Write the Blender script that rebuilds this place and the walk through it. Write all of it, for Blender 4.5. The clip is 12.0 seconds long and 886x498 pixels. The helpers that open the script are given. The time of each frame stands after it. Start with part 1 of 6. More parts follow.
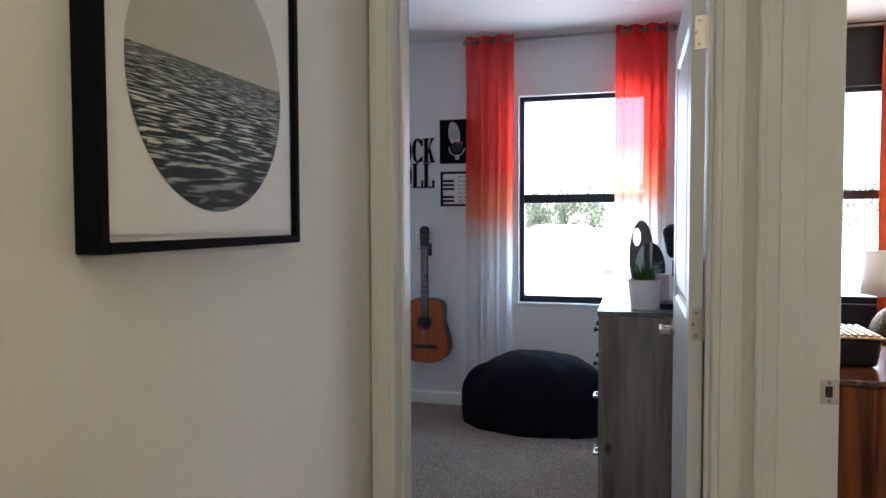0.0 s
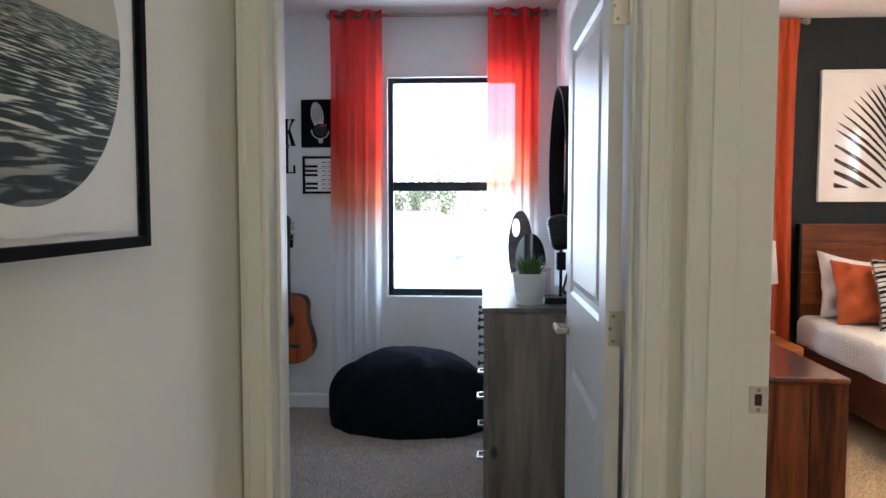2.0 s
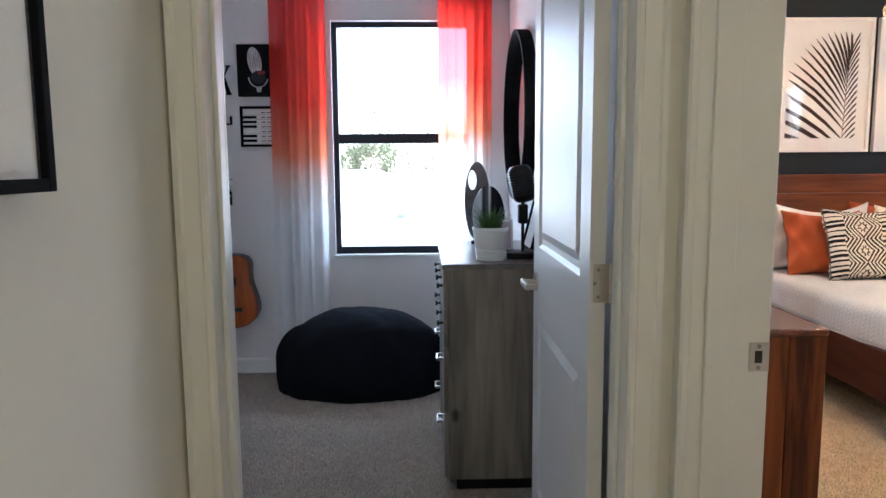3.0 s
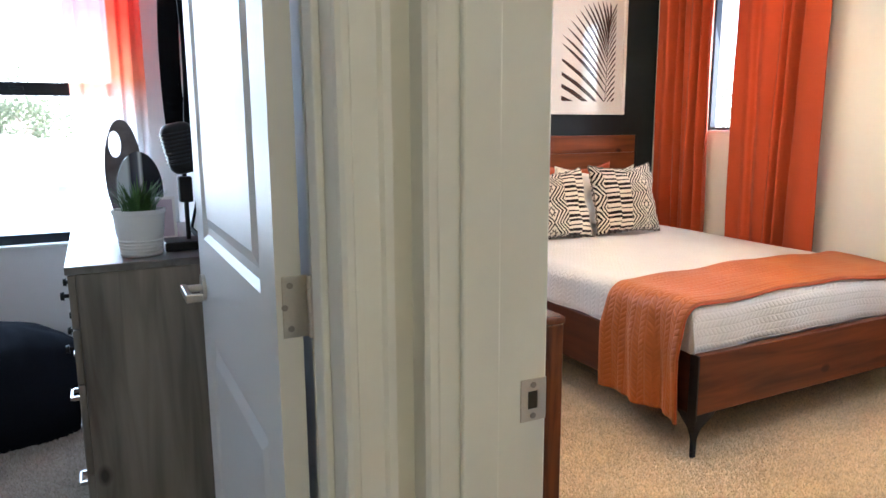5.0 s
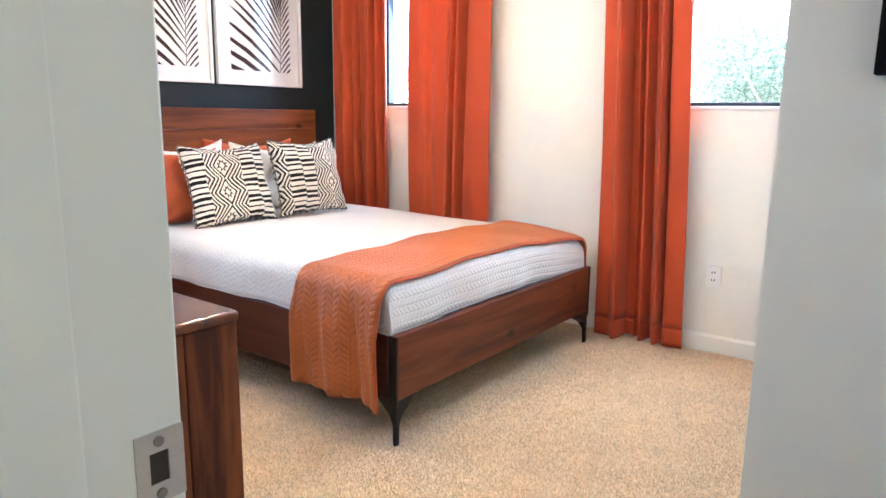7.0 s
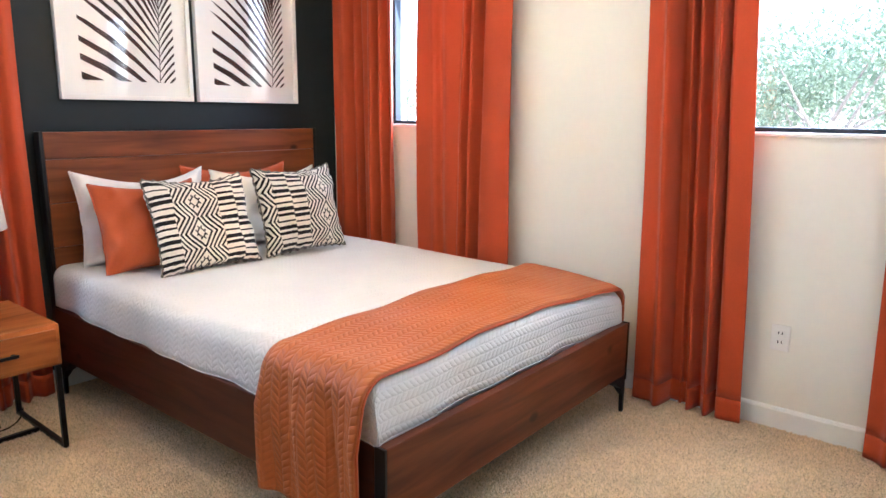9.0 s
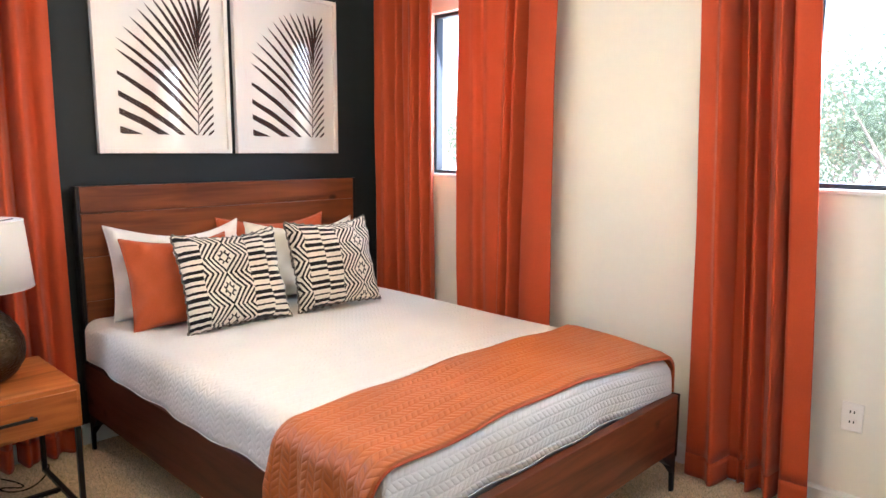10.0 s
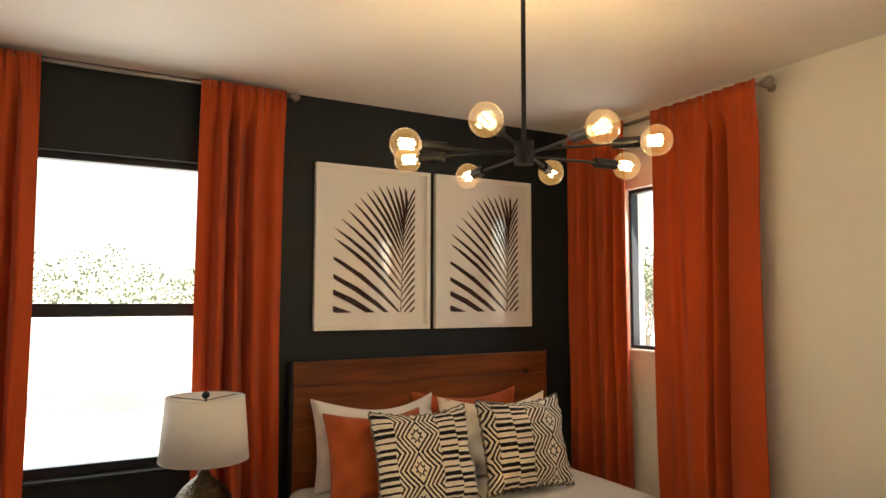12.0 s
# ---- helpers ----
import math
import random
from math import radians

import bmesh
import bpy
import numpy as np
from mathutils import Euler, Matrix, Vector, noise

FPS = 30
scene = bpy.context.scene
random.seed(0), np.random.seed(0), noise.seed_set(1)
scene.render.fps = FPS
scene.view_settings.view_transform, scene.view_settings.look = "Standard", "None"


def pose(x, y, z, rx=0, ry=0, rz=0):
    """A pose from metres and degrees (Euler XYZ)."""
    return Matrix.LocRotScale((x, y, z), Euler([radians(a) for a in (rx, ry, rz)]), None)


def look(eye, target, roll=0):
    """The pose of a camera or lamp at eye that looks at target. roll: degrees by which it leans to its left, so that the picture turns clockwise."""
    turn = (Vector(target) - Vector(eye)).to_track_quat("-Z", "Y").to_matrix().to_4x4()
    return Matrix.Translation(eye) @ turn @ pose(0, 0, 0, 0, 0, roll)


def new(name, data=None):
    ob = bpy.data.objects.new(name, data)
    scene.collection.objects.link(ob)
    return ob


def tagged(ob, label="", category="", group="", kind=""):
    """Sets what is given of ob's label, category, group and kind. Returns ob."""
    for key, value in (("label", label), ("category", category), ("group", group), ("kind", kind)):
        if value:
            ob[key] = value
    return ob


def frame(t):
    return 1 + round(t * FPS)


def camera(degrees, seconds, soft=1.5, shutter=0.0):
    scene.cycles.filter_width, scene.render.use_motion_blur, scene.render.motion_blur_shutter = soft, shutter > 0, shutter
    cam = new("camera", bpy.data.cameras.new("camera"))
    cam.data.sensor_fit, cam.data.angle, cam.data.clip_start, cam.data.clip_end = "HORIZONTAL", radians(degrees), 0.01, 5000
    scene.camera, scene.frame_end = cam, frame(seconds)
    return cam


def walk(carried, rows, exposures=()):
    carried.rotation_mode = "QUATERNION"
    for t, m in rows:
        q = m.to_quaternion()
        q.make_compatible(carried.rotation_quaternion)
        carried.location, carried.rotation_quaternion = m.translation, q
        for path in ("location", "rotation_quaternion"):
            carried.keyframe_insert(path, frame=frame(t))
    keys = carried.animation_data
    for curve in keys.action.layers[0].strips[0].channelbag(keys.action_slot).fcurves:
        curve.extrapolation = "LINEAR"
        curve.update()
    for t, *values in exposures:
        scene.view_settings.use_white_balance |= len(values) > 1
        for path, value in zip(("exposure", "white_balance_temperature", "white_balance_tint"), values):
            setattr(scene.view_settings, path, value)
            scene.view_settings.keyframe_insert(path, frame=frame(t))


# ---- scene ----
cam = camera(65.6, 12.0)
PATH = [
    (0, (0.308, 0.257, 1.359), (-0.233, 2.18, 1.277), -0.2),
    (0.5, (0.301, 0.276, 1.374), (-0.093, 2.235, 1.292), -0.2),
    (1, (0.299, 0.311, 1.378), (0.014, 2.289, 1.292), -0.2),
    (1.5, (0.248, 0.394, 1.38), (0.05, 2.382, 1.276), -0.1),
    (2, (0.145, 0.524, 1.376), (0.027, 2.516, 1.254), 0.0),
    (2.5, (0.077, 0.625, 1.356), (0.039, 2.616, 1.177), -0.2),
    (2.7, (0.066, 0.651, 1.351), (0.065, 2.64, 1.142), -0.2),
    (4.3, (0.191, 1.133, 1.316), (0.638, 3.055, 0.988), -0.7),
    (4.5, (0.195, 1.187, 1.316), (0.759, 3.074, 0.97), 0.0),
    (5, (0.237, 1.306, 1.321), (1.124, 3.064, 0.974), -0.3),
    (5.5, (0.268, 1.364, 1.31), (1.484, 2.914, 0.965), -0.3),
    (6, (0.309, 1.387, 1.281), (1.734, 2.746, 0.932), 0.0),
    (6.5, (0.365, 1.456, 1.253), (1.899, 2.689, 0.894), 0.4),
    (6.7, (0.408, 1.5, 1.226), (1.963, 2.702, 0.859), 0.8),
    (8.3, (0.867, 1.843, 1.3), (2.425, 3.03, 0.898), 0.5),
    (8.5, (0.915, 1.871, 1.336), (2.462, 3.072, 0.931), 0.5),
    (9, (1.013, 1.907, 1.361), (2.531, 3.149, 0.974), 0.5),
    (9.5, (1.13, 1.931, 1.414), (2.62, 3.218, 1.059), 0.3),
    (10, (1.214, 1.946, 1.441), (2.634, 3.325, 1.153), 0.3),
    (10.5, (1.261, 1.946, 1.453), (2.58, 3.436, 1.249), -0.0),
    (11, (1.265, 1.95, 1.531), (2.484, 3.531, 1.411), 0.2),
    (11.5, (1.269, 1.946, 1.567), (2.379, 3.609, 1.603), 0.1),
    (12, (1.259, 1.934, 1.58), (2.235, 3.673, 1.725), 0.1),
]
EXPOSURES = [(0, 2.62, 5700, 13), (0.5, 2.17, 5750, 13), (1.0, 2.47, 5750, 13), (2.7, 2.72, 5700, 13), (4.5, 2.82, 5700, 12), (5.0, 3.0, 5600, 11), (5.5, 3.32, 5450, 10), (6.5, 3.46, 4850, 9), (8.5, 3.18, 5000, 7), (9.5, 3.02, 5000, 7), (10.0, 3.05, 5250, 8),
             (10.5, 3.2, 6900, 10), (11.0, 3.2, 7500, 8), (11.5, 2.75, 8300, 7), (12, 1.72, 7400, 6)]
walk(cam, [(t, look(eye, target, roll)) for t, eye, target, roll in PATH], EXPOSURES)

# ---- world, sun and large lights ----
world = bpy.data.worlds.new("world")
scene.world = world
world.use_nodes = True
wn = world.node_tree.nodes
sky = wn.new("ShaderNodeTexSky")
sky.sky_type, sky.sun_disc = "NISHITA", False
sky.sun_elevation, sky.sun_rotation = radians(55), radians(200)
world.node_tree.links.new(sky.outputs["Color"], wn["Background"].inputs["Color"])
wn["Background"].inputs["Strength"].default_value = 0.15

sun = new("sun", bpy.data.lights.new("sun", "SUN"))
sun.data.energy, sun.data.angle, sun.data.color = 5.0, radians(0.5), (1.0, 0.95, 0.88)
sun.matrix_world = look((0, 0, 20), (0.19 * 14, 0.54 * 14, 0.0))


def area_lamp(name, place, target, w, h, watts, color):
    lamp = new(name, bpy.data.lights.new(name, "AREA"))
    lamp.data.shape, lamp.data.size, lamp.data.size_y = "RECTANGLE", w, h
    lamp.data.energy, lamp.data.color = watts, color
    lamp.matrix_world = look(place, target)
    return lamp


# sky light entering by the windows
area_lamp("sky_light_music_room", (-0.06, 5.30, 1.5), (-0.06, 3.0, 1.3), 0.85, 1.4, 4.3, (0.74, 0.90, 1.0))
area_lamp("sky_light_bed_window", (1.49, 5.62, 1.5), (1.49, 3.0, 1.2), 0.9, 1.4, 4.8, (0.95, 0.97, 1.0))
area_lamp("sky_light_side_window", (4.36, 4.6, 1.75), (2.0, 4.2, 1.0), 0.65, 0.9, 3.4, (0.97, 0.98, 1.0))
area_lamp("sky_light_far_window", (4.36, 2.5, 1.75), (2.0, 2.6, 1.0), 0.65, 0.9, 4.6, (0.97, 0.98, 1.0))


def lamp_point(name, place, watts, color, size=0.03):
    lamp = new(name, bpy.data.lights.new(name, "POINT"))
    lamp.data.energy, lamp.data.color, lamp.data.shadow_soft_size = watts, color, size
    lamp.location = place
    return lamp


# added warm fill for the hall, overhead behind the walker; no fixture known
lamp_point("hall_fill_light", (0.1, -0.1, 2.5), 2.35, (1.0, 0.88, 0.62), 0.12)


# ---- materials ----
def material(name, color, rough=0.6, metal=0.0, vary=0.12, big=3.0, fine=60.0, bump=0.1, bump_scale=None,
             dist=0.002, stretch=(1, 1, 1), spec=0.5, sheen=0.0):
    """A surface with stains at a large scale, grain at a fine one, and relief."""
    m = bpy.data.materials.new(name)
    m.use_nodes = True
    nt = m.node_tree
    n, l = nt.nodes, nt.links
    b = n["Principled BSDF"]
    tc = n.new("ShaderNodeTexCoord")
    mp = n.new("ShaderNodeMapping")
    mp.inputs["Scale"].default_value = stretch
    l.new(tc.outputs["Object"], mp.inputs["Vector"])
    n1, n2 = n.new("ShaderNodeTexNoise"), n.new("ShaderNodeTexNoise")
    n1.inputs["Scale"].default_value, n1.inputs["Detail"].default_value = big, 4
    n2.inputs["Scale"].default_value, n2.inputs["Detail"].default_value = fine, 3
    l.new(mp.outputs["Vector"], n1.inputs["Vector"])
    l.new(mp.outputs["Vector"], n2.inputs["Vector"])
    ad = n.new("ShaderNodeMath")
    ad.operation = "ADD"
    l.new(n1.outputs["Fac"], ad.inputs[0])
    l.new(n2.outputs["Fac"], ad.inputs[1])
    rm = n.new("ShaderNodeMapRange")
    rm.inputs["From Min"].default_value, rm.inputs["From Max"].default_value = 0.6, 1.4
    rm.inputs["To Min"].default_value, rm.inputs["To Max"].default_value = 1 - vary, 1 + vary
    l.new(ad.outputs[0], rm.inputs["Value"])
    mul = n.new("ShaderNodeVectorMath")
    mul.operation = "SCALE"
    mul.inputs[0].default_value = color
    l.new(rm.outputs["Result"], mul.inputs["Scale"])
    l.new(mul.outputs["Vector"], b.inputs["Base Color"])
    b.inputs["Roughness"].default_value, b.inputs["Metallic"].default_value = rough, metal
    b.inputs["Specular IOR Level"].default_value = spec
    b.inputs["Sheen Weight"].default_value = sheen
    if bump:
        n3 = n.new("ShaderNodeTexNoise")
        n3.inputs["Scale"].default_value, n3.inputs["Detail"].default_value = bump_scale or fine * 2, 2
        l.new(mp.outputs["Vector"], n3.inputs["Vector"])
        bp = n.new("ShaderNodeBump")
        bp.inputs["Strength"].default_value, bp.inputs["Distance"].default_value = bump, dist
        l.new(n3.outputs["Fac"], bp.inputs["Height"])
        l.new(bp.outputs["Normal"], b.inputs["Normal"])
    return m


def ramp_node(nt, stops):
    r = nt.nodes.new("ShaderNodeValToRGB")
    while len(r.color_ramp.elements) < len(stops):
        r.color_ramp.elements.new(0.5)
    for e, (p, c) in zip(r.color_ramp.elements, stops):
        e.position, e.color = p, (*c, 1)
    return r


def wood(name, dark, light, rough=0.4, along="x", grain=9.0, knots=True, wear=0.5, spec=0.5):
    """Boards with streaky grain along one axis, darker clouds and round knots."""
    m = bpy.data.materials.new(name)
    m.use_nodes = True
    nt = m.node_tree
    n, l = nt.nodes, nt.links
    b = n["Principled BSDF"]
    tc, info = n.new("ShaderNodeTexCoord"), n.new("ShaderNodeObjectInfo")
    off = n.new("ShaderNodeVectorMath")
    off.operation = "ADD"
    sc = n.new("ShaderNodeVectorMath")
    sc.operation = "SCALE"
    sc.inputs[0].default_value = (7.3, 3.1, 5.7)
    l.new(info.outputs["Random"], sc.inputs["Scale"])
    l.new(tc.outputs["Object"], off.inputs[0])
    l.new(sc.outputs["Vector"], off.inputs[1])
    mp = n.new("ShaderNodeMapping")
    s = {"x": (0.09, 1, 1), "y": (1, 0.09, 1), "z": (1, 1, 0.09)}[along]
    mp.inputs["Scale"].default_value = s
    l.new(off.outputs["Vector"], mp.inputs["Vector"])
    g = n.new("ShaderNodeTexNoise")
    g.inputs["Scale"].default_value, g.inputs["Detail"].default_value, g.inputs["Distortion"].default_value = grain * 4, 6, 0.6
    l.new(mp.outputs["Vector"], g.inputs["Vector"])
    c = n.new("ShaderNodeTexNoise")
    c.inputs["Scale"].default_value, c.inputs["Detail"].default_value = grain, 3
    l.new(mp.outputs["Vector"], c.inputs["Vector"])
    mix = n.new("ShaderNodeMath")
    mix.operation = "MULTIPLY_ADD"
    mix.inputs[1].default_value = 0.55
    l.new(g.outputs["Fac"], mix.inputs[0])
    half = n.new("ShaderNodeMath")
    half.operation = "MULTIPLY"
    half.inputs[1].default_value = 0.5
    l.new(c.outputs["Fac"], half.inputs[0])
    l.new(half.outputs[0], mix.inputs[2])
    last = mix.outputs[0]
    if knots:
        sx = n.new("ShaderNodeSeparateXYZ")
        l.new(off.outputs["Vector"], sx.inputs[0])
        a0, a1, a2 = {"x": (0, 1, 2), "y": (1, 0, 2), "z": (2, 0, 1)}[along]
        kl, kc, kv = n.new("ShaderNodeMath"), n.new("ShaderNodeMath"), n.new("ShaderNodeCombineXYZ")
        kl.operation, kl.inputs[1].default_value = "MULTIPLY", 0.62
        l.new(sx.outputs[a0], kl.inputs[0])
        l.new(sx.outputs[a1], kc.inputs[0])
        l.new(sx.outputs[a2], kc.inputs[1])
        l.new(kl.outputs[0], kv.inputs[0])
        l.new(kc.outputs[0], kv.inputs[1])
        v = n.new("ShaderNodeTexVoronoi")
        v.voronoi_dimensions = "2D"
        v.inputs["Scale"].default_value = 2.6
        l.new(kv.outputs[0], v.inputs["Vector"])
        kr = n.new("ShaderNodeMapRange")
        kr.inputs["From Min"].default_value, kr.inputs["From Max"].default_value = 0.012, 0.06
        kr.inputs["To Min"].default_value, kr.inputs["To Max"].default_value = 0.30, 0.0
        l.new(v.outputs["Distance"], kr.inputs["Value"])
        sub = n.new("ShaderNodeMath")
        sub.operation = "SUBTRACT"
        l.new(last, sub.inputs[0])
        l.new(kr.outputs["Result"], sub.inputs[1])
        last = sub.outputs[0]
    mid = tuple(0.5 * (a + d) for a, d in zip(dark, light))
    r = ramp_node(nt, [(0.26, tuple(0.3 * a for a in dark)), (0.41, dark), (0.53, mid), (0.69, light)])
    tone = n.new("ShaderNodeMath")
    tone.operation, tone.inputs[1].default_value, tone.inputs[2].default_value = "MULTIPLY_ADD", 0.07, -0.035
    l.new(info.outputs["Random"], tone.inputs[0])
    shift = n.new("ShaderNodeMath")
    l.new(last, shift.inputs[0])
    l.new(tone.outputs[0], shift.inputs[1])
    l.new(shift.outputs[0], r.inputs["Fac"])
    l.new(r.outputs["Color"], b.inputs["Base Color"])
    rr = n.new("ShaderNodeMapRange")
    rr.inputs["To Min"].default_value, rr.inputs["To Max"].default_value = rough + 0.15 * wear, rough - 0.1 * wear
    l.new(last, rr.inputs["Value"])
    l.new(rr.outputs["Result"], b.inputs["Roughness"])
    b.inputs["Specular IOR Level"].default_value = spec
    bp = n.new("ShaderNodeBump")
    bp.inputs["Strength"].default_value, bp.inputs["Distance"].default_value = 0.25, 0.001
    l.new(last, bp.inputs["Height"])
    l.new(bp.outputs["Normal"], b.inputs["Normal"])
    return m


def carpet_material(name, color):
    """Twisted cut pile: speckled tufts with worn clouds."""
    m = material(name, color, 0.95, vary=0.16, big=1.6, fine=14, bump=1.0, bump_scale=320, dist=0.008, spec=0.05, sheen=0.2)
    nt = m.node_tree
    n, l = nt.nodes, nt.links
    b = n["Principled BSDF"]
    base = b.inputs["Base Color"].links[0].from_socket
    tc, nz = n.new("ShaderNodeTexCoord"), n.new("ShaderNodeTexNoise")
    nz.inputs["Scale"].default_value, nz.inputs["Detail"].default_value, nz.inputs["Roughness"].default_value = 120, 3, 0.85
    l.new(tc.outputs["Object"], nz.inputs["Vector"])
    r = ramp_node(nt, [(0.36, (0.42, 0.37, 0.32)), (0.49, (0.92, 0.90, 0.87)), (0.64, (1.36, 1.34, 1.31))])
    l.new(nz.outputs["Fac"], r.inputs["Fac"])
    mx = n.new("ShaderNodeMix")
    mx.data_type, mx.blend_type = "RGBA", "MULTIPLY"
    mx.inputs[0].default_value = 1.0
    l.new(base, mx.inputs[6])
    l.new(r.outputs["Color"], mx.inputs[7])
    l.new(mx.outputs[2], b.inputs["Base Color"])
    return m


WALL = material("wall_paint", (0.77, 0.755, 0.675), 0.75, vary=0.015, big=1.5, fine=30, bump=0.12, bump_scale=140, dist=0.0012, spec=0.3)
WALL_MUSIC = material("wall_paint_cool", (0.76, 0.745, 0.74), 0.75, vary=0.015, big=1.5, fine=30, bump=0.12, bump_scale=140, dist=0.0012, spec=0.3)
WALL_DARK = material("dark_wall_paint", (0.012, 0.0162, 0.0182), 0.6, vary=0.06, big=2.0, fine=30, bump=0.12, bump_scale=140, dist=0.0012, spec=0.28)
CEILING = material("ceiling_paint", (0.80, 0.78, 0.75), 0.85, vary=0.015, big=2, fine=40, bump=0.15, bump_scale=90, dist=0.0015, spec=0.2)
TRIM = material("trim_paint", (0.81, 0.81, 0.765), 0.35, vary=0.012, big=4, fine=60, bump=0.03, spec=0.5)
DOOR_PAINT = material("door_paint", (0.76, 0.755, 0.74), 0.40, vary=0.01, big=4, fine=80, bump=0.04, bump_scale=200, dist=0.0006)
CARPET = carpet_material("carpet", (0.60, 0.45, 0.265))
# the same beige carpet, with the music room's cool dim light in its colour
CARPET_SHADED = carpet_material("carpet_cool_shaded", (0.31, 0.268, 0.226))
FRAME_DARK = material("bronze_window_frame", (0.012, 0.014, 0.022), 0.4, 0.3, vary=0.1, bump=0.03)
SILL = material("sill_paint", (0.80, 0.79, 0.76), 0.4, vary=0.01, bump=0.02)
NICKEL = material("brushed_nickel", (0.62, 0.58, 0.52), 0.3, 1.0, vary=0.06, big=30, fine=300, bump=0.05)
ROD_METAL = material("dark_nickel", (0.34, 0.31, 0.28), 0.3, 1.0, vary=0.06, big=30, fine=300, bump=0.03)
CHROME = material("chrome", (0.75, 0.74, 0.72), 0.15, 1.0, vary=0.03, bump=0.0)
BLACK_METAL = material("black_metal", (0.012, 0.012, 0.013), 0.42, 0.5, vary=0.2, big=12, fine=140, bump=0.06)
BLACK_FRAME = material("black_frame_paint", (0.006, 0.006, 0.007), 0.75, vary=0.2, bump=0.05, spec=0.06)
WHITE_FRAME = material("white_frame_paint", (0.78, 0.75, 0.70), 0.4, vary=0.015, bump=0.03)
MAT_BOARD = material("mat_board", (0.80, 0.78, 0.74), 0.9, vary=0.01, bump=0.03, spec=0.1)
PAPER = material("art_paper", (0.84, 0.83, 0.80), 0.9, vary=0.02, big=8, fine=90, bump=0.12, spec=0.1)
INK = material("frond_ink", (0.045, 0.028, 0.024), 0.8, vary=0.25, big=14, fine=60, bump=0.0, spec=0.1)
BED_WOOD = wood("bed_wood", (0.105, 0.029, 0.0092), (0.232, 0.068, 0.018), 0.36, "x", 6, spec=0.3)
# same finish as the headboard, darkened to hold the rails' shade in its colour
BED_WOOD_Y_SHADED = wood("bed_wood_side_shaded", (0.031, 0.0078, 0.0035), (0.072, 0.0182, 0.0068), 0.42, "y", 7, spec=0.2)
# footboard copy of the bed finish, its dimmer lighting put into the colour
FOOT_WOOD_SHADED = wood("bed_foot_wood_shaded", (0.080, 0.0202, 0.0072), (0.172, 0.045, 0.014), 0.38, "x", 6, spec=0.25)
CHEST_WOOD = wood("chest_wood", (0.052, 0.0125, 0.004), (0.29, 0.080, 0.020), 0.32, "z", 7, spec=0.3)
CHEST_TOP = wood("chest_top_wood", (0.055, 0.015, 0.007), (0.18, 0.052, 0.02), 0.18, "y", 7, spec=0.9)
STAND_WOOD = wood("nightstand_wood", (0.23, 0.062, 0.011), (0.45, 0.148, 0.032), 0.38, "x", 8, knots=False, spec=0.3)
GREY_WOOD = wood("grey_oak", (0.132, 0.112, 0.092), (0.285, 0.248, 0.205), 0.55, "z", 6)
GREY_TOP = wood("grey_oak_top", (0.11, 0.10, 0.09), (0.21, 0.195, 0.18), 0.3, "y", 6, knots=False)
SPRUCE = wood("guitar_top_wood", (0.30, 0.055, 0.008), (0.46, 0.108, 0.015), 0.25, "z", 10, knots=False)
GUITAR_SIDE = wood("guitar_side_wood", (0.05, 0.018, 0.01), (0.12, 0.04, 0.02), 0.25, "z", 8, knots=False)
FRETBOARD = material("fretboard", (0.02, 0.013, 0.01), 0.4, vary=0.2, bump=0.05)


def fabric(name, color, rough=0.85, thread=900.0, vary=0.08, through_light=0.0, big=5.0):
    """Woven cloth: fine crossing threads, faint clouds, and some light let through."""
    m = material(name, color, rough, vary=vary, big=big, fine=140, bump=0.35, bump_scale=thread, dist=0.001, spec=0.15, sheen=0.15)
    if through_light:
        nt = m.node_tree
        n, l = nt.nodes, nt.links
        out = n["Material Output"]
        tr = n.new("ShaderNodeBsdfTranslucent")
        tr.inputs["Color"].default_value = (*color, 1)
        mx = n.new("ShaderNodeMixShader")
        mx.inputs["Fac"].default_value = through_light
        l.new(n["Principled BSDF"].outputs[0], mx.inputs[1])
        l.new(tr.outputs[0], mx.inputs[2])
        l.new(mx.outputs[0], out.inputs["Surface"])
    return m


RUST_CURTAIN = fabric("rust_curtain_cloth", (0.50, 0.077, 0.020), 0.55, through_light=0.18)
BEANBAG_CLOTH = fabric("black_corduroy", (0.006, 0.007, 0.011), 0.95, vary=0.3)
BEANBAG_CLOTH.node_tree.nodes["Principled BSDF"].inputs["Sheen Weight"].default_value = 0.0
LINEN = fabric("white_linen", (0.80, 0.78, 0.74), 0.9, 700, 0.03)
# white linen with the warm lamplight tinted into its colour
LINEN_WARM_LIT = fabric("linen_warm_lit_cloth", (0.78, 0.73, 0.60), 0.9, 700, 0.03)
RUST_CLOTH = fabric("rust_linen", (0.42, 0.088, 0.026), 0.85, 700, 0.08)
SHADE_CLOTH = fabric("lamp_shade_linen", (0.80, 0.76, 0.70), 0.9, 700, 0.02, through_light=0.25)


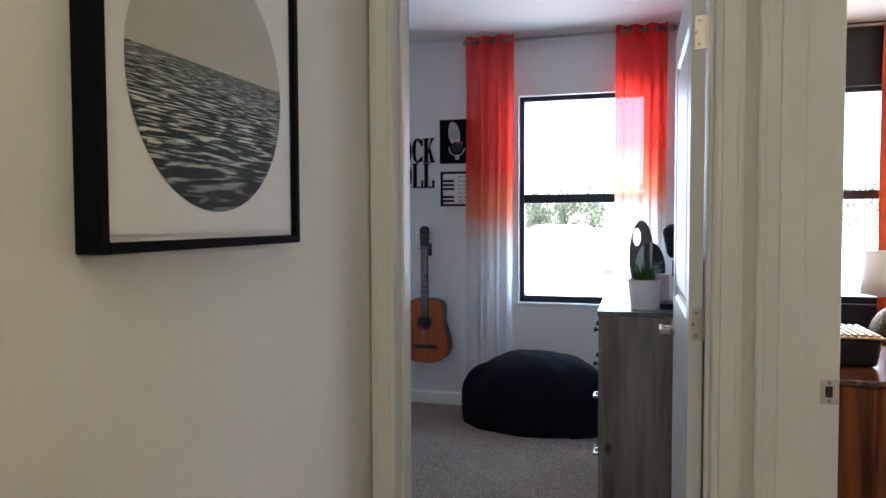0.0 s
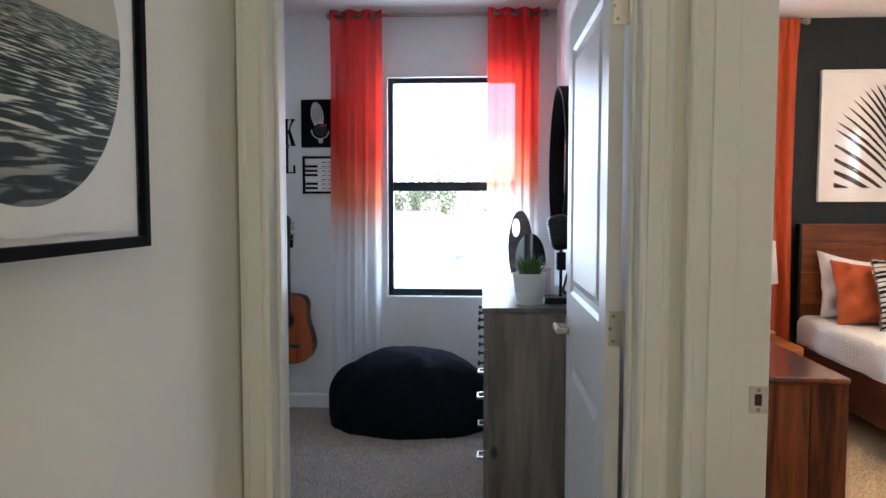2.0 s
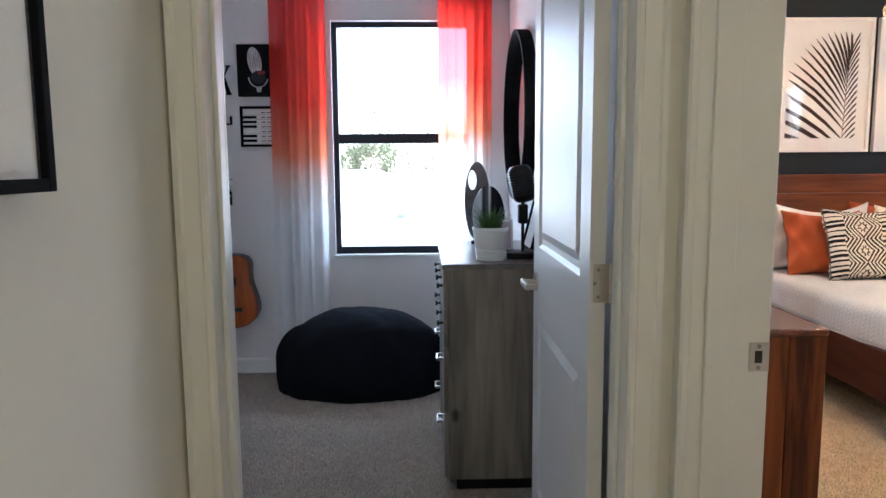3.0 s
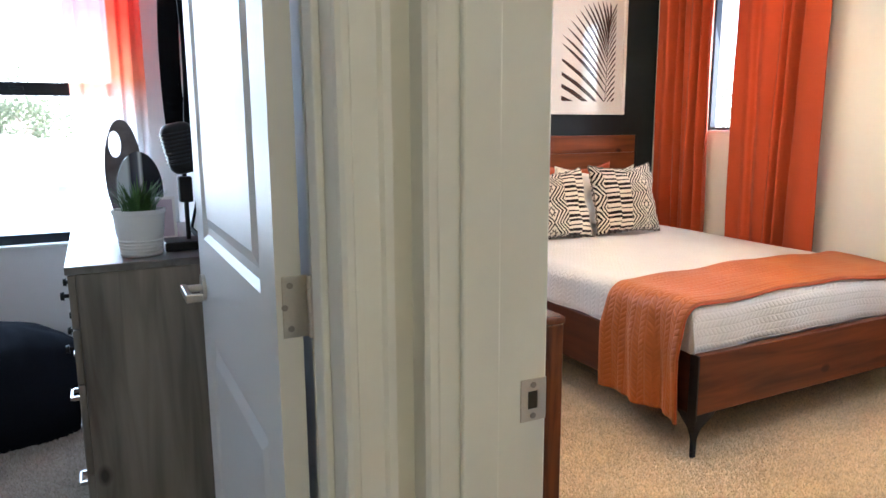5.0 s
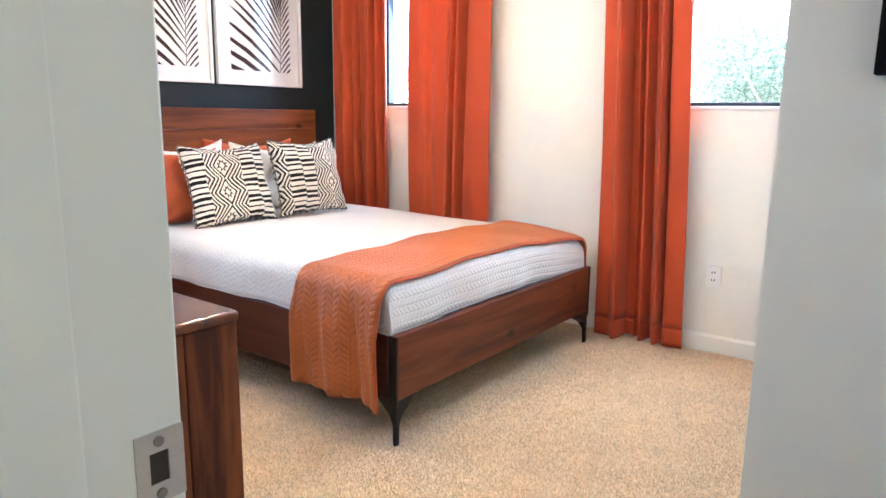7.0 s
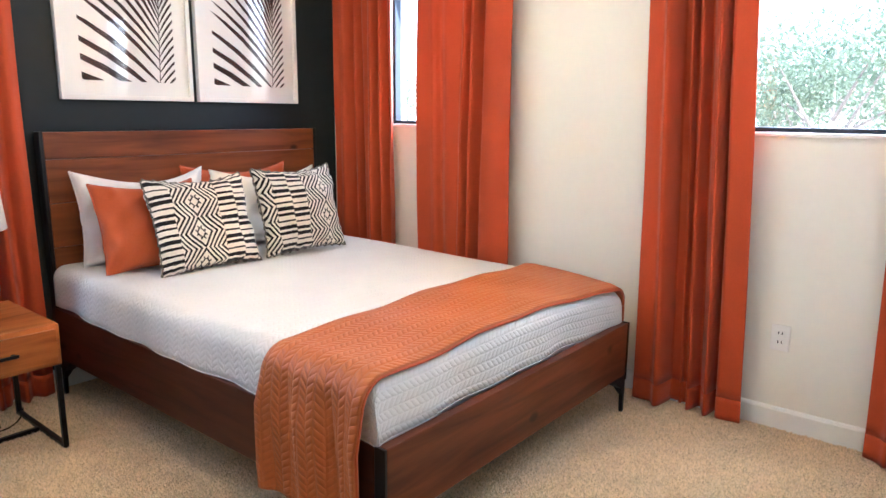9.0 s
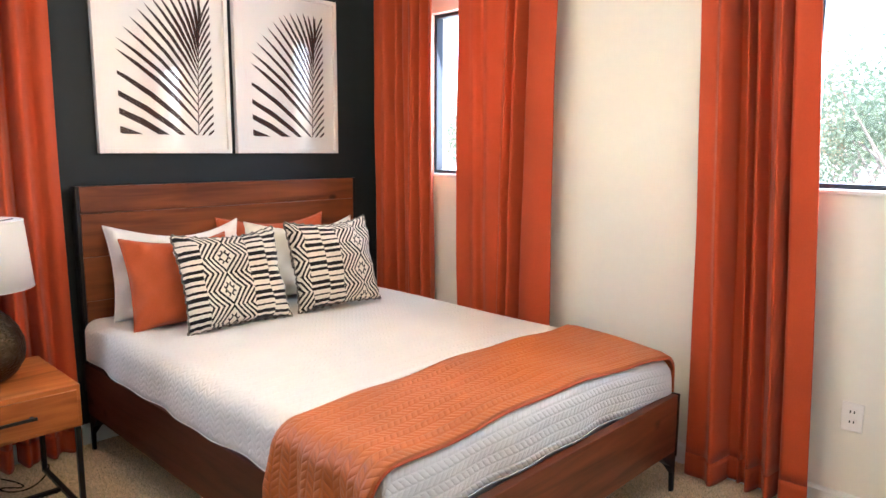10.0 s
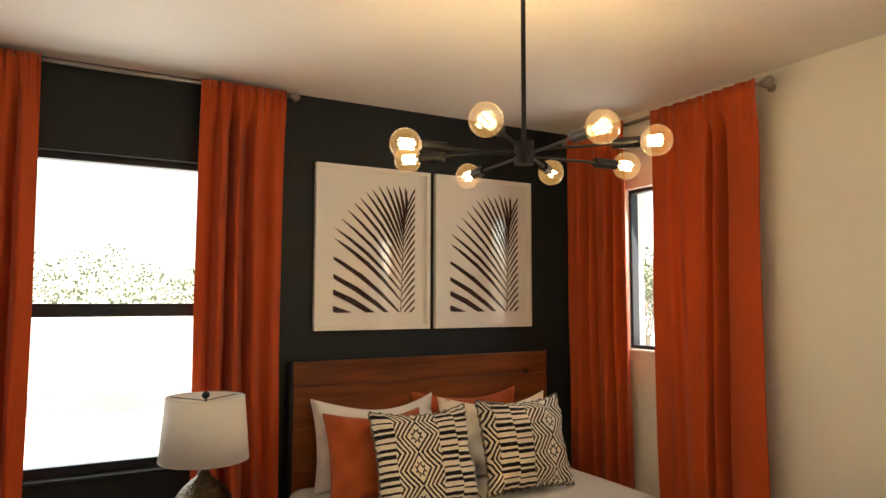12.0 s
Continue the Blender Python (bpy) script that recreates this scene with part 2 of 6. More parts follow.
def sheer_material(name, fade, top, clear):
    """Sheer voile, dyed coral at the top and fading to white at a height; clear sets how much shows through."""
    m = bpy.data.materials.new(name)
    m.use_nodes = True
    nt = m.node_tree
    n, l = nt.nodes, nt.links
    out, b = n["Material Output"], n["Principled BSDF"]
    tc = n.new("ShaderNodeTexCoord")
    sp = n.new("ShaderNodeSeparateXYZ")
    l.new(tc.outputs["Object"], sp.inputs[0])
    nz = n.new("ShaderNodeTexNoise")
    nz.inputs["Scale"].default_value = 5
    l.new(tc.outputs["Object"], nz.inputs["Vector"])
    ad = n.new("ShaderNodeMath")
    ad.operation = "MULTIPLY_ADD"
    ad.inputs[1].default_value = 0.12
    l.new(nz.outputs["Fac"], ad.inputs[0])
    l.new(sp.outputs["Z"], ad.inputs[2])
    mr = n.new("ShaderNodeMapRange")
    mr.inputs["From Min"].default_value, mr.inputs["From Max"].default_value = fade, top
    l.new(ad.outputs[0], mr.inputs["Value"])
    r = ramp_node(nt, [(0.0, (0.90, 0.92, 0.95)), (0.12, (0.84, 0.74, 0.70)), (0.25, (0.92, 0.27, 0.13)), (0.46, (0.95, 0.055, 0.025)), (1.0, (0.92, 0.028, 0.028))])
    l.new(mr.outputs["Result"], r.inputs["Fac"])
    l.new(r.outputs["Color"], b.inputs["Base Color"])
    b.inputs["Roughness"].default_value = 0.8
    tl, tp = n.new("ShaderNodeBsdfTranslucent"), n.new("ShaderNodeBsdfTransparent")
    l.new(r.outputs["Color"], tl.inputs["Color"])
    pale = n.new("ShaderNodeMix")
    pale.data_type = "RGBA"
    pale.inputs[0].default_value = 0.70
    pale.inputs[7].default_value = (1, 1, 1, 1)
    l.new(r.outputs["Color"], pale.inputs[6])
    l.new(pale.outputs[2], tp.inputs["Color"])
    m1, m2 = n.new("ShaderNodeMixShader"), n.new("ShaderNodeMixShader")
    m1.inputs["Fac"].default_value, m2.inputs["Fac"].default_value = 0.62, clear
    l.new(b.outputs[0], m1.inputs[1])
    l.new(tl.outputs[0], m1.inputs[2])
    l.new(m1.outputs[0], m2.inputs[1])
    l.new(tp.outputs[0], m2.inputs[2])
    l.new(m2.outputs[0], out.inputs["Surface"])
    return m


VOILE = sheer_material("ombre_voile", 1.10, 2.60, 0.27)
# right-hand curtain: fades to white higher up and is less transparent
VOILE_RIGHT = sheer_material("ombre_voile_right", 1.26, 2.70, 0.17)


def glass_material(name, rough=0.0):
    """A thin pane: clear, with a faint mirror gloss."""
    m = bpy.data.materials.new(name)
    m.use_nodes = True
    n, l = m.node_tree.nodes, m.node_tree.links
    tp, gl, mx = n.new("ShaderNodeBsdfTransparent"), n.new("ShaderNodeBsdfGlossy"), n.new("ShaderNodeMixShader")
    gl.inputs["Roughness"].default_value = rough
    lw, pw, ma = n.new("ShaderNodeLayerWeight"), n.new("ShaderNodeMath"), n.new("ShaderNodeMath")
    lw.inputs["Blend"].default_value = 0.5
    pw.operation, ma.operation = "POWER", "MULTIPLY_ADD"
    pw.inputs[1].default_value, ma.inputs[1].default_value, ma.inputs[2].default_value = 4.5, 0.9, 0.035
    l.new(lw.outputs["Facing"], pw.inputs[0])
    l.new(pw.outputs[0], ma.inputs[0])
    l.new(ma.outputs[0], mx.inputs["Fac"])
    l.new(tp.outputs[0], mx.inputs[1])
    l.new(gl.outputs[0], mx.inputs[2])
    l.new(mx.outputs[0], n["Material Output"].inputs["Surface"])
    return m


PANE = glass_material("window_glass")
PICTURE_GLASS = glass_material("picture_glass", 0.02)


# ---- mesh helpers ----
def thing(name, place=(0, 0, 0), label="", category="", group="", kind="", turn=(0, 0, 0)):
    ob = new(name)
    ob.empty_display_size = 0.05
    ob.matrix_basis = pose(*place, *turn)
    return tagged(ob, label, category, group, kind)


def root_of(ob):
    while ob.parent:
        ob = ob.parent
    return ob


def part(name, bm, mat, parent=None, label="", smooth=False, local=False, mods=()):
    """One mesh object from bm, whose corners are in world metres, or with local=True in the thing's own."""
    if parent is not None and not local:
        bm.transform(Matrix.Translation(-root_of(parent).matrix_basis.translation))
    me = bpy.data.meshes.new(name)
    bmesh.ops.recalc_face_normals(bm, faces=bm.faces)
    bm.to_mesh(me)
    bm.free()
    for p in me.polygons:
        p.use_smooth = smooth
    ob = new(name, me)
    for m in (mat if isinstance(mat, (list, tuple)) else [mat]):
        me.materials.append(m)
    if parent is not None:
        ob.parent = parent
    if label:
        ob["label"] = label
    return ob


def structure(name, bm, mat, label="", smooth=False, category=""):
    return tagged(part(name, bm, mat, smooth=smooth), label, category, "", "structure")


def box(bm, x0, x1, y0, y1, z0, z1, bevel=0.0, seg=2, m=None):
    r = bmesh.ops.create_cube(bm, size=1.0)
    vs = r["verts"]
    for v in vs:
        v.co = ((x0 + x1) / 2 + v.co.x * (x1 - x0), (y0 + y1) / 2 + v.co.y * (y1 - y0), (z0 + z1) / 2 + v.co.z * (z1 - z0))
    if bevel:
        es = {e for v in vs for e in v.link_edges}
        r = bmesh.ops.bevel(bm, geom=list(es), offset=bevel, segments=seg, affect="EDGES", profile=0.5)
        vs = list({v for f in r["faces"] for v in f.verts} | {v for v in vs if v.is_valid})
    if m is not None:
        bmesh.ops.transform(bm, matrix=m, verts=vs)
    return vs


def cube(*a, **k):
    bm = bmesh.new()
    box(bm, *a, **k)
    return bm


def cyl(bm, p, q, r0, r1=None, seg=16, caps=True):
    p, q = Vector(p), Vector(q)
    d = q - p
    r = bmesh.ops.create_cone(bm, cap_ends=caps, segments=seg, radius1=r0, radius2=r0 if r1 is None else r1, depth=d.length)
    rot = d.to_track_quat("Z", "Y").to_matrix().to_4x4()
    bmesh.ops.transform(bm, matrix=Matrix.Translation((p + q) / 2) @ rot, verts=r["verts"])
    return r["verts"]


def rod(*a, **k):
    bm = bmesh.new()
    cyl(bm, *a, **k)
    return bm


def ball(bm, c, r, seg=20, rings=12, scale=(1, 1, 1)):
    o = bmesh.ops.create_uvsphere(bm, u_segments=seg, v_segments=rings, radius=r)
    for v in o["verts"]:
        v.co = Vector(c) + Vector(v.co[i] * scale[i] for i in range(3))
    return o["verts"]


def sphere(*a, **k):
    bm = bmesh.new()
    ball(bm, *a, **k)
    return bm


def lathe(profile, seg=48, center=(0, 0, 0)):
    """A turned solid from (radius, height) pairs, bottom to top."""
    bm = bmesh.new()
    rings = []
    for r, z in profile:
        rings.append([bm.verts.new((center[0] + r * math.cos(2 * math.pi * i / seg), center[1] + r * math.sin(2 * math.pi * i / seg), center[2] + z)) for i in range(seg)])
    for a, b in zip(rings, rings[1:]):
        for i in range(seg):
            bm.faces.new((a[i], a[(i + 1) % seg], b[(i + 1) % seg], b[i]))
    for ring in (rings[0], rings[-1]):
        if (ring[0].co - ring[seg // 2].co).length > 1e-4:
            bm.faces.new(ring)
    bmesh.ops.remove_doubles(bm, verts=bm.verts, dist=1e-5)
    return bm


def sweep(bm, profile, a, b, out, up):
    """A straight moulding from a to b: profile points are (along out, along up)."""
    a, b, out, up = Vector(a), Vector(b), Vector(out), Vector(up)
    r0 = [bm.verts.new(a + out * x + up * y) for x, y in profile]
    r1 = [bm.verts.new(b + out * x + up * y) for x, y in profile]
    k = len(profile)
    for i in range(k):
        bm.faces.new((r0[i], r0[(i + 1) % k], r1[(i + 1) % k], r1[i]))
    bm.faces.new(r0)
    bm.faces.new(r1)


def grid(nx, ny, f, closed=False):
    """A sheet whose corner (u, v), both 0 to 1, lies at f(u, v)."""
    bm = bmesh.new()
    vs = [[bm.verts.new(f(i / nx, j / ny)) for i in range(nx + 1)] for j in range(ny + 1)]
    for j in range(ny):
        for i in range(nx):
            bm.faces.new((vs[j][i], vs[j][i + 1], vs[j + 1][i + 1], vs[j + 1][i]))
    return bm


def thicken(ob, t, offset=0.0):
    s = ob.modifiers.new("thickness", "SOLIDIFY")
    s.thickness, s.offset = t, offset
    return ob

# ---- the large structure ----
CEIL = 2.66
HALL_W, HALL_E = -0.425, 0.605          # hall side walls
DOOR_WALL, MUSIC_S = 2.10, 2.225       # wall between hall and music room
BED_W, BED_N, BED_E, BED_S = 0.760, 5.43, 4.165, 1.87
MUSIC_N, MUSIC_E, MUSIC_W = 5.12, 0.615, -1.80
ENTRY_E = 1.91                         # outer corner wall of the bedroom's entry

bm = bmesh.new()
box(bm, -2.2, 4.6, -1.8, 2.16, -0.15, 0.0)
box(bm, 0.69, 4.6, 2.16, 5.9, -0.15, 0.0)
structure("floor", bm, CARPET, "golden beige cut-pile carpet in hall and bedroom", category="carpet")
structure("floor_music_room", cube(-2.2, 0.69, 2.16, 5.9, -0.15, 0.0), CARPET_SHADED, "beige cut-pile carpet of the music room, greyed in colour for its cool dim light", category="carpet")
structure("ceiling", cube(MUSIC_W - 0.12, 4.4, -1.5, 5.7, CEIL, CEIL + 0.12), CEILING, "smooth off-white painted ceiling", category="ceiling")


def wall(name, spans, mat, label):
    """One closed shell round all the spans (x0, x1, y0, y1, z0, z1), with its openings left free."""
    cuts = [sorted({v for sp in spans for v in sp[2 * i:2 * i + 2]}) for i in range(3)]

    def full(i, j, k):
        if not (0 <= i < len(cuts[0]) - 1 and 0 <= j < len(cuts[1]) - 1 and 0 <= k < len(cuts[2]) - 1):
            return False
        c = [(cuts[q][n] + cuts[q][n + 1]) / 2 for q, n in enumerate((i, j, k))]
        return any(all(sp[2 * q] < c[q] < sp[2 * q + 1] for q in range(3)) for sp in spans)
    bm = bmesh.new()
    corner = {}

    def at(*n):
        if n not in corner:
            corner[n] = bm.verts.new([cuts[q][n[q]] for q in range(3)])
        return corner[n]
    for i in range(len(cuts[0]) - 1):
        for j in range(len(cuts[1]) - 1):
            for k in range(len(cuts[2]) - 1):
                if full(i, j, k):
                    for q in range(3):
                        for d in (0, 1):
                            near = [i, j, k]
                            near[q] += 2 * d - 1
                            if not full(*near):
                                u, v = [w for w in range(3) if w != q]
                                loop = []
                                for du, dv in ((0, 0), (1, 0), (1, 1), (0, 1)):
                                    n = [i, j, k]
                                    n[q] += d
                                    n[u] += du
                                    n[v] += dv
                                    loop.append(at(*n))
                                bm.faces.new(loop)
    bmesh.ops.recalc_face_normals(bm, faces=bm.faces)
    return structure(name, bm, mat, label, category="wall")


T = CEIL + 0.1
D1_L, D1_R, D1_H = -0.352, 0.495, 2.05
D2_S, D2_N, D2_H = 1.035, 2.05, 2.05
wall("wall_hall_west", [(HALL_W - 0.12, HALL_W, -1.4, DOOR_WALL, 0, T)], WALL, "cream painted hallway wall")
wall("wall_hall_south", [(HALL_W, HALL_E, -1.52, -1.4, 0, T)], WALL, "cream painted end wall of the hall")
wall("wall_hall_north", [(HALL_W - 0.12, D1_L - 0.02, DOOR_WALL, MUSIC_S, 0, T), (D1_R + 0.02, HALL_E, DOOR_WALL, MUSIC_S, 0, T), (D1_L - 0.02, D1_R + 0.02, DOOR_WALL, MUSIC_S, D1_H + 0.02, T)], WALL, "cream painted wall with a doorway")
wall("wall_hall_east", [(HALL_E, BED_W, -1.4, D2_S - 0.02, 0, T), (HALL_E, BED_W, D2_N + 0.02, DOOR_WALL + 0.125, 0, T), (HALL_E, BED_W, D2_S - 0.02, D2_N + 0.02, D2_H + 0.02, T)], WALL, "cream painted wall with the bedroom doorway")
wall("wall_music_south", [(MUSIC_W, HALL_W - 0.12, MUSIC_S - 0.12, MUSIC_S, 0, T)], WALL_MUSIC, "white painted wall")
wall("wall_music_west", [(MUSIC_W - 0.12, MUSIC_W, MUSIC_S - 0.12, MUSIC_N, 0, T)], WALL_MUSIC, "white painted wall")
W1 = (-0.50, 0.385, 0.775, 2.235)
W0 = (1.03, 1.95, 0.79, 2.245)
wall("wall_music_north", [(MUSIC_W - 0.12, W1[0], MUSIC_N, MUSIC_N + 0.16, 0, T), (W1[1], MUSIC_E, MUSIC_N, MUSIC_N + 0.16, 0, T), (W1[0], W1[1], MUSIC_N, MUSIC_N + 0.16, 0, W1[2]), (W1[0], W1[1], MUSIC_N, MUSIC_N + 0.16, W1[3], T)], WALL_MUSIC, "white painted wall with a window")
wall("wall_partition", [(MUSIC_E, BED_W, MUSIC_S, BED_N + 0.16, 0, T)], WALL_MUSIC, "white painted wall between the two rooms")
wall("wall_bedroom_north", [(BED_W, W0[0], BED_N, BED_N + 0.16, 0, T), (W0[1], BED_E + 0.16, BED_N, BED_N + 0.16, 0, T), (W0[0], W0[1], BED_N, BED_N + 0.16, 0, W0[2]), (W0[0], W0[1], BED_N, BED_N + 0.16, W0[3], T)], WALL_DARK, "charcoal painted accent wall behind the bed")
W2, W3 = (4.27, 4.935, 1.295, 2.225), (2.16, 2.83, 1.295, 2.225)   # y0, y1, z0, z1
E1 = BED_E + 0.16
wall("wall_bedroom_east", [(BED_E, E1, BED_S - 0.3, W3[0], 0, T), (BED_E, E1, W3[1], W2[0], 0, T), (BED_E, E1, W2[1], BED_N, 0, T)]
     + [(BED_E, E1, w[0], w[1], z0, z1) for w in (W2, W3) for z0, z1 in ((0, w[2]), (w[3], T))], WALL, "cream painted wall with two high windows")
wall("wall_closet", [(ENTRY_E, BED_E, BED_S - 0.12, BED_S, 0, T), (ENTRY_E, ENTRY_E + 0.12, 0.7, BED_S - 0.12, 0, T)], WALL, "cream painted wall with an outer corner")
wall("wall_entry_south", [(BED_W, ENTRY_E, 0.7, 0.82, 0, T)], WALL, "cream painted wall")


# skirting boards
SKIRT = [(0, 0), (0.014, 0), (0.014, 0.085), (0.009, 0.095), (0, 0.1)]


def skirting(name, a, b, out):
    bm = bmesh.new()
    sweep(bm, SKIRT, (*a, 0), (*b, 0), (*out, 0), (0, 0, 1))
    structure(name, bm, TRIM, "white painted skirting board", category="baseboard")


skirting("baseboard", (MUSIC_W, MUSIC_N), (MUSIC_E, MUSIC_N), (0, -1))
skirting("baseboard", (MUSIC_E, MUSIC_S), (MUSIC_E, MUSIC_N - 0.02), (-1, 0))
skirting("baseboard", (MUSIC_W, MUSIC_S), (MUSIC_W, MUSIC_N - 0.02), (1, 0))
skirting("baseboard", (BED_E, BED_S), (BED_E, BED_N), (-1, 0))
skirting("baseboard", (BED_W, BED_N), (BED_E - 0.02, BED_N), (0, -1))
skirting("baseboard", (BED_W, D2_N + 0.09), (BED_W, BED_N - 0.02), (1, 0))
skirting("baseboard", (ENTRY_E, 0.83), (ENTRY_E, BED_S), (-1, 0))
skirting("baseboard", (HALL_W, -1.4), (HALL_W, DOOR_WALL - 0.03), (1, 0))

# door casings: a stepped moulding round each opening
CASING = [(0, 0), (0.011, 0), (0.016, 0.006), (0.016, 0.014), (0.011, 0.018), (0.012, 0.05), (0.018, 0.055), (0.018, 0.066), (0, 0.066)]


def casing(name, a0, a1, top, plane, out, axis):
    """The trim on one face of a doorway that runs from a0 to a1 along an axis."""
    def at(s, z):
        return (s, plane, z) if axis == "x" else (plane, s, z)
    o = (0, out, 0) if axis == "x" else (out, 0, 0)
    for s, w in ((a0, -1), (a1, 1)):
        bm = bmesh.new()
        sweep(bm, CASING, at(s, 0), at(s, top), o, (w, 0, 0) if axis == "x" else (0, w, 0))
        structure(name, bm, TRIM, "white moulded door casing", category="trim")
    bm = bmesh.new()
    sweep(bm, CASING, at(a0 - 0.066, top + 0.0), at(a1 + 0.066, top + 0.0), o, (0, 0, 1))
    structure(name, bm, TRIM, "white moulded head casing", category="trim")


casing("trim", D1_L, D1_R, D1_H, DOOR_WALL, -1, "x")
casing("trim", D1_L, D1_R, D1_H, MUSIC_S, 1, "x")
casing("trim", D2_S, D2_N, D2_H, HALL_E, -1, "y")
casing("trim", D2_S - 0.03, D2_N + 0.03, D2_H + 0.03, BED_W, 1, "y")


def jamb_box(name, *b):
    structure(name, cube(*b, bevel=0.003), TRIM, "white painted door jamb", category="trim")


for x0, x1 in ((D1_L - 0.02, D1_L), (D1_R, D1_R + 0.02)):
    jamb_box("jamb", x0, x1, DOOR_WALL, MUSIC_S, 0, D1_H + 0.02)
jamb_box("jamb", D1_L, D1_R, DOOR_WALL, MUSIC_S, D1_H, D1_H + 0.02)
for y0, y1 in ((D2_S - 0.02, D2_S), (D2_N, D2_N + 0.02)):
    jamb_box("jamb", HALL_E, BED_W + 0.011, y0, y1, 0, D2_H + 0.02)
jamb_box("jamb", HALL_E, BED_W + 0.011, D2_S, D2_N, D2_H, D2_H + 0.02)
# door stops
for x0, x1 in ((D1_L, D1_L + 0.011), (D1_R - 0.011, D1_R)):
    jamb_box("door_stop", x0, x1, DOOR_WALL + 0.045, DOOR_WALL + 0.085, 0, D1_H)
for y0, y1 in ((D2_S, D2_S + 0.011), (D2_N - 0.011, D2_N)):
    jamb_box("door_stop", HALL_E + 0.03, HALL_E + 0.085, y0, y1, 0, D2_H)

# ---- windows ----
def window(name, axis, a0, a1, z0, z1, wall_face, outward, sashes, label, sill=SILL):
    """A dark-framed window set in a wall that faces along y (axis x) or along x (axis y)."""
    w = thing(name, (0, 0, 0), label, "window", "", "structure")

    def b(p0, p1, d0, d1, q0, q1, bevel=0.003):
        d0, d1 = sorted((wall_face + outward * d0, wall_face + outward * d1))
        return cube(p0, p1, d0, d1, q0, q1, bevel=bevel) if axis == "x" else cube(d0, d1, p0, p1, q0, q1, bevel=bevel)
    f = 0.034 if sashes == 2 else 0.02
    part("window_frame", b(a0, a0 + f, 0.045, 0.10, z0, z1), FRAME_DARK, w)
    part("window_frame", b(a1 - f, a1, 0.045, 0.10, z0, z1), FRAME_DARK, w)
    part("window_frame", b(a0 + f, a1 - f, 0.045, 0.10, z1 - f, z1), FRAME_DARK, w)
    part("window_frame", b(a0 + f, a1 - f, 0.045, 0.10, z0, z0 + f + (0.012 if sashes == 2 else 0.0)), FRAME_DARK, w)
    mid = z0 + (z1 - z0) * 0.505
    if sashes == 2:
        part("meeting_rail", b(a0 + f, a1 - f, 0.050, 0.09, mid - 0.03, mid + 0.032), FRAME_DARK, w)
        part("window_latch", b((a0 + a1) / 2 - 0.03, (a0 + a1) / 2 + 0.03, 0.04, 0.05, mid - 0.005, mid + 0.012), FRAME_DARK, w)
        spans = ((z0 + f, mid - 0.03), (mid + 0.03, z1 - f))
    else:
        spans = ((z0 + f, z1 - f),)
    for q0, q1 in spans:
        d = wall_face + outward * 0.074
        cs = [(a0 + f, q0), (a1 - f, q0), (a1 - f, q1), (a0 + f, q1)]
        bm = bmesh.new()
        bm.faces.new([bm.verts.new((s, d, z) if axis == "x" else (d, s, z)) for s, z in cs])
        p = part("pane", bm, PANE, w)
        p.visible_shadow = False
    # plaster returns: painted sill
    part("window_sill", b(a0 - 0.008, a1 + 0.008, -0.012, 0.05, z0 - 0.018, z0 - 0.0005), sill, w)
    return w


window("window_1", "x", W1[0], W1[1], W1[2], W1[3], MUSIC_N, 1, 2, "dark bronze single-hung window with a white sill")
window("window_2", "x", W0[0], W0[1], W0[2], W0[3], BED_N, 1, 2, "dark bronze single-hung window in the charcoal wall", WALL_DARK)
window("window_3", "y", W2[0], W2[1], W2[2], W2[3], BED_E, 1, 1, "narrow dark-framed fixed window beside the bed")
window("window_4", "y", W3[0], W3[1], W3[2], W3[3], BED_E, 1, 1, "dark-framed fixed window with a tree outside")


# ---- outdoors ----
GROUND = material("sandy_ground", (0.50, 0.47, 0.42), 0.95, vary=0.2, big=0.05, fine=1.2, bump=0.0)
LEAF = fabric("foliage", (0.13, 0.15, 0.09), 0.7, 40, 0.4, through_light=0.5, big=0.6)
BARK = material("bark", (0.17, 0.13, 0.10), 0.9, vary=0.3, big=2, fine=12, bump=0.4, bump_scale=14, dist=0.02)
HOUSE_WALL = material("house_render", (0.62, 0.58, 0.52), 0.9, vary=0.05, big=0.5, fine=6, bump=0.05)
ROOF = material("roof_shingle", (0.20, 0.18, 0.17), 0.9, vary=0.2, big=0.6, fine=8, bump=0.1)
HOUSE_PANE = material("house_window", (0.27, 0.275, 0.28), 0.2, vary=0.1, bump=0.0)
ROAD = material("asphalt", (0.16, 0.16, 0.16), 0.9, vary=0.2, big=0.4, fine=5, bump=0.0)
YARD = -3.1
bm = bmesh.new()
bmesh.ops.create_grid(bm, x_segments=2, y_segments=2, size=900)
bmesh.ops.translate(bm, vec=(0, 0, YARD), verts=bm.verts)
structure("ground", bm, GROUND, "pale sandy ground of a building site", category="ground")
structure("road", cube(-300, 300, 34, 40, YARD - 0.1, YARD + 0.03), ROAD, "asphalt road beyond the yard", category="road")


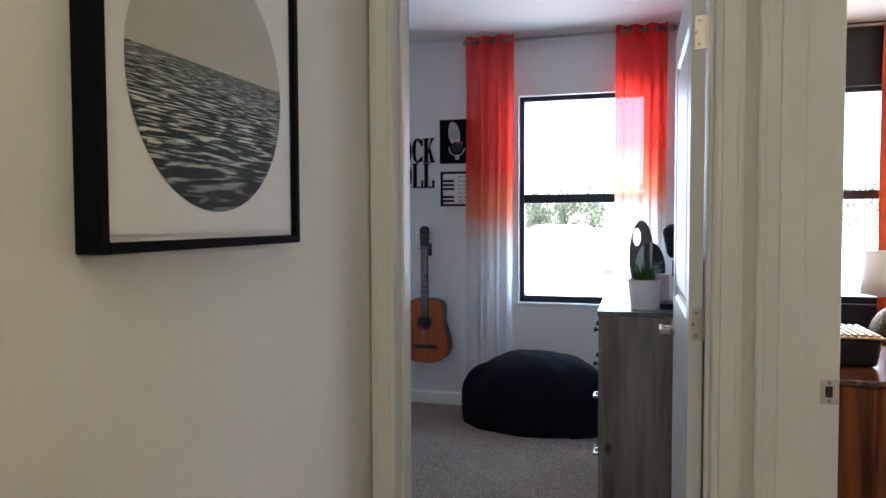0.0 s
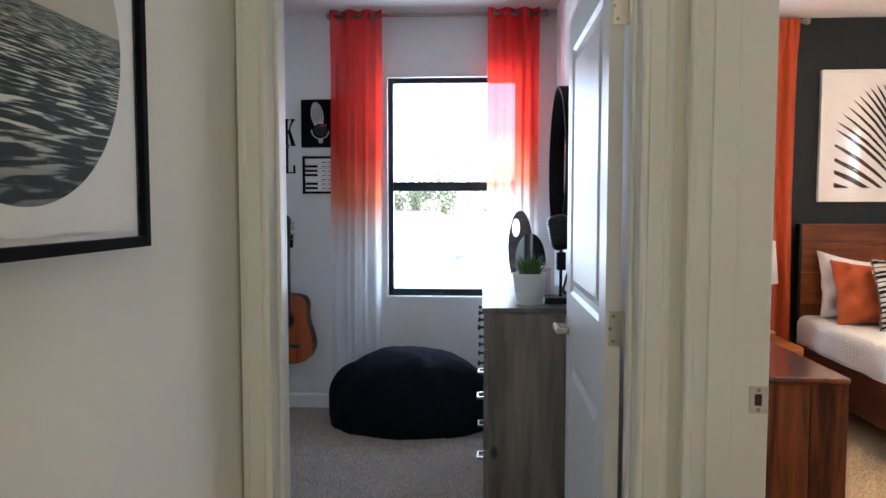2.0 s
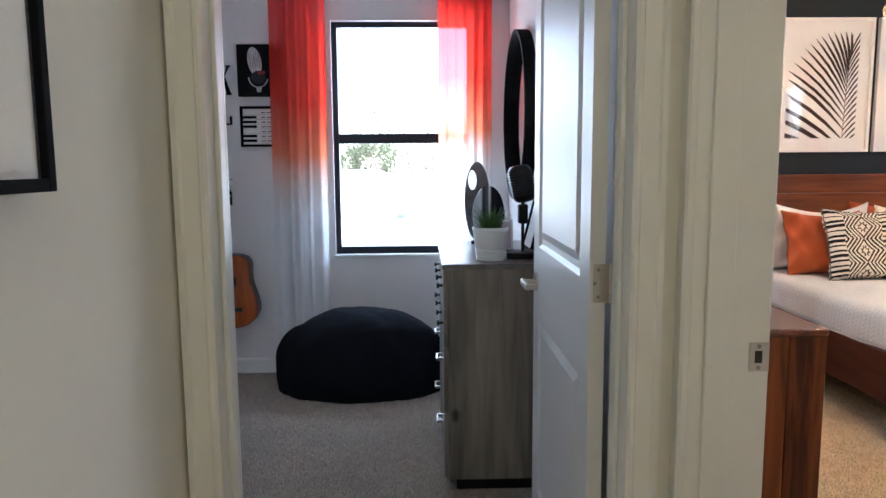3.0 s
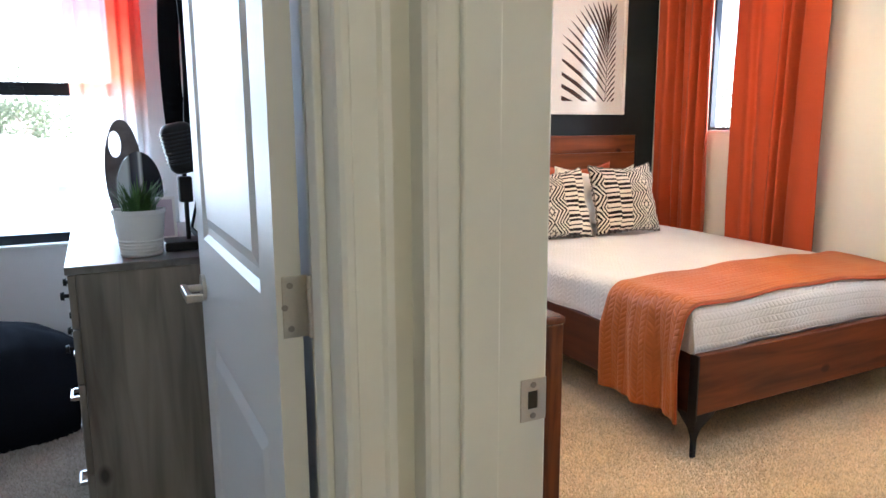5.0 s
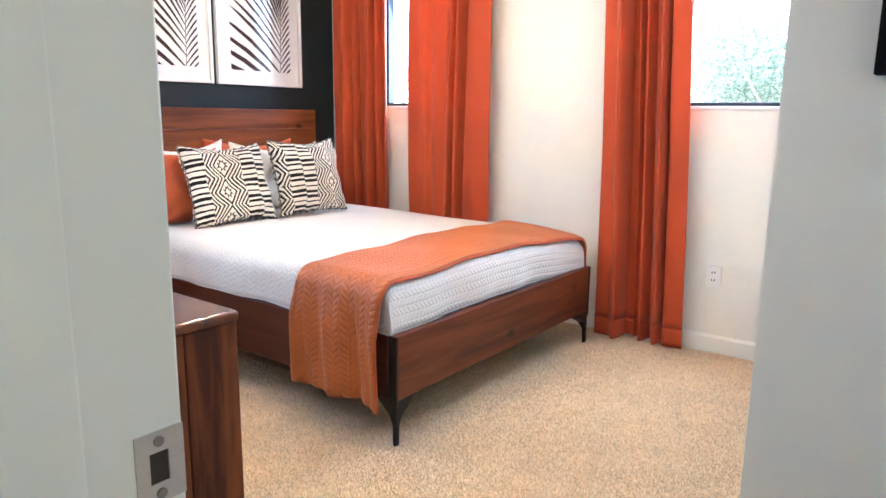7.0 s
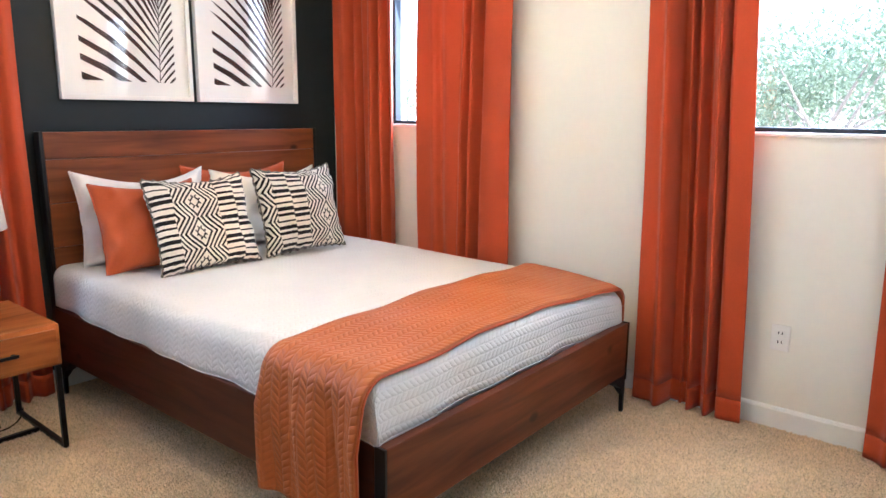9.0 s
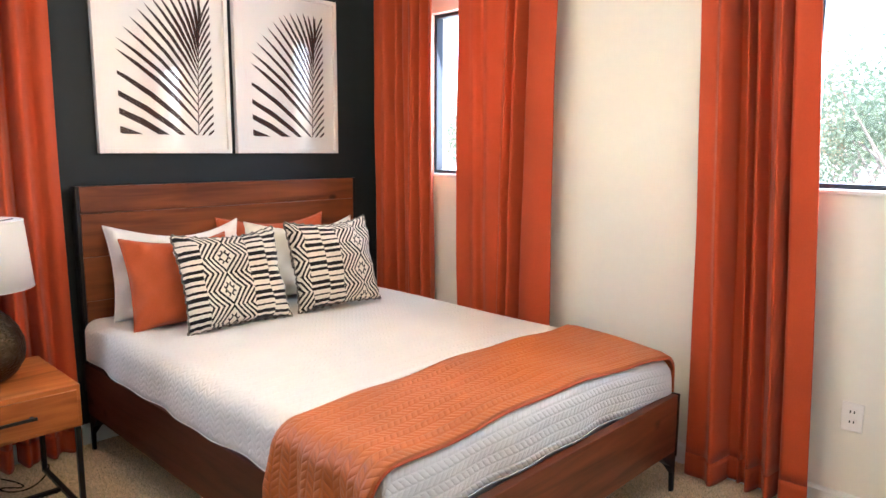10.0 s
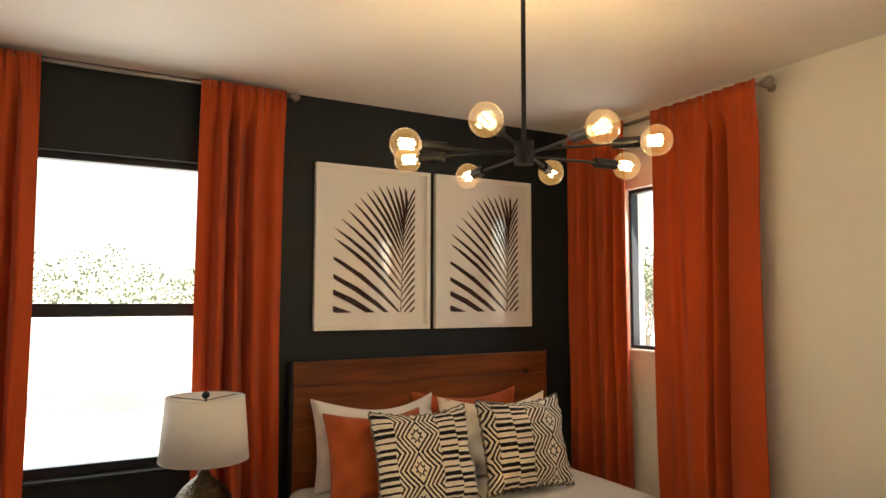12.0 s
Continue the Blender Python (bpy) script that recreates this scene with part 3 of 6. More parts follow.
def tree(x, y, h, seed, spread=0.3, leaves=2000, clump=1.0):
    rnd = random.Random(seed)
    t = thing("tree", (x, y, YARD), "leafy green tree with an open crown", "tree", "trees outside the windows")
    bm = bmesh.new()
    tips = []
    cyl(bm, (x, y, YARD), (x + rnd.uniform(-.2, .2), y, YARD + h * 0.45), 0.028 * h, 0.016 * h, 8)
    for k in range(9):
        z = YARD + h * rnd.uniform(0.3, 0.62)
        a = rnd.uniform(0, 6.28)
        e = Vector((x + math.cos(a) * spread * h * rnd.uniform(.3, .8), y + math.sin(a) * spread * h * rnd.uniform(.3, .8), z + h * rnd.uniform(.12, .34)))
        cyl(bm, (x, y, z), e, 0.007 * h, 0.002 * h, 6)
        tips.append(e)
    part("trunk", bm, BARK, t)
    bm = bmesh.new()
    for k in range(leaves):
        c = rnd.choice(tips) + Vector((rnd.gauss(0, .07 * h), rnd.gauss(0, .07 * h), rnd.gauss(0, .055 * h)))
        s = clump * h * rnd.uniform(0.005, 0.012)
        u = Vector((rnd.gauss(0, 1), rnd.gauss(0, 1), rnd.gauss(0, .6))).normalized()
        w = u.orthogonal().normalized()
        v = u.cross(w)
        quad = [bm.verts.new(c + w * (s * math.cos(q + .3 * rnd.random())) + v * (s * math.sin(q) * rnd.uniform(.5, 1)) + u * (s * .3 * rnd.uniform(-1, 1))) for q in (0, 1.25, 2.5, 3.8, 5.0)]
        bm.faces.new(quad)
    part("crown", bm, LEAF, t)


for i, (x, y, h) in enumerate([(20.5, 2.4, 6.6), (17.6, 4.9, 7.4), (22.0, 22.2, 7.2), (21.0, 6.6, 7.4), (22, -0.5, 7.0), (15.5, 9.5, 5.0), (24, 8, 6.5), (27, 3.5, 7.5)]):
    tree(x, y, h, 40 + i, 0.34, 4200, 0.75)
for i in range(9):      # the tree line across the open ground
    tree(-19.0 + 1.75 * i, 74 + 5 * math.sin(2.3 * i), 6.6 + 1.9 * math.sin(1.7 * i + 0.6), 80 + i, 0.36, 900, 2.0)
bm = bmesh.new()
rnd = random.Random(9)
for k in range(26000):
    a = rnd.uniform(0.02, 3.1)
    d = rnd.uniform(250, 330)
    top = 19 + 3 * math.sin(17 * a) + 2.5 * math.sin(47 * a) + 2 * math.sin(131 * a)
    c = Vector((d * math.cos(a), d * math.sin(a), YARD + rnd.random() ** 0.9 * top))
    s = rnd.uniform(0.25, 0.75)
    u = Vector((rnd.gauss(0, 1), rnd.gauss(0, 1), rnd.gauss(0, .6))).normalized()
    w = u.orthogonal().normalized()
    v = u.cross(w)
    bm.faces.new([bm.verts.new(c + w * (s * math.cos(q)) + v * (s * math.sin(q) * .8)) for q in (0, 1.3, 2.4, 3.9, 5.0)])
tagged(part("far_woods", bm, LEAF), "distant line of green woods", "woods", "", "stuff")


def house(x, y, w, d, h):
    o = thing("house", (x, y, YARD), "low pale rendered house across the road", "house")
    part("wall", cube(x - w / 2, x + w / 2, y - d / 2, y + d / 2, YARD, YARD + h), HOUSE_WALL, o)
    bm = bmesh.new()
    sweep(bm, [(-w / 2 - .4, 0), (w / 2 + .4, 0), (w / 2 - 1.6, 1.5), (-w / 2 + 1.6, 1.5)], (x, y - d / 2 - .4, YARD + h), (x, y + d / 2 + .4, YARD + h), (1, 0, 0), (0, 0, 1))
    part("roof", bm, ROOF, o)
    for k in (-0.3, 0.05, 0.33):
        part("window", cube(x + k * w - .55, x + k * w + .55, y - d / 2 - .04, y - d / 2 + .02, YARD + .9, YARD + 2.1), HOUSE_PANE, o)


house(-5.8, 60, 7, 6, 2.6)
house(-19, 62, 10, 7, 2.6)


# ---- curtains ----
def drape(axis, a0, a1, plane, z0, z1, seed, creases, depth, flare=(0, 0), span=(0, 1), nx=150, nz=48, rings=0):
    """A hanging cloth from a0 to a1: broad soft panels parted by deep narrow creases.
    Each crease is (place at the hem, place at the top, width in metres, depth in metres)."""
    rnd = random.Random(seed)
    ph = [rnd.uniform(0, 6.28) for _ in range(8)]
    W = a1 - a0

    def f(u, v):
        v = span[0] + (span[1] - span[0]) * v
        low = 1 - v
        z = z0 + (z1 - z0) * v
        d = depth * (0.55 * math.sin(5.1 * u + ph[0] + 0.5 * v) + 0.35 * math.sin(11 * u + ph[1] - 0.7 * v) + 0.08 * math.sin(23 * u + ph[2] + 2 * v))
        for hem_u, top_u, w, deep in creases:
            c = hem_u + (top_u - hem_u) * v + 0.008 * math.sin(4 * v + ph[3])
            q = (u - c) * W / (0.68 * w)
            fall = math.exp(-q * q) if q > 0 else math.exp(-(q * 0.55) ** 2)
            d -= 1.5 * deep * fall * (0.75 + 0.25 * low)
            d += 0.35 * deep * math.exp(-((q - 2.0) / 1.3) ** 2)
        d += 0.004 * math.sin(8 * v + 14 * u + ph[5]) + 0.002 * math.sin(21 * v - 17 * u + ph[6])
        k = min(1, max(0, (v - 0.90) / 0.07))
        k = k * k * (3 - 2 * k)
        d = (1 - k) * d + k * (0.019 + 0.3 * max(d, -0.012) + 0.007 * math.sin(62 * u + ph[4] + 2 * math.sin(9 * u + ph[5])) + 0.003 * math.sin(131 * u + ph[6]))
        d = max(d, -0.088)
        if rings and v > 0.86:
            k = min(1, (v - 0.86) / 0.11)
            d = d * (1 - k) + k * 0.026 * math.sin(2 * math.pi * rings * u + 0.9)
        s = a0 + W * u + (flare[0] * (1 - u) + flare[1] * u) * v + 0.010 * math.sin(4.5 * v + ph[7]) * (0.3 + 0.7 * low)
        return (s, plane - d, z) if axis == "x" else (plane - d, s, z)
    return grid(nx, nz, f)


def curtain(name, axis, a0, a1, plane, z0, z1, seed, creases, depth, mat, label, category, group, flare=(0, 0), rings=0):
    place = ((a0 + a1) / 2, plane) if axis == "x" else (plane, (a0 + a1) / 2)
    c = thing(name, (place[0], place[1], 0), label, category, group)
    cloth = part("cloth", drape(axis, a0, a1, plane, z0, z1, seed, creases, depth, flare, (0.04, 1), rings=rings), mat, c, smooth=True)
    if mat not in (VOILE, VOILE_RIGHT):          # voile is a single fine sheet
        thicken(cloth, 0.003)
    thicken(part("hem", drape(axis, a0 - 0.0006, a1 + 0.0006, plane, z0, z1, seed, creases, depth, flare, (0, 0.0398), nz=4), mat, c, smooth=True), 0.0045)
    return c


RC = "rust-orange cotton curtain hanging in soft folds to the carpet"
G = "rust curtains in the bedroom"
curtain("curtain", "x", 0.80, 1.165, 5.335, 0.012, 2.635, 1, [(0.2, 0.24, 0.02, 0.05), (0.5, 0.46, 0.018, 0.07), (0.74, 0.78, 0.02, 0.05)], 0.02, RUST_CURTAIN, RC, "curtain", G)
curtain("curtain", "x", 1.83, 2.245, 5.335, 0.012, 2.635, 2, [(0.16, 0.2, 0.02, 0.05), (0.36, 0.40, 0.018, 0.085), (0.62, 0.58, 0.022, 0.06), (0.8, 0.82, 0.03, 0.03)], 0.02, RUST_CURTAIN, RC, "curtain", G)
curtain("curtain", "y", 4.80, 5.29, 4.06, 0.012, 2.60, 3, [(0.10, 0.14, 0.02, 0.05), (0.30, 0.28, 0.022, 0.06), (0.55, 0.60, 0.018, 0.05), (0.78, 0.75, 0.03, 0.04)], 0.018, RUST_CURTAIN, RC, "curtain", G)
curtain("curtain", "y", 3.94, 4.60, 4.06, 0.012, 2.60, 4, [(0.40, 0.33, 0.018, 0.10), (0.50, 0.44, 0.016, 0.05), (0.72, 0.78, 0.03, 0.02)], 0.022, RUST_CURTAIN, RC, "curtain", G)
curtain("curtain", "y", 2.69, 3.185, 4.06, 0.012, 2.60, 5, [(0.27, 0.24, 0.014, 0.06), (0.42, 0.43, 0.026, 0.06), (0.55, 0.55, 0.018, 0.10), (0.66, 0.68, 0.030, 0.14)], 0.018, RUST_CURTAIN, RC, "curtain", G, (0.12, 0.06))
curtain("curtain", "y", 1.90, 2.225, 4.07, 0.012, 2.60, 6, [(0.35, 0.32, 0.018, 0.07), (0.66, 0.7, 0.02, 0.07)], 0.02, RUST_CURTAIN, RC, "curtain", G)
SC = "sheer voile curtain fading from coral red to white"
for a0, a1, sd, voile in ((-0.86, -0.52, 7, VOILE), (0.17, 0.50, 8, VOILE_RIGHT)):
    rr = random.Random(sd)
    curtain("sheer_curtain", "x", a0, a1, 5.03, 0.02, 2.65, sd, [(c + rr.uniform(-.03, .03), c + rr.uniform(-.03, .03), rr.uniform(.012, .024), rr.uniform(.006, .02)) for c in (.12, .31, .47, .66, .86)], 0.014, voile, SC, "curtain", "sheer curtains in the music room", rings=3)


def curtain_rod(axis, a0, a1, plane, wall_plane, z, label, mat=NICKEL, grommets=()):
    mid = ((a0 + a1) / 2, plane, z) if axis == "x" else (plane, (a0 + a1) / 2, z)
    o = thing("curtain_rod", mid, label, "curtain rod")

    def p(s, d=plane, h=z):
        return (s, d, h) if axis == "x" else (d, s, h)
    part("pole", rod(p(a0), p(a1), 0.011, seg=14), mat, o, smooth=True)
    for s, w in ((a0, -1), (a1, 1)):
        bm = bmesh.new()
        cyl(bm, p(s), p(s + w * 0.014), 0.015, seg=14)
        ball(bm, p(s + w * 0.03), 0.024, 16, 10)
        part("finial", bm, mat, o, smooth=True)
        bm = bmesh.new()
        cyl(bm, p(s - w * 0.03, plane, z - 0.004), p(s - w * 0.03, wall_plane, z - 0.004), 0.006, seg=10)
        cyl(bm, p(s - w * 0.03, wall_plane + (plane - wall_plane) * 0.06, z), p(s - w * 0.03, wall_plane, z), 0.022, seg=16)
        part("bracket", bm, mat, o)
    for s in grommets:
        bm = bmesh.new()
        for q in range(20):
            a, b = 2 * math.pi * q / 20, 2 * math.pi * (q + 1) / 20
            cyl(bm, p(s, plane + 0.021 * math.cos(a), z + 0.021 * math.sin(a)), p(s, plane + 0.021 * math.cos(b), z + 0.021 * math.sin(b)), 0.004, seg=5)
        part("grommet", bm, mat, o)
    return o


curtain_rod("x", 0.82, 2.265, 5.335, BED_N, 2.615, "dark nickel curtain rod with ball ends above the window", ROD_METAL)
curtain_rod("y", 3.915, 5.30, 4.06, BED_E, 2.575, "dark nickel curtain rod with ball ends above the narrow window", ROD_METAL)
curtain_rod("y", 1.93, 3.21, 4.06, BED_E, 2.575, "dark nickel curtain rod with ball ends above the far window", ROD_METAL)
curtain_rod("x", -0.83, 0.50, 5.03, MUSIC_N, 2.613, "dark nickel curtain rod with ball ends and sheer curtains", ROD_METAL, grommets=[-0.80, -0.73, -0.66, -0.58, 0.21, 0.28, 0.35, 0.43])

# ---- bed ----
BX0, BX1, BY0, BY1 = 2.285, 3.885, 3.155, 5.40
bed = thing("bed", ((BX0 + BX1) / 2, 4.3, 0), "dark reddish-brown wooden bed with a tall headboard and black legs", "bed")
z0 = 0.30
for h in (0.22, 0.20, 0.21, 0.205, 0.127):   # headboard planks
    part("plank", cube(2.315, 3.905, 5.345, 5.385, z0, z0 + h - 0.0015, bevel=0.0025), BED_WOOD, bed)
    z0 += h
part("headboard_edge", cube(2.295, 2.3135, 5.342, 5.40, 0.28, 1.262, bevel=0.003), BLACK_METAL, bed, "black metal edge strip")
part("headboard_edge", cube(3.9065, 3.925, 5.342, 5.40, 0.28, 1.262, bevel=0.003), BLACK_METAL, bed, "black metal edge strip")
part("side_rail", cube(BX0, BX0 + 0.035, BY0 + 0.04, 5.34, 0.185, 0.432, bevel=0.004), BED_WOOD_Y_SHADED, bed)
part("side_rail", cube(BX1 - 0.035, BX1, BY0 + 0.04, 5.34, 0.185, 0.432, bevel=0.004), BED_WOOD_Y_SHADED, bed)
part("footboard", cube(BX0 + 0.012, BX1 - 0.012, BY0, BY0 + 0.038, 0.185, 0.432, bevel=0.004), FOOT_WOOD_SHADED, bed)
part("slat_base", cube(BX0 + 0.036, BX1 - 0.036, BY0 + 0.042, 5.34, 0.26, 0.30), BED_WOOD_Y_SHADED, bed)
for x, sx in ((BX0, 1), (BX1, -1)):
    part("corner_strip", cube(min(x, x + sx * 0.011), max(x, x + sx * 0.011), BY0 - 0.003, BY0 + 0.039, 0.16, 0.434, bevel=0.002), BLACK_METAL, bed, "black metal corner strip")


def bed_leg(x, y, sx, sy):
    """A black steel leg: a flared bracket that tapers to a slim foot."""
    bm = bmesh.new()
    secs = [(0.0, 0.016, 0.016), (0.085, 0.018, 0.018), (0.125, 0.040, 0.036), (0.155, 0.085, 0.070), (0.184, 0.120, 0.100)]
    rings = []
    for z, w, d in secs:
        rings.append([bm.verts.new((x + sx * a * w, y + sy * b * d, z)) for a, b in ((0, 0), (1, 0), (1, 1), (0, 1))])
    for a, b in zip(rings, rings[1:]):
        for i in range(4):
            bm.faces.new((a[i], a[(i + 1) % 4], b[(i + 1) % 4], b[i]))
    bm.faces.new(rings[0])
    bm.faces.new(rings[-1])
    part("leg", bm, BLACK_METAL, bed)


bed_leg(BX0 + 0.004, BY0 + 0.002, 1, 1)
bed_leg(BX1 - 0.004, BY0 + 0.002, -1, 1)
bed_leg(BX0 + 0.004, 5.335, 1, -1)
bed_leg(BX1 - 0.004, 5.335, -1, -1)


def quilt_material(name, color, scale, rough=0.8, depth=0.5, dist=0.006):
    """Stitched herringbone quilting on cloth."""
    m = fabric(name, color, rough, 700, 0.05)
    nt = m.node_tree
    n, l = nt.nodes, nt.links
    tc = n.new("ShaderNodeTexCoord")
    sp = n.new("ShaderNodeSeparateXYZ")
    l.new(tc.outputs["UV"], sp.inputs[0])

    def mth(op, a, bb=None):
        q = n.new("ShaderNodeMath")
        q.operation = op
        for i, v in enumerate((a, bb)):
            if isinstance(v, (int, float)):
                q.inputs[i].default_value = v
            elif v is not None:
                l.new(v, q.inputs[i])
        return q.outputs[0]
    across = mth("PINGPONG", sp.outputs["Y"], scale * 1.3)
    leaf = mth("ABSOLUTE", mth("SINE", mth("MULTIPLY", mth("ADD", sp.outputs["X"], mth("MULTIPLY", across, 0.8)), math.pi / scale)))
    seam = mth("MINIMUM", mth("MULTIPLY", across, 4 / scale), mth("MULTIPLY", mth("SUBTRACT", scale * 1.3, across), 4 / scale))
    puff = mth("MULTIPLY", mth("POWER", leaf, 0.5), mth("MINIMUM", seam, 1.0))
    inv = n.new("ShaderNodeMath")
    inv.operation = "ADD"
    l.new(puff, inv.inputs[0])
    inv.inputs[1].default_value = 0.0
    bp = n.new("ShaderNodeBump")
    bp.inputs["Strength"].default_value, bp.inputs["Distance"].default_value = depth, dist
    l.new(inv.outputs[0], bp.inputs["Height"])
    b = n["Principled BSDF"]
    old = b.inputs["Normal"].links[0].from_socket
    l.new(old, bp.inputs["Normal"])
    l.new(bp.outputs["Normal"], b.inputs["Normal"])
    return m


QUILT_WHITE = quilt_material("white_quilt", (0.63, 0.615, 0.575), 0.024, 0.85, 0.42, 0.005)
QUILT_RUST = quilt_material("rust_quilt", (0.40, 0.106, 0.0155), 0.025, 0.50, 0.5, 0.007)
QUILT_RUST.node_tree.nodes["Principled BSDF"].inputs["Specular IOR Level"].default_value = 0.5
QUILT_RUST.node_tree.nodes["Principled BSDF"].inputs["Sheen Weight"].default_value = 0.0


def uv_from(ob, f):
    lay = ob.data.uv_layers.new(name="UVMap")
    for loop in ob.data.loops:
        lay.data[loop.index].uv = f(ob.data.vertices[loop.vertex_index].co)


def sheet_height(x, y):
    return 0.628 - 0.05 * math.exp(-((x - 3.9) / 0.35) ** 2 - ((y - 3.1) / 0.3) ** 2) + 0.005 * math.sin(3.1 * x + 1.3 * y) + 0.004 * math.sin(7 * x - 4 * y)


def coverlet(name, x0, x1, y0, y1, drop_w, drop_s, drop_e, mat, parent, lift, seed, wob=0.012, top=None):
    """A cover over a mattress: flat on top, rounding over the edges and hanging down."""
    rnd = random.Random(seed)
    ph = [rnd.uniform(0, 6.28) for _ in range(6)]
    R = 0.06

    def edge(s, lo, hi, d_lo, d_hi):
        """Arc position s along the cloth to (place, drop)."""
        if s < lo:
            q = lo - s
            return (lo - R * math.sin(min(q / R, math.pi / 2)), R * (1 - math.cos(min(q / R, math.pi / 2))) + max(0, q - R * math.pi / 2))
        if s > hi:
            q = s - hi
            return (hi + R * math.sin(min(q / R, math.pi / 2)), R * (1 - math.cos(min(q / R, math.pi / 2))) + max(0, q - R * math.pi / 2))
        return (s, 0.0)
    S0, S1, Y0 = x0 + R - drop_w, x1 - R + drop_e, y0 + R - drop_s
    nx, ny = 90, 90
    uv = {}

    def f(u, v):
        su, sv = S0 + (S1 - S0) * u, Y0 + (y1 - Y0) * v
        x, dx = edge(su, x0 + R, x1 - R, drop_w, drop_e)
        y, dy = edge(sv, y0 + R, 99, drop_s, 0)
        drop = max(dx, dy) if min(dx, dy) == 0 else math.hypot(dx, dy)
        z = (top or sheet_height)(x, y) + lift - drop
        k = min(1, drop / 0.15)
        if dx:
            x += (-1 if su < x0 + 1 else 1) * wob * k * (0.6 + math.sin(9 * sv + ph[0]) + 0.6 * math.sin(21 * sv + ph[1] + 3 * drop))
        if dy:
            y -= wob * k * (0.6 + math.sin(8 * su + ph[2]) + 0.6 * math.sin(19 * su + ph[3]))
        z += 0.003 * k * math.sin(6 * sv + 5 * su + ph[4])
        return (x, y, z)
    bm = grid(nx, ny, f)
    lay = bm.loops.layers.uv.new("UVMap")
    bm.verts.index_update()
    for face in bm.faces:
        for lp in face.loops:
            i = lp.vert.index
            lp[lay].uv = ((S1 - S0) * (i % (nx + 1)) / nx, (y1 - Y0) * (i // (nx + 1)) / ny)
    ob = part(name, bm, mat, parent, smooth=True)
    thicken(ob, 0.008, -1)
    return f


mattress = thing("mattress", (3.085, 4.25, 0.30), "thick mattress under a white quilted cover", "mattress")
part("core", cube(BX0 + 0.07, BX1 - 0.07, BY0 + 0.095, 5.335, 0.302, 0.565, bevel=0.05, seg=4), LINEN, mattress, smooth=True)
spread = thing("bedspread", (3.085, 4.25, 0.6), "white quilted bedspread smoothed over the mattress", "bedspread")
spread_at = coverlet("cover", BX0 + 0.006, BX1 - 0.006, BY0 + 0.046, 5.33, 0.224, 0.224, 0.22, QUILT_WHITE, spread, 0.0, 3, 0.009)
runner = thing("bed_runner", (3.085, 3.45, 0.66), "rust quilted throw laid across the foot of the bed", "throw")
RY0, RY1 = 3.205, 3.645


def runner_sheet():
    rnd = random.Random(5)
    R = 0.07
    x0, x1 = BX0 - 0.022, BX1 + 0.022
    dw, de = 0.52, 0.26
    S0, S1 = x0 + R - dw, x1 - R + de
    nx, ny = 150, 36

    def f(u, v):
        s = S0 + (S1 - S0) * u
        y = RY0 + (RY1 - RY0 + 0.06 * min(1, max(0, (s - 2.3) / 1.6))) * v
        drop, x, sg = 0.0, s, 0
        if s < x0 + R:
            q, sg = x0 + R - s, -1
        elif s > x1 - R:
            q, sg = s - (x1 - R), 1
        if sg:
            a = min(q / R, math.pi / 2)
            x = (x0 + R - R * math.sin(a)) if sg < 0 else (x1 - R + R * math.sin(a))
            drop = R * (1 - math.cos(a)) + max(0, q - R * math.pi / 2)
            k = min(1, drop / 0.2)
            x += sg * k * (0.014 + 0.016 * math.sin(13 * v + 1.0) + 0.006 * math.sin(31 * v + 6 * drop))
            y += k * 0.02 * math.sin(3 * v + 2) * (1 - 2 * v)
            if sg < 0:
                y += 0.02 * k * (v - 0.3)
        top = sheet_height(x, y) if not sg else sheet_height(x0 + R if sg < 0 else x1 - R, y)
        skew = 0.015 * math.sin(2.2 * (s - 2.3))
        edge_dip = 0.01 * (1 - min(1, 12 * v)) + 0.004 * (1 - min(1, 12 * (1 - v)))
        return (x, y + skew, top + 0.010 - drop - edge_dip + 0.004 * math.sin(14 * s + 3 * v) + (0.01 * math.sin(7 * v) * (1 if drop > 0.3 else 0)))
    bm = grid(nx, ny, f)
    lay = bm.loops.layers.uv.new("UVMap")
    bm.verts.index_update()
    for face in bm.faces:
        for lp in face.loops:
            i = lp.vert.index
            lp[lay].uv = ((S1 - S0) * (i % (nx + 1)) / nx, (RY1 - RY0) * (i // (nx + 1)) / ny)
    return bm, f


def hem(f, ends, mat, parent, r, k=120):
    """A stitched border along one edge of a sheet: ends gives (u, v) for t from 0 to 1."""
    bm = bmesh.new()
    prev = None
    for i in range(k + 1):
        p = Vector(f(*ends(i / k)))
        if prev is not None and (p - prev).length > 1e-5:
            cyl(bm, prev, p, r, seg=6, caps=False)
        prev = p
    part("hem", bm, mat, parent, smooth=True)


sheet, sheet_at = runner_sheet()
thicken(part("cloth", sheet, QUILT_RUST, runner, smooth=True), 0.010, 1)
for e in (lambda t: (t, 0.0), lambda t: (t, 1.0), lambda t: (0.0, t), lambda t: (1.0, t)):
    hem(sheet_at, e, RUST_CLOTH, runner, 0.006)
for e in (lambda t: (0.0, t), lambda t: (1.0, t), lambda t: (t, 0.0)):
    hem(spread_at, e, QUILT_WHITE, spread, 0.002)


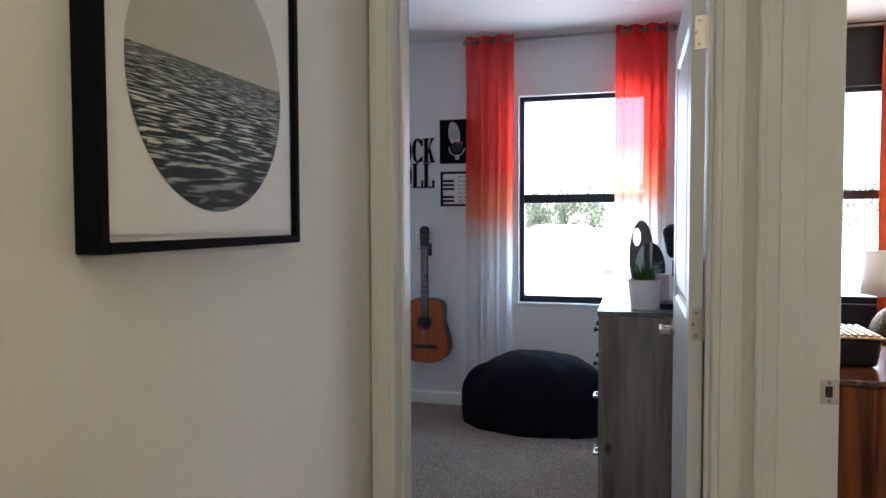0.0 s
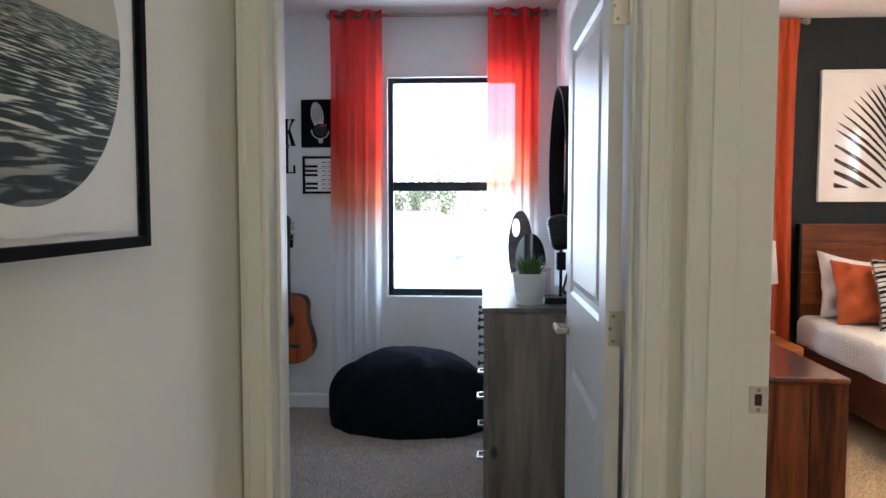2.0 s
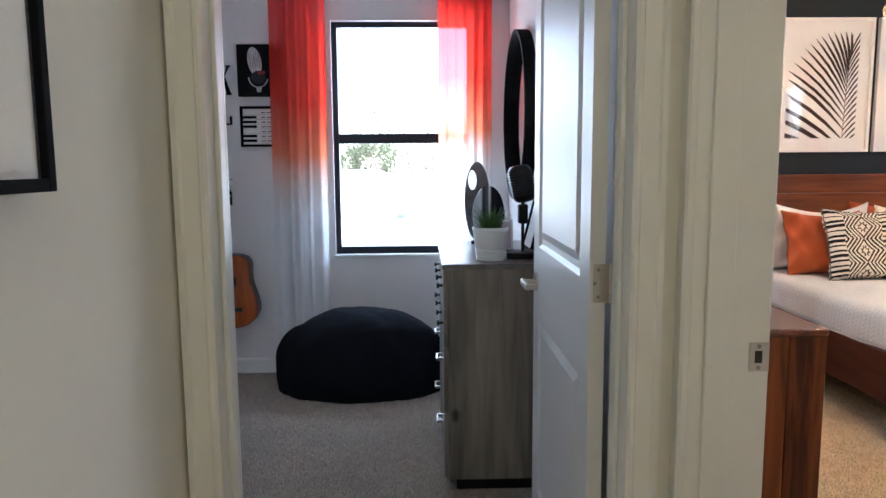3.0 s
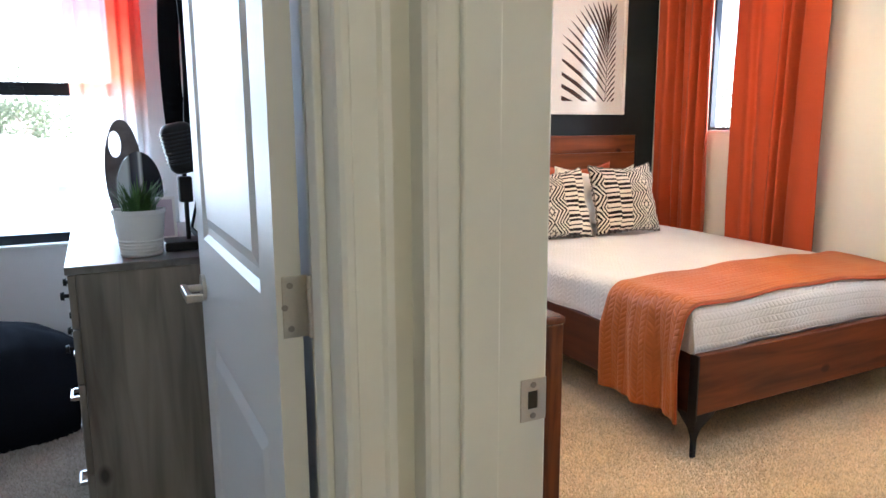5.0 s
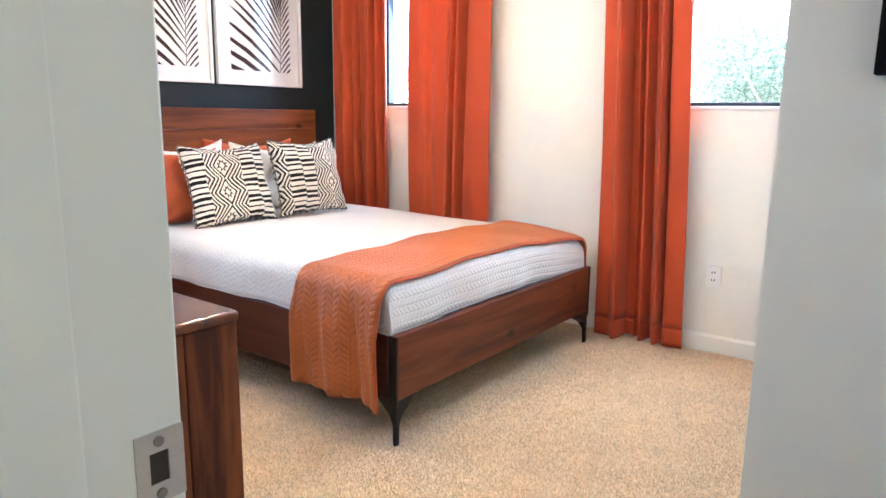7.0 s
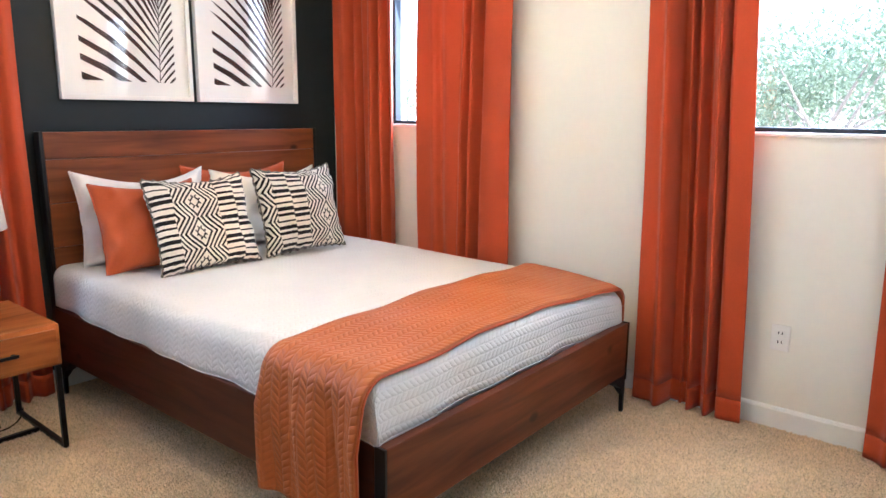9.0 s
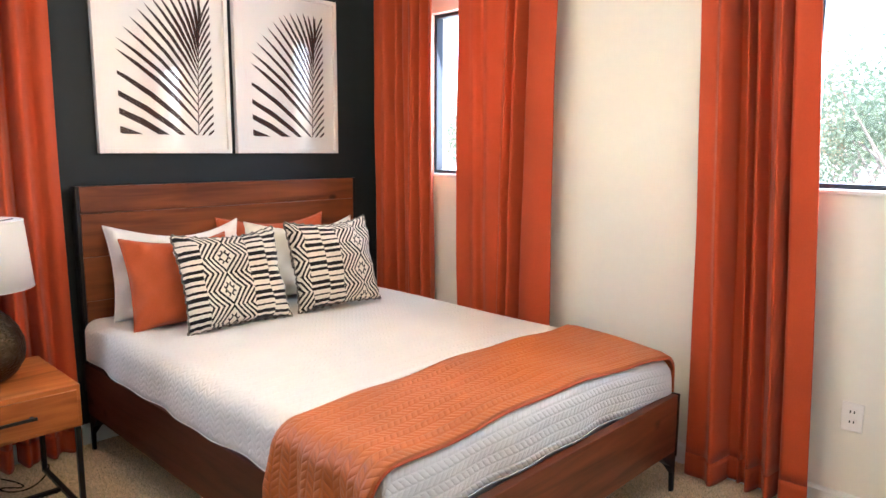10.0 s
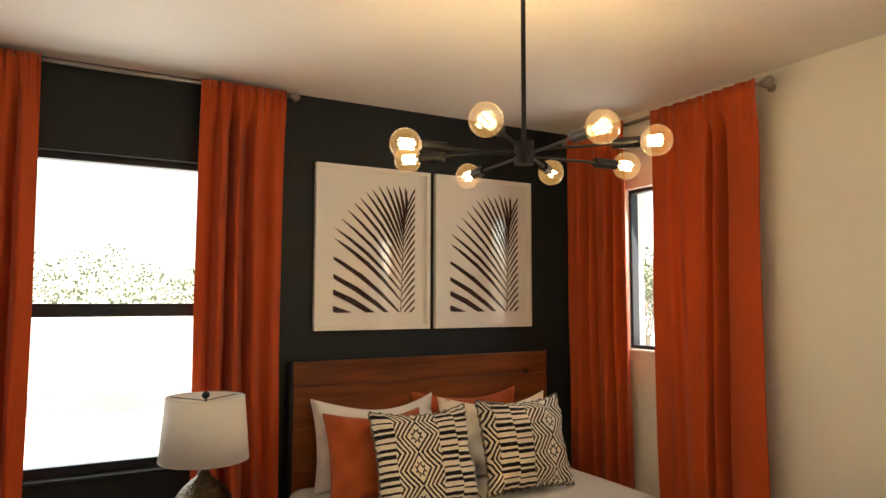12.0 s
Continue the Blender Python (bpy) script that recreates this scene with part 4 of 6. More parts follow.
# ---- pillows ----
def tribal_material(name, edge, bars_from, bars_to, middle):
    """Black and cream woven bands: stacked bars beside concentric lozenges."""
    m = fabric(name, (0.76, 0.70, 0.58), 0.95, 420, 0.1)
    nt = m.node_tree
    n, l = nt.nodes, nt.links
    b = n["Principled BSDF"]
    base = b.inputs["Base Color"].links[0].from_socket
    tc = n.new("ShaderNodeTexCoord")
    sp = n.new("ShaderNodeSeparateXYZ")
    nz = n.new("ShaderNodeTexNoise")
    nz.inputs["Scale"].default_value = 40
    l.new(tc.outputs["UV"], nz.inputs["Vector"])
    l.new(tc.outputs["UV"], sp.inputs[0])

    def math_node(op, a, bb=None, c=None):
        q = n.new("ShaderNodeMath")
        q.operation = op
        for i, v in enumerate((a, bb, c)):
            if v is None:
                continue
            if isinstance(v, (int, float)):
                q.inputs[i].default_value = v
            else:
                l.new(v, q.inputs[i])
        return q.outputs[0]
    jit = math_node("MULTIPLY", math_node("SUBTRACT", nz.outputs["Fac"], 0.5), 0.012)
    u, v = math_node("ADD", sp.outputs["X"], jit), math_node("ADD", sp.outputs["Y"], jit)
    # nested lozenges about the band's middle, with a pair of small ones in each heart
    off = math_node("ABSOLUTE", math_node("SUBTRACT", u, middle))
    fv = math_node("PINGPONG", math_node("SUBTRACT", v, 0.04), 0.168)
    far = math_node("ADD", math_node("MULTIPLY", off, 1.45), fv)
    loz = math_node("GREATER_THAN", math_node("SINE", math_node("MULTIPLY", far, 2 * math.pi * 14.5)), 0.05)
    near = math_node("ADD", math_node("MULTIPLY", math_node("PINGPONG", math_node("SUBTRACT", off, 0.036), 0.036), 1.45), math_node("PINGPONG", math_node("SUBTRACT", fv, 0.05), 0.05))
    heart = math_node("LESS_THAN", math_node("ABSOLUTE", math_node("SUBTRACT", near, 0.040)), 0.013)
    inside = math_node("LESS_THAN", far, 0.108)
    loz = math_node("ADD", math_node("MULTIPLY", inside, heart), math_node("MULTIPLY", math_node("SUBTRACT", 1.0, inside), loz))
    # bars: dashes whose phase jumps from column to column
    col = math_node("MAXIMUM", math_node("FLOOR", math_node("DIVIDE", math_node("SUBTRACT", u, bars_from), (bars_to - bars_from) / 2)), -1.0)
    bars = math_node("SINE", math_node("ADD", math_node("MULTIPLY", v, 2 * math.pi * 14.5), math_node("MULTIPLY", col, 2.1)))
    slow = math_node("SINE", math_node("ADD", math_node("MULTIPLY", v, 2 * math.pi * 4.6), math_node("MULTIPLY", col, 1.3)))
    bars = math_node("GREATER_THAN", bars, math_node("MULTIPLY_ADD", slow, -0.62, 0.12))
    # which band: bars in the outer thirds of the left, lozenges elsewhere
    band = math_node("MAXIMUM", math_node("LESS_THAN", u, edge), math_node("MULTIPLY", math_node("GREATER_THAN", u, bars_from), math_node("LESS_THAN", u, bars_to)))
    pick = n.new("ShaderNodeMix")
    pick.data_type = "FLOAT"
    l.new(band, pick.inputs[0])
    l.new(loz, pick.inputs[2])
    l.new(bars, pick.inputs[3])
    mx = n.new("ShaderNodeMix")
    mx.data_type = "RGBA"
    l.new(pick.outputs[0], mx.inputs[0])
    mx.inputs[7].default_value = (0.012, 0.010, 0.010, 1)
    l.new(base, mx.inputs[6])
    l.new(mx.outputs[2], b.inputs["Base Color"])
    bp = n.new("ShaderNodeBump")
    bp.inputs["Strength"].default_value, bp.inputs["Distance"].default_value = 0.5, 0.004
    l.new(pick.outputs[0], bp.inputs["Height"])
    l.new(b.inputs["Normal"].links[0].from_socket, bp.inputs["Normal"])
    l.new(bp.outputs["Normal"], b.inputs["Normal"])
    return m


TRIBAL = tribal_material("tribal_weave", 0.17, 0.615, 0.965, 0.39)
TRIBAL_B = tribal_material("tribal_weave_reversed", 0.0, 0.13, 0.50, 0.75)


def pillow_edge(a, b, w, h, sag, pucker=0.0):
    """Where a point (a, b) of the square, each from -1 to 1, lies on the flattened pillow."""
    pucker *= math.sin(34 * a + 2 * b) * b ** 8 + math.sin(31 * b + a) * a ** 8
    x = a * w / 2 * (1 - 0.075 * (1 - b * b) * abs(a) ** 3) + pucker * a
    z = b * h / 2 * (1 - 0.075 * (1 - a * a) * abs(b) ** 3) + pucker * b
    z -= sag * (1 - a * a) * max(b, 0) ** 2 + 0.25 * sag * math.sin(2.5 * a + 0.6) * max(b, 0) ** 3
    return x, z


def pillow_mesh(w, h, t, seed, crease=2.0, n=44, sag=0.012, pucker=0.0):
    """A stuffed square: pinched corners, bowed edges, fuller in the middle; it stands in the x-z plane and faces -y."""
    rnd = random.Random(seed)
    ph = [rnd.uniform(0, 6.28) for _ in range(8)]
    bm = bmesh.new()
    lay = bm.loops.layers.uv.new("UVMap")
    for side in (-1, 1):
        vs = []
        for j in range(n + 1):
            for i in range(n + 1):
                u, v = i / n, j / n
                a, b = 2 * u - 1, 2 * v - 1
                x, z = pillow_edge(a, b, w, h, sag, pucker)
                th = max(0.0, (1 - a ** 4) * (1 - b ** 4)) ** 0.55
                th *= t / 2 * (1 + 0.10 * math.sin(3 * a + ph[0]) + 0.08 * math.sin(4 * b + ph[1]))
                wr = crease * 0.004 * (math.sin(11 * a + 5 * b + ph[2]) + math.sin(9 * b - 7 * a + ph[3]) + 0.7 * math.sin(21 * a - 12 * b + ph[4]) * abs(a * b)) * (1 - th / t)
                vs.append(bm.verts.new((x, side * (th + 0.002) + wr * (th > 0.002), z)))
        for j in range(n):
            for i in range(n):
                ids = (j * (n + 1) + i, j * (n + 1) + i + 1, (j + 1) * (n + 1) + i + 1, (j + 1) * (n + 1) + i)
                f = bm.faces.new([vs[k] for k in ids])
                for lp, k in zip(f.loops, ids):
                    uu = (k % (n + 1)) / n
                    lp[lay].uv = (uu, (k // (n + 1)) / n)
    bmesh.ops.remove_doubles(bm, verts=bm.verts, dist=0.0045)
    return bm


def pillow(name, x, y, z, w, h, t, rx, ry, rz, mat, label, seed, group="", piping=None, sag=0.012, crease=2.0, stitch=0.0035):
    """Stands on its lower edge at (x, y, z), leaning back by rx degrees."""
    p = thing(name, (x, y, z), label, "pillow", group, turn=(rx, ry, rz))
    bm = pillow_mesh(w, h, t, seed, crease, sag=sag, pucker=0.0035 if stitch > 0.005 else 0.0)
    bmesh.ops.translate(bm, vec=(0, 0, h / 2), verts=bm.verts)
    part("cover", bm, mat, p, smooth=True, local=True)
    bm = bmesh.new()
    k = 40
    pts = []
    for s in range(4 * k):
        q, r = divmod(s, k)
        e = 2 * r / k - 1
        a, b = [(e, -1), (1, e), (-e, 1), (-1, -e)][q]
        px, pz = pillow_edge(a, b, w, h, sag, 0.0035 if stitch > 0.005 else 0.0)
        pts.append(Vector((px, 0, pz + h / 2)))
    for i, (a, b) in enumerate(zip(pts, pts[1:] + pts[:1])):
        cyl(bm, a, b, stitch if i % 2 else 0.0034, 0.0034 if i % 2 else stitch, seg=6, caps=False)
    part("seam", bm, piping or mat, p, smooth=True, local=True)
    return p


ZB = 0.636
STITCH = fabric("whip_stitch_yarn", (0.17, 0.15, 0.12), 0.95, 420, 0.9, big=60)
pillow("bed_pillow", 2.72, 5.20, ZB, 0.68, 0.44, 0.16, -9, 0, 0, LINEN, "white linen bed pillow leaning on the headboard", 1, "white bed pillows", sag=0.045, crease=3.5)
pillow("throw_pillow", 3.30, 5.265, ZB, 0.68, 0.435, 0.10, -6, 0, 0, RUST_CLOTH, "rust linen throw pillow peeking above the white one", 4, "rust throw pillows", sag=0.03)
pillow("bed_pillow", 3.40, 5.10, ZB, 0.70, 0.42, 0.15, -11, 0, 0, LINEN_WARM_LIT, "white linen bed pillow behind the patterned one, tinted cream for warm lamplight", 2, "white bed pillows", sag=0.04, crease=3.5)
pillow("throw_pillow", 2.63, 4.96, ZB - 0.004, 0.50, 0.42, 0.15, -19, 0, -3, RUST_CLOTH, "rust linen throw pillow behind the patterned one", 3, "rust throw pillows", sag=0.02, crease=3.0)
pillow("patterned_pillow", 2.787, 4.755, ZB - 0.004, 0.505, 0.45, 0.15, -19, -1, -3, TRIBAL, "black and cream woven pillow with bars and lozenges", 6, "patterned pillows", piping=STITCH, sag=0.016, stitch=0.0075)
pillow("patterned_pillow", 3.352, 4.755, ZB - 0.002, 0.495, 0.46, 0.15, -16, -1, -4, TRIBAL_B, "black and cream woven pillow with lozenges beside bars", 7, "patterned pillows", piping=STITCH, sag=0.016, stitch=0.0075)


# ---- nightstand and lamp ----
NX0, NX1, NY0, NY1, NZ = 1.55, 2.075, 4.735, 5.27, 0.53
ns = thing("nightstand", ((NX0 + NX1) / 2, 5.0, 0), "warm brown wooden nightstand with one drawer on a black frame", "nightstand")
part("body", cube(NX0, NX1, NY0 + 0.012, NY1, NZ - 0.17, NZ, bevel=0.003), STAND_WOOD, ns)
part("drawer", cube(NX0 + 0.016, NX1 - 0.016, NY0, NY0 + 0.013, NZ - 0.155, NZ - 0.018, bevel=0.002), STAND_WOOD, ns)
bm = bmesh.new()
cx = (NX0 + NX1) / 2
box(bm, cx - 0.10, cx + 0.10, NY0 - 0.026, NY0 - 0.016, NZ - 0.092, NZ - 0.080, 0.002)
for s in (-0.085, 0.085):
    box(bm, cx + s - 0.006, cx + s + 0.006, NY0 - 0.018, NY0 + 0.002, NZ - 0.091, NZ - 0.081)
part("handle", bm, BLACK_METAL, ns, "black bar handle")
for x in (NX0 + 0.006, NX1 - 0.026):
    for y in (NY0 + 0.012, NY1 - 0.032):
        part("leg", cube(x, x + 0.02, y, y + 0.02, 0.0, NZ - 0.171, bevel=0.002), BLACK_METAL, ns)
    part("runner", cube(x, x + 0.02, NY0 + 0.033, NY1 - 0.033, 0.0, 0.02, bevel=0.002), BLACK_METAL, ns)
part("crossbar", cube(NX0 + 0.027, NX1 - 0.027, 4.99, 5.01, 0.0, 0.02, bevel=0.002), BLACK_METAL, ns)


def hammered_material():
    m = material("hammered_bronze", (0.085, 0.058, 0.030), 0.30, 1.0, vary=0.3, big=9, fine=40, bump=0.0)
    nt = m.node_tree
    n, l = nt.nodes, nt.links
    tc, mp = n.new("ShaderNodeTexCoord"), n.new("ShaderNodeMapping")
    mp.inputs["Scale"].default_value = (1, 1, 1.7)
    v = n.new("ShaderNodeTexVoronoi")
    v.inputs["Scale"].default_value = 72
    l.new(tc.outputs["Object"], mp.inputs["Vector"])
    l.new(mp.outputs["Vector"], v.inputs["Vector"])
    bp = n.new("ShaderNodeBump")
    bp.inputs["Strength"].default_value, bp.inputs["Distance"].default_value = 0.9, 0.0055
    bp.invert = True
    l.new(v.outputs["Distance"], bp.inputs["Height"])
    l.new(bp.outputs["Normal"], n["Principled BSDF"].inputs["Normal"])
    return m


HAMMERED = hammered_material()
LX, LY = 1.835, 5.04
lamp = thing("table_lamp", (LX, LY, NZ), "round hammered bronze table lamp with a cream drum shade", "lamp")
prof = [(0.0, 0.0), (0.066, 0.0), (0.075, 0.006), (0.105, 0.03), (0.129, 0.07), (0.138, 0.115), (0.134, 0.16), (0.117, 0.205), (0.090, 0.245), (0.055, 0.278), (0.030, 0.296), (0.022, 0.318), (0.0, 0.318)]
part("base", lathe(prof, 64, (LX, LY, NZ + 0.001)), HAMMERED, lamp, "round hammered dark bronze base", smooth=True)
bm = lathe([(0.0, 0.31), (0.012, 0.31), (0.012, 0.37), (0.005, 0.375), (0.005, 0.62), (0.0, 0.62)], 20, (LX, LY, NZ))
part("stem", bm, BLACK_METAL, lamp)
bm = bmesh.new()
SEG = 64
ring = [[bm.verts.new((LX + r * math.cos(2 * math.pi * i / SEG), LY + r * math.sin(2 * math.pi * i / SEG), NZ + z)) for i in range(SEG)] for r, z in ((0.184, 0.368), (0.174, 0.49), (0.162, 0.629))]
for a, b in zip(ring, ring[1:]):
    for i in range(SEG):
        bm.faces.new((a[i], a[(i + 1) % SEG], b[(i + 1) % SEG], b[i]))
thicken(part("shade", bm, SHADE_CLOTH, lamp, "cream linen drum shade", smooth=True), 0.002)
for r, z in ((0.184, 0.368), (0.162, 0.629)):
    bm = bmesh.new()
    for i in range(48):
        a, b = 2 * math.pi * i / 48, 2 * math.pi * (i + 1) / 48
        cyl(bm, (LX + r * math.cos(a), LY + r * math.sin(a), NZ + z), (LX + r * math.cos(b), LY + r * math.sin(b), NZ + z), 0.0025, seg=6, caps=False)
    part("hem", bm, SHADE_CLOTH, lamp, smooth=True)
bm = bmesh.new()
for a in (0.4, 2.5, 4.6):
    cyl(bm, (LX, LY, NZ + 0.614), (LX + 0.160 * math.cos(a), LY + 0.160 * math.sin(a), NZ + 0.625), 0.0018, seg=6)
part("spider", bm, BLACK_METAL, lamp)
part("lamp_finial", sphere((LX, LY, NZ + 0.637), 0.017, scale=(1, 1, 0.95)), BLACK_METAL, lamp, "black ball finial", smooth=True)

# ---- bedroom chest ----
CX0, CX1, CY0, CY1, CZ = 0.785, 1.264, 2.655, 4.21, 0.856
chest = thing("chest_of_drawers", (1.04, 3.45, 0), "reddish-brown plank chest of drawers along the wall", "dresser")
part("top", cube(CX0, CX1, CY0, CY1, CZ - 0.022, CZ, bevel=0.008, seg=3), CHEST_TOP, chest)
x = CX0 + 0.006
for k, w in enumerate((0.111, 0.120, 0.126, 0.1145)):
    part("board", cube(x, x + w - 0.002, CY0 + 0.006, CY0 + 0.026, 0.06, CZ - 0.023, bevel=0.003), CHEST_WOOD, chest)
    x += w
part("carcass", cube(CX0 + 0.006, CX1 - 0.022, CY0 + 0.027, CY1 - 0.006, 0.06, CZ - 0.023), CHEST_WOOD, chest)
for i in range(2):
    for j in range(3):
        y0 = CY0 + 0.03 + j * 0.50
        z0 = 0.09 + i * 0.37
        # drawer fronts reuse the bed rails' shade-darkened wood
        d = part("drawer", cube(CX1 - 0.021, CX1 - 0.006, y0, y0 + 0.49, z0, z0 + 0.355, bevel=0.003), BED_WOOD_Y_SHADED, chest)
        part("handle", cube(CX1 - 0.005, CX1 + 0.012, y0 + 0.18, y0 + 0.31, z0 + 0.25, z0 + 0.262, bevel=0.002), BLACK_METAL, d)
for x in (CX0 + 0.01, CX1 - 0.06):
    for y in (CY0 + 0.01, CY1 - 0.06):
        part("leg", cube(x, x + 0.045, y, y + 0.045, 0, 0.06), BLACK_METAL, chest)

GOLD = material("ribbed_brass", (0.55, 0.36, 0.14), 0.32, 0.9, vary=0.15, bump=0.03)
tray = thing("keepsake_box", (1.0, 2.98, CZ), "black tapered box with a ribbed brass lid on the chest", "box")
bm = cube(0.885, 1.108, 2.853, 3.12, CZ + 0.001, CZ + 0.098, bevel=0.016, seg=3)
for v in bm.verts:
    k = 1 - 0.10 * (1 - (v.co.z - CZ) / 0.098)
    v.co.x, v.co.y = 0.9965 + (v.co.x - 0.9965) * k, 2.9865 + (v.co.y - 2.9865) * k
part("body", bm, BLACK_METAL, tray)
lid = part("lid", cube(0.878, 1.115, 2.846, 3.127, CZ + 0.0985, CZ + 0.106, bevel=0.004), GOLD, tray, "ribbed brass lid")
for k in range(10):
    part("rib", cube(0.888 + 0.0222 * k, 0.901 + 0.0222 * k, 2.856, 3.117, CZ + 0.1062, CZ + 0.114, bevel=0.003), GOLD, lid)

# ---- strike plate ----
strike = thing("strike_plate", (0.757, D2_N, 0.953), "brushed nickel strike plate screwed to the door jamb", "strike plate")
bm = bmesh.new()
PX0, PX1, PZ0, PZ1 = 0.729, 0.7695, 0.923, 0.983
HX0, HX1, HZ0, HZ1 = 0.740, 0.756, 0.940, 0.966
for b in ((PX0, HX0, PZ0, PZ1), (HX1, PX1, PZ0, PZ1), (HX0, HX1, PZ0, HZ0), (HX0, HX1, HZ1, PZ1)):
    box(bm, b[0], b[1], D2_N - 0.0025, D2_N - 0.0002, b[2], b[3])
part("plate", bm, NICKEL, strike)
# no real recess: a thin dark plate gives the latch hole's shade
part("latch_hole_shade", cube(HX0, HX1, D2_N - 0.0012, D2_N - 0.0004, HZ0, HZ1), material("latch_shade", (0.035, 0.028, 0.022), 0.7, vary=0.3, bump=0.0), strike, "dark plate for the shaded latch hole")
for z in (PZ0 + 0.008, PZ1 - 0.008):
    part("screw", rod((0.748, D2_N - 0.004, z), (0.748, D2_N - 0.0022, z), 0.0044, seg=12), ROD_METAL, strike)

# ---- music-room door, standing open ----
FX0, FX1, FY0, FY1 = 0.447, 0.483, 2.236, 3.03
door = thing("door_1", (0.48, FY0, 0), "white two-panel door standing open into the music room", "door", "", "structure")
bm = bmesh.new()
S = 0.10
zs = [(0.012, 0.24), (0.85, 1.075), (1.915, 2.035)]
for y0, y1 in ((FY0, FY0 + S), (FY1 - S, FY1)):
    box(bm, FX0, FX1, y0, y1, 0.012, 2.035)
for z0, z1 in zs:
    box(bm, FX0, FX1, FY0 + S, FY1 - S, z0, z1)
part("door_frame", bm, DOOR_PAINT, door)
for z0, z1 in ((0.24, 0.85), (1.075, 1.915)):
    bm = bmesh.new()
    for px, sg in ((FX0, 1), (FX1, -1)):
        a0, a1 = FY0 + S, FY1 - S
        rings = []
        for inset, depth in ((0, 0), (0.012, 0.009), (0.03, 0.009), (0.055, 0.001), (0.06, 0.001)):
            rings.append([bm.verts.new((px + sg * depth, y, z)) for y, z in ((a0 + inset, z0 + inset), (a1 - inset, z0 + inset), (a1 - inset, z1 - inset), (a0 + inset, z1 - inset))])
        for r0, r1 in zip(rings, rings[1:]):
            for i in range(4):
                bm.faces.new((r0[i], r0[(i + 1) % 4], r1[(i + 1) % 4], r1[i]))
        bm.faces.new(rings[-1])
    part("panel", bm, DOOR_PAINT, door)


def lever(parent, x, y, z, sx, sy):
    bm = bmesh.new()
    cyl(bm, (x, y, z), (x + sx * 0.008, y, z), 0.031, seg=28)
    cyl(bm, (x + sx * 0.008, y, z), (x + sx * 0.045, y, z), 0.009, seg=16)
    xs = sorted((x + sx * 0.040, x + sx * 0.054))
    box(bm, *xs, *sorted((y - sy * 0.012, y + sy * 0.105)), z - 0.010, z + 0.010, 0.003)
    box(bm, *sorted((x + sx * 0.018, x + sx * 0.054)), *sorted((y + sy * 0.093, y + sy * 0.1055)), z - 0.0095, z + 0.0095, 0.003)
    return part("door_handle", bm, NICKEL, parent, "brushed nickel lever handle")


lever(door, FX0, FY1 - 0.065, 0.955, -1, -1)
lever(door, FX1, FY1 - 0.065, 0.955, 1, -1)
part("latch_plate", cube(FX0 + 0.006, FX1 - 0.006, FY1 - 0.0005, FY1 + 0.0015, 0.925, 0.985), NICKEL, door)


def hinge(z):
    h = part("hinge", cube(FX0 + 0.008, FX1 + 0.010, FY0 - 0.0022, FY0 - 0.0002, z - 0.0445, z + 0.0445, bevel=0.0008), NICKEL, door, "brushed nickel butt hinge")
    for k in range(5):
        part("knuckle", rod((0.4945, FY0 - 0.008, z - 0.0445 + 0.0178 * k + 0.0004), (0.4945, FY0 - 0.008, z - 0.0445 + 0.0178 * (k + 1) - 0.0004), 0.0062, seg=14), NICKEL, h, smooth=False)
    part("jamb_leaf", cube(D1_R - 0.0022, D1_R - 0.0002, MUSIC_S - 0.035, MUSIC_S + 0.004, z - 0.0445, z + 0.0445), NICKEL, h)
    for dy, dz in ((0.0, 0.031), (-0.008, 0.0), (0.0, -0.031)):
        part("screw", rod((0.466 + dy, FY0 - 0.0035, z + dz), (0.466 + dy, FY0 - 0.0018, z + dz), 0.0046, seg=10), ROD_METAL, h)


for z in (0.25, 1.075, 1.86):
    hinge(z)

# ---- music room: dresser ----
DX0, DX1, DY0, DY1, DZ = 0.147, 0.598, 3.405, 4.24, 0.952
dr = thing("grey_dresser", (0.38, 3.82, 0), "tall grey oak dresser with black knobs and pulls", "dresser")
part("top", cube(DX0 - 0.006, DX1, DY0 - 0.004, DY1 + 0.004, DZ - 0.022, DZ, bevel=0.003), GREY_TOP, dr)
part("side_panel", cube(DX0 + 0.02, DX1, DY0, DY0 + 0.02, 0.055, DZ - 0.023, bevel=0.002), GREY_WOOD, dr)
part("side_panel", cube(DX0 + 0.02, DX1, DY1 - 0.02, DY1, 0.055, DZ - 0.023, bevel=0.002), GREY_WOOD, dr)
part("carcass", cube(DX0 + 0.021, DX1 - 0.01, DY0 + 0.021, DY1 - 0.021, 0.056, DZ - 0.024), GREY_WOOD, dr)
part("plinth", cube(DX0 + 0.05, DX1 - 0.02, DY0 + 0.03, DY1 - 0.03, 0.0, 0.054), BLACK_METAL, dr, "dark recessed plinth")
rows = [(0.775, 0.925, 2), (0.615, 0.770, 2), (0.34, 0.610, 1), (0.065, 0.335, 1)]
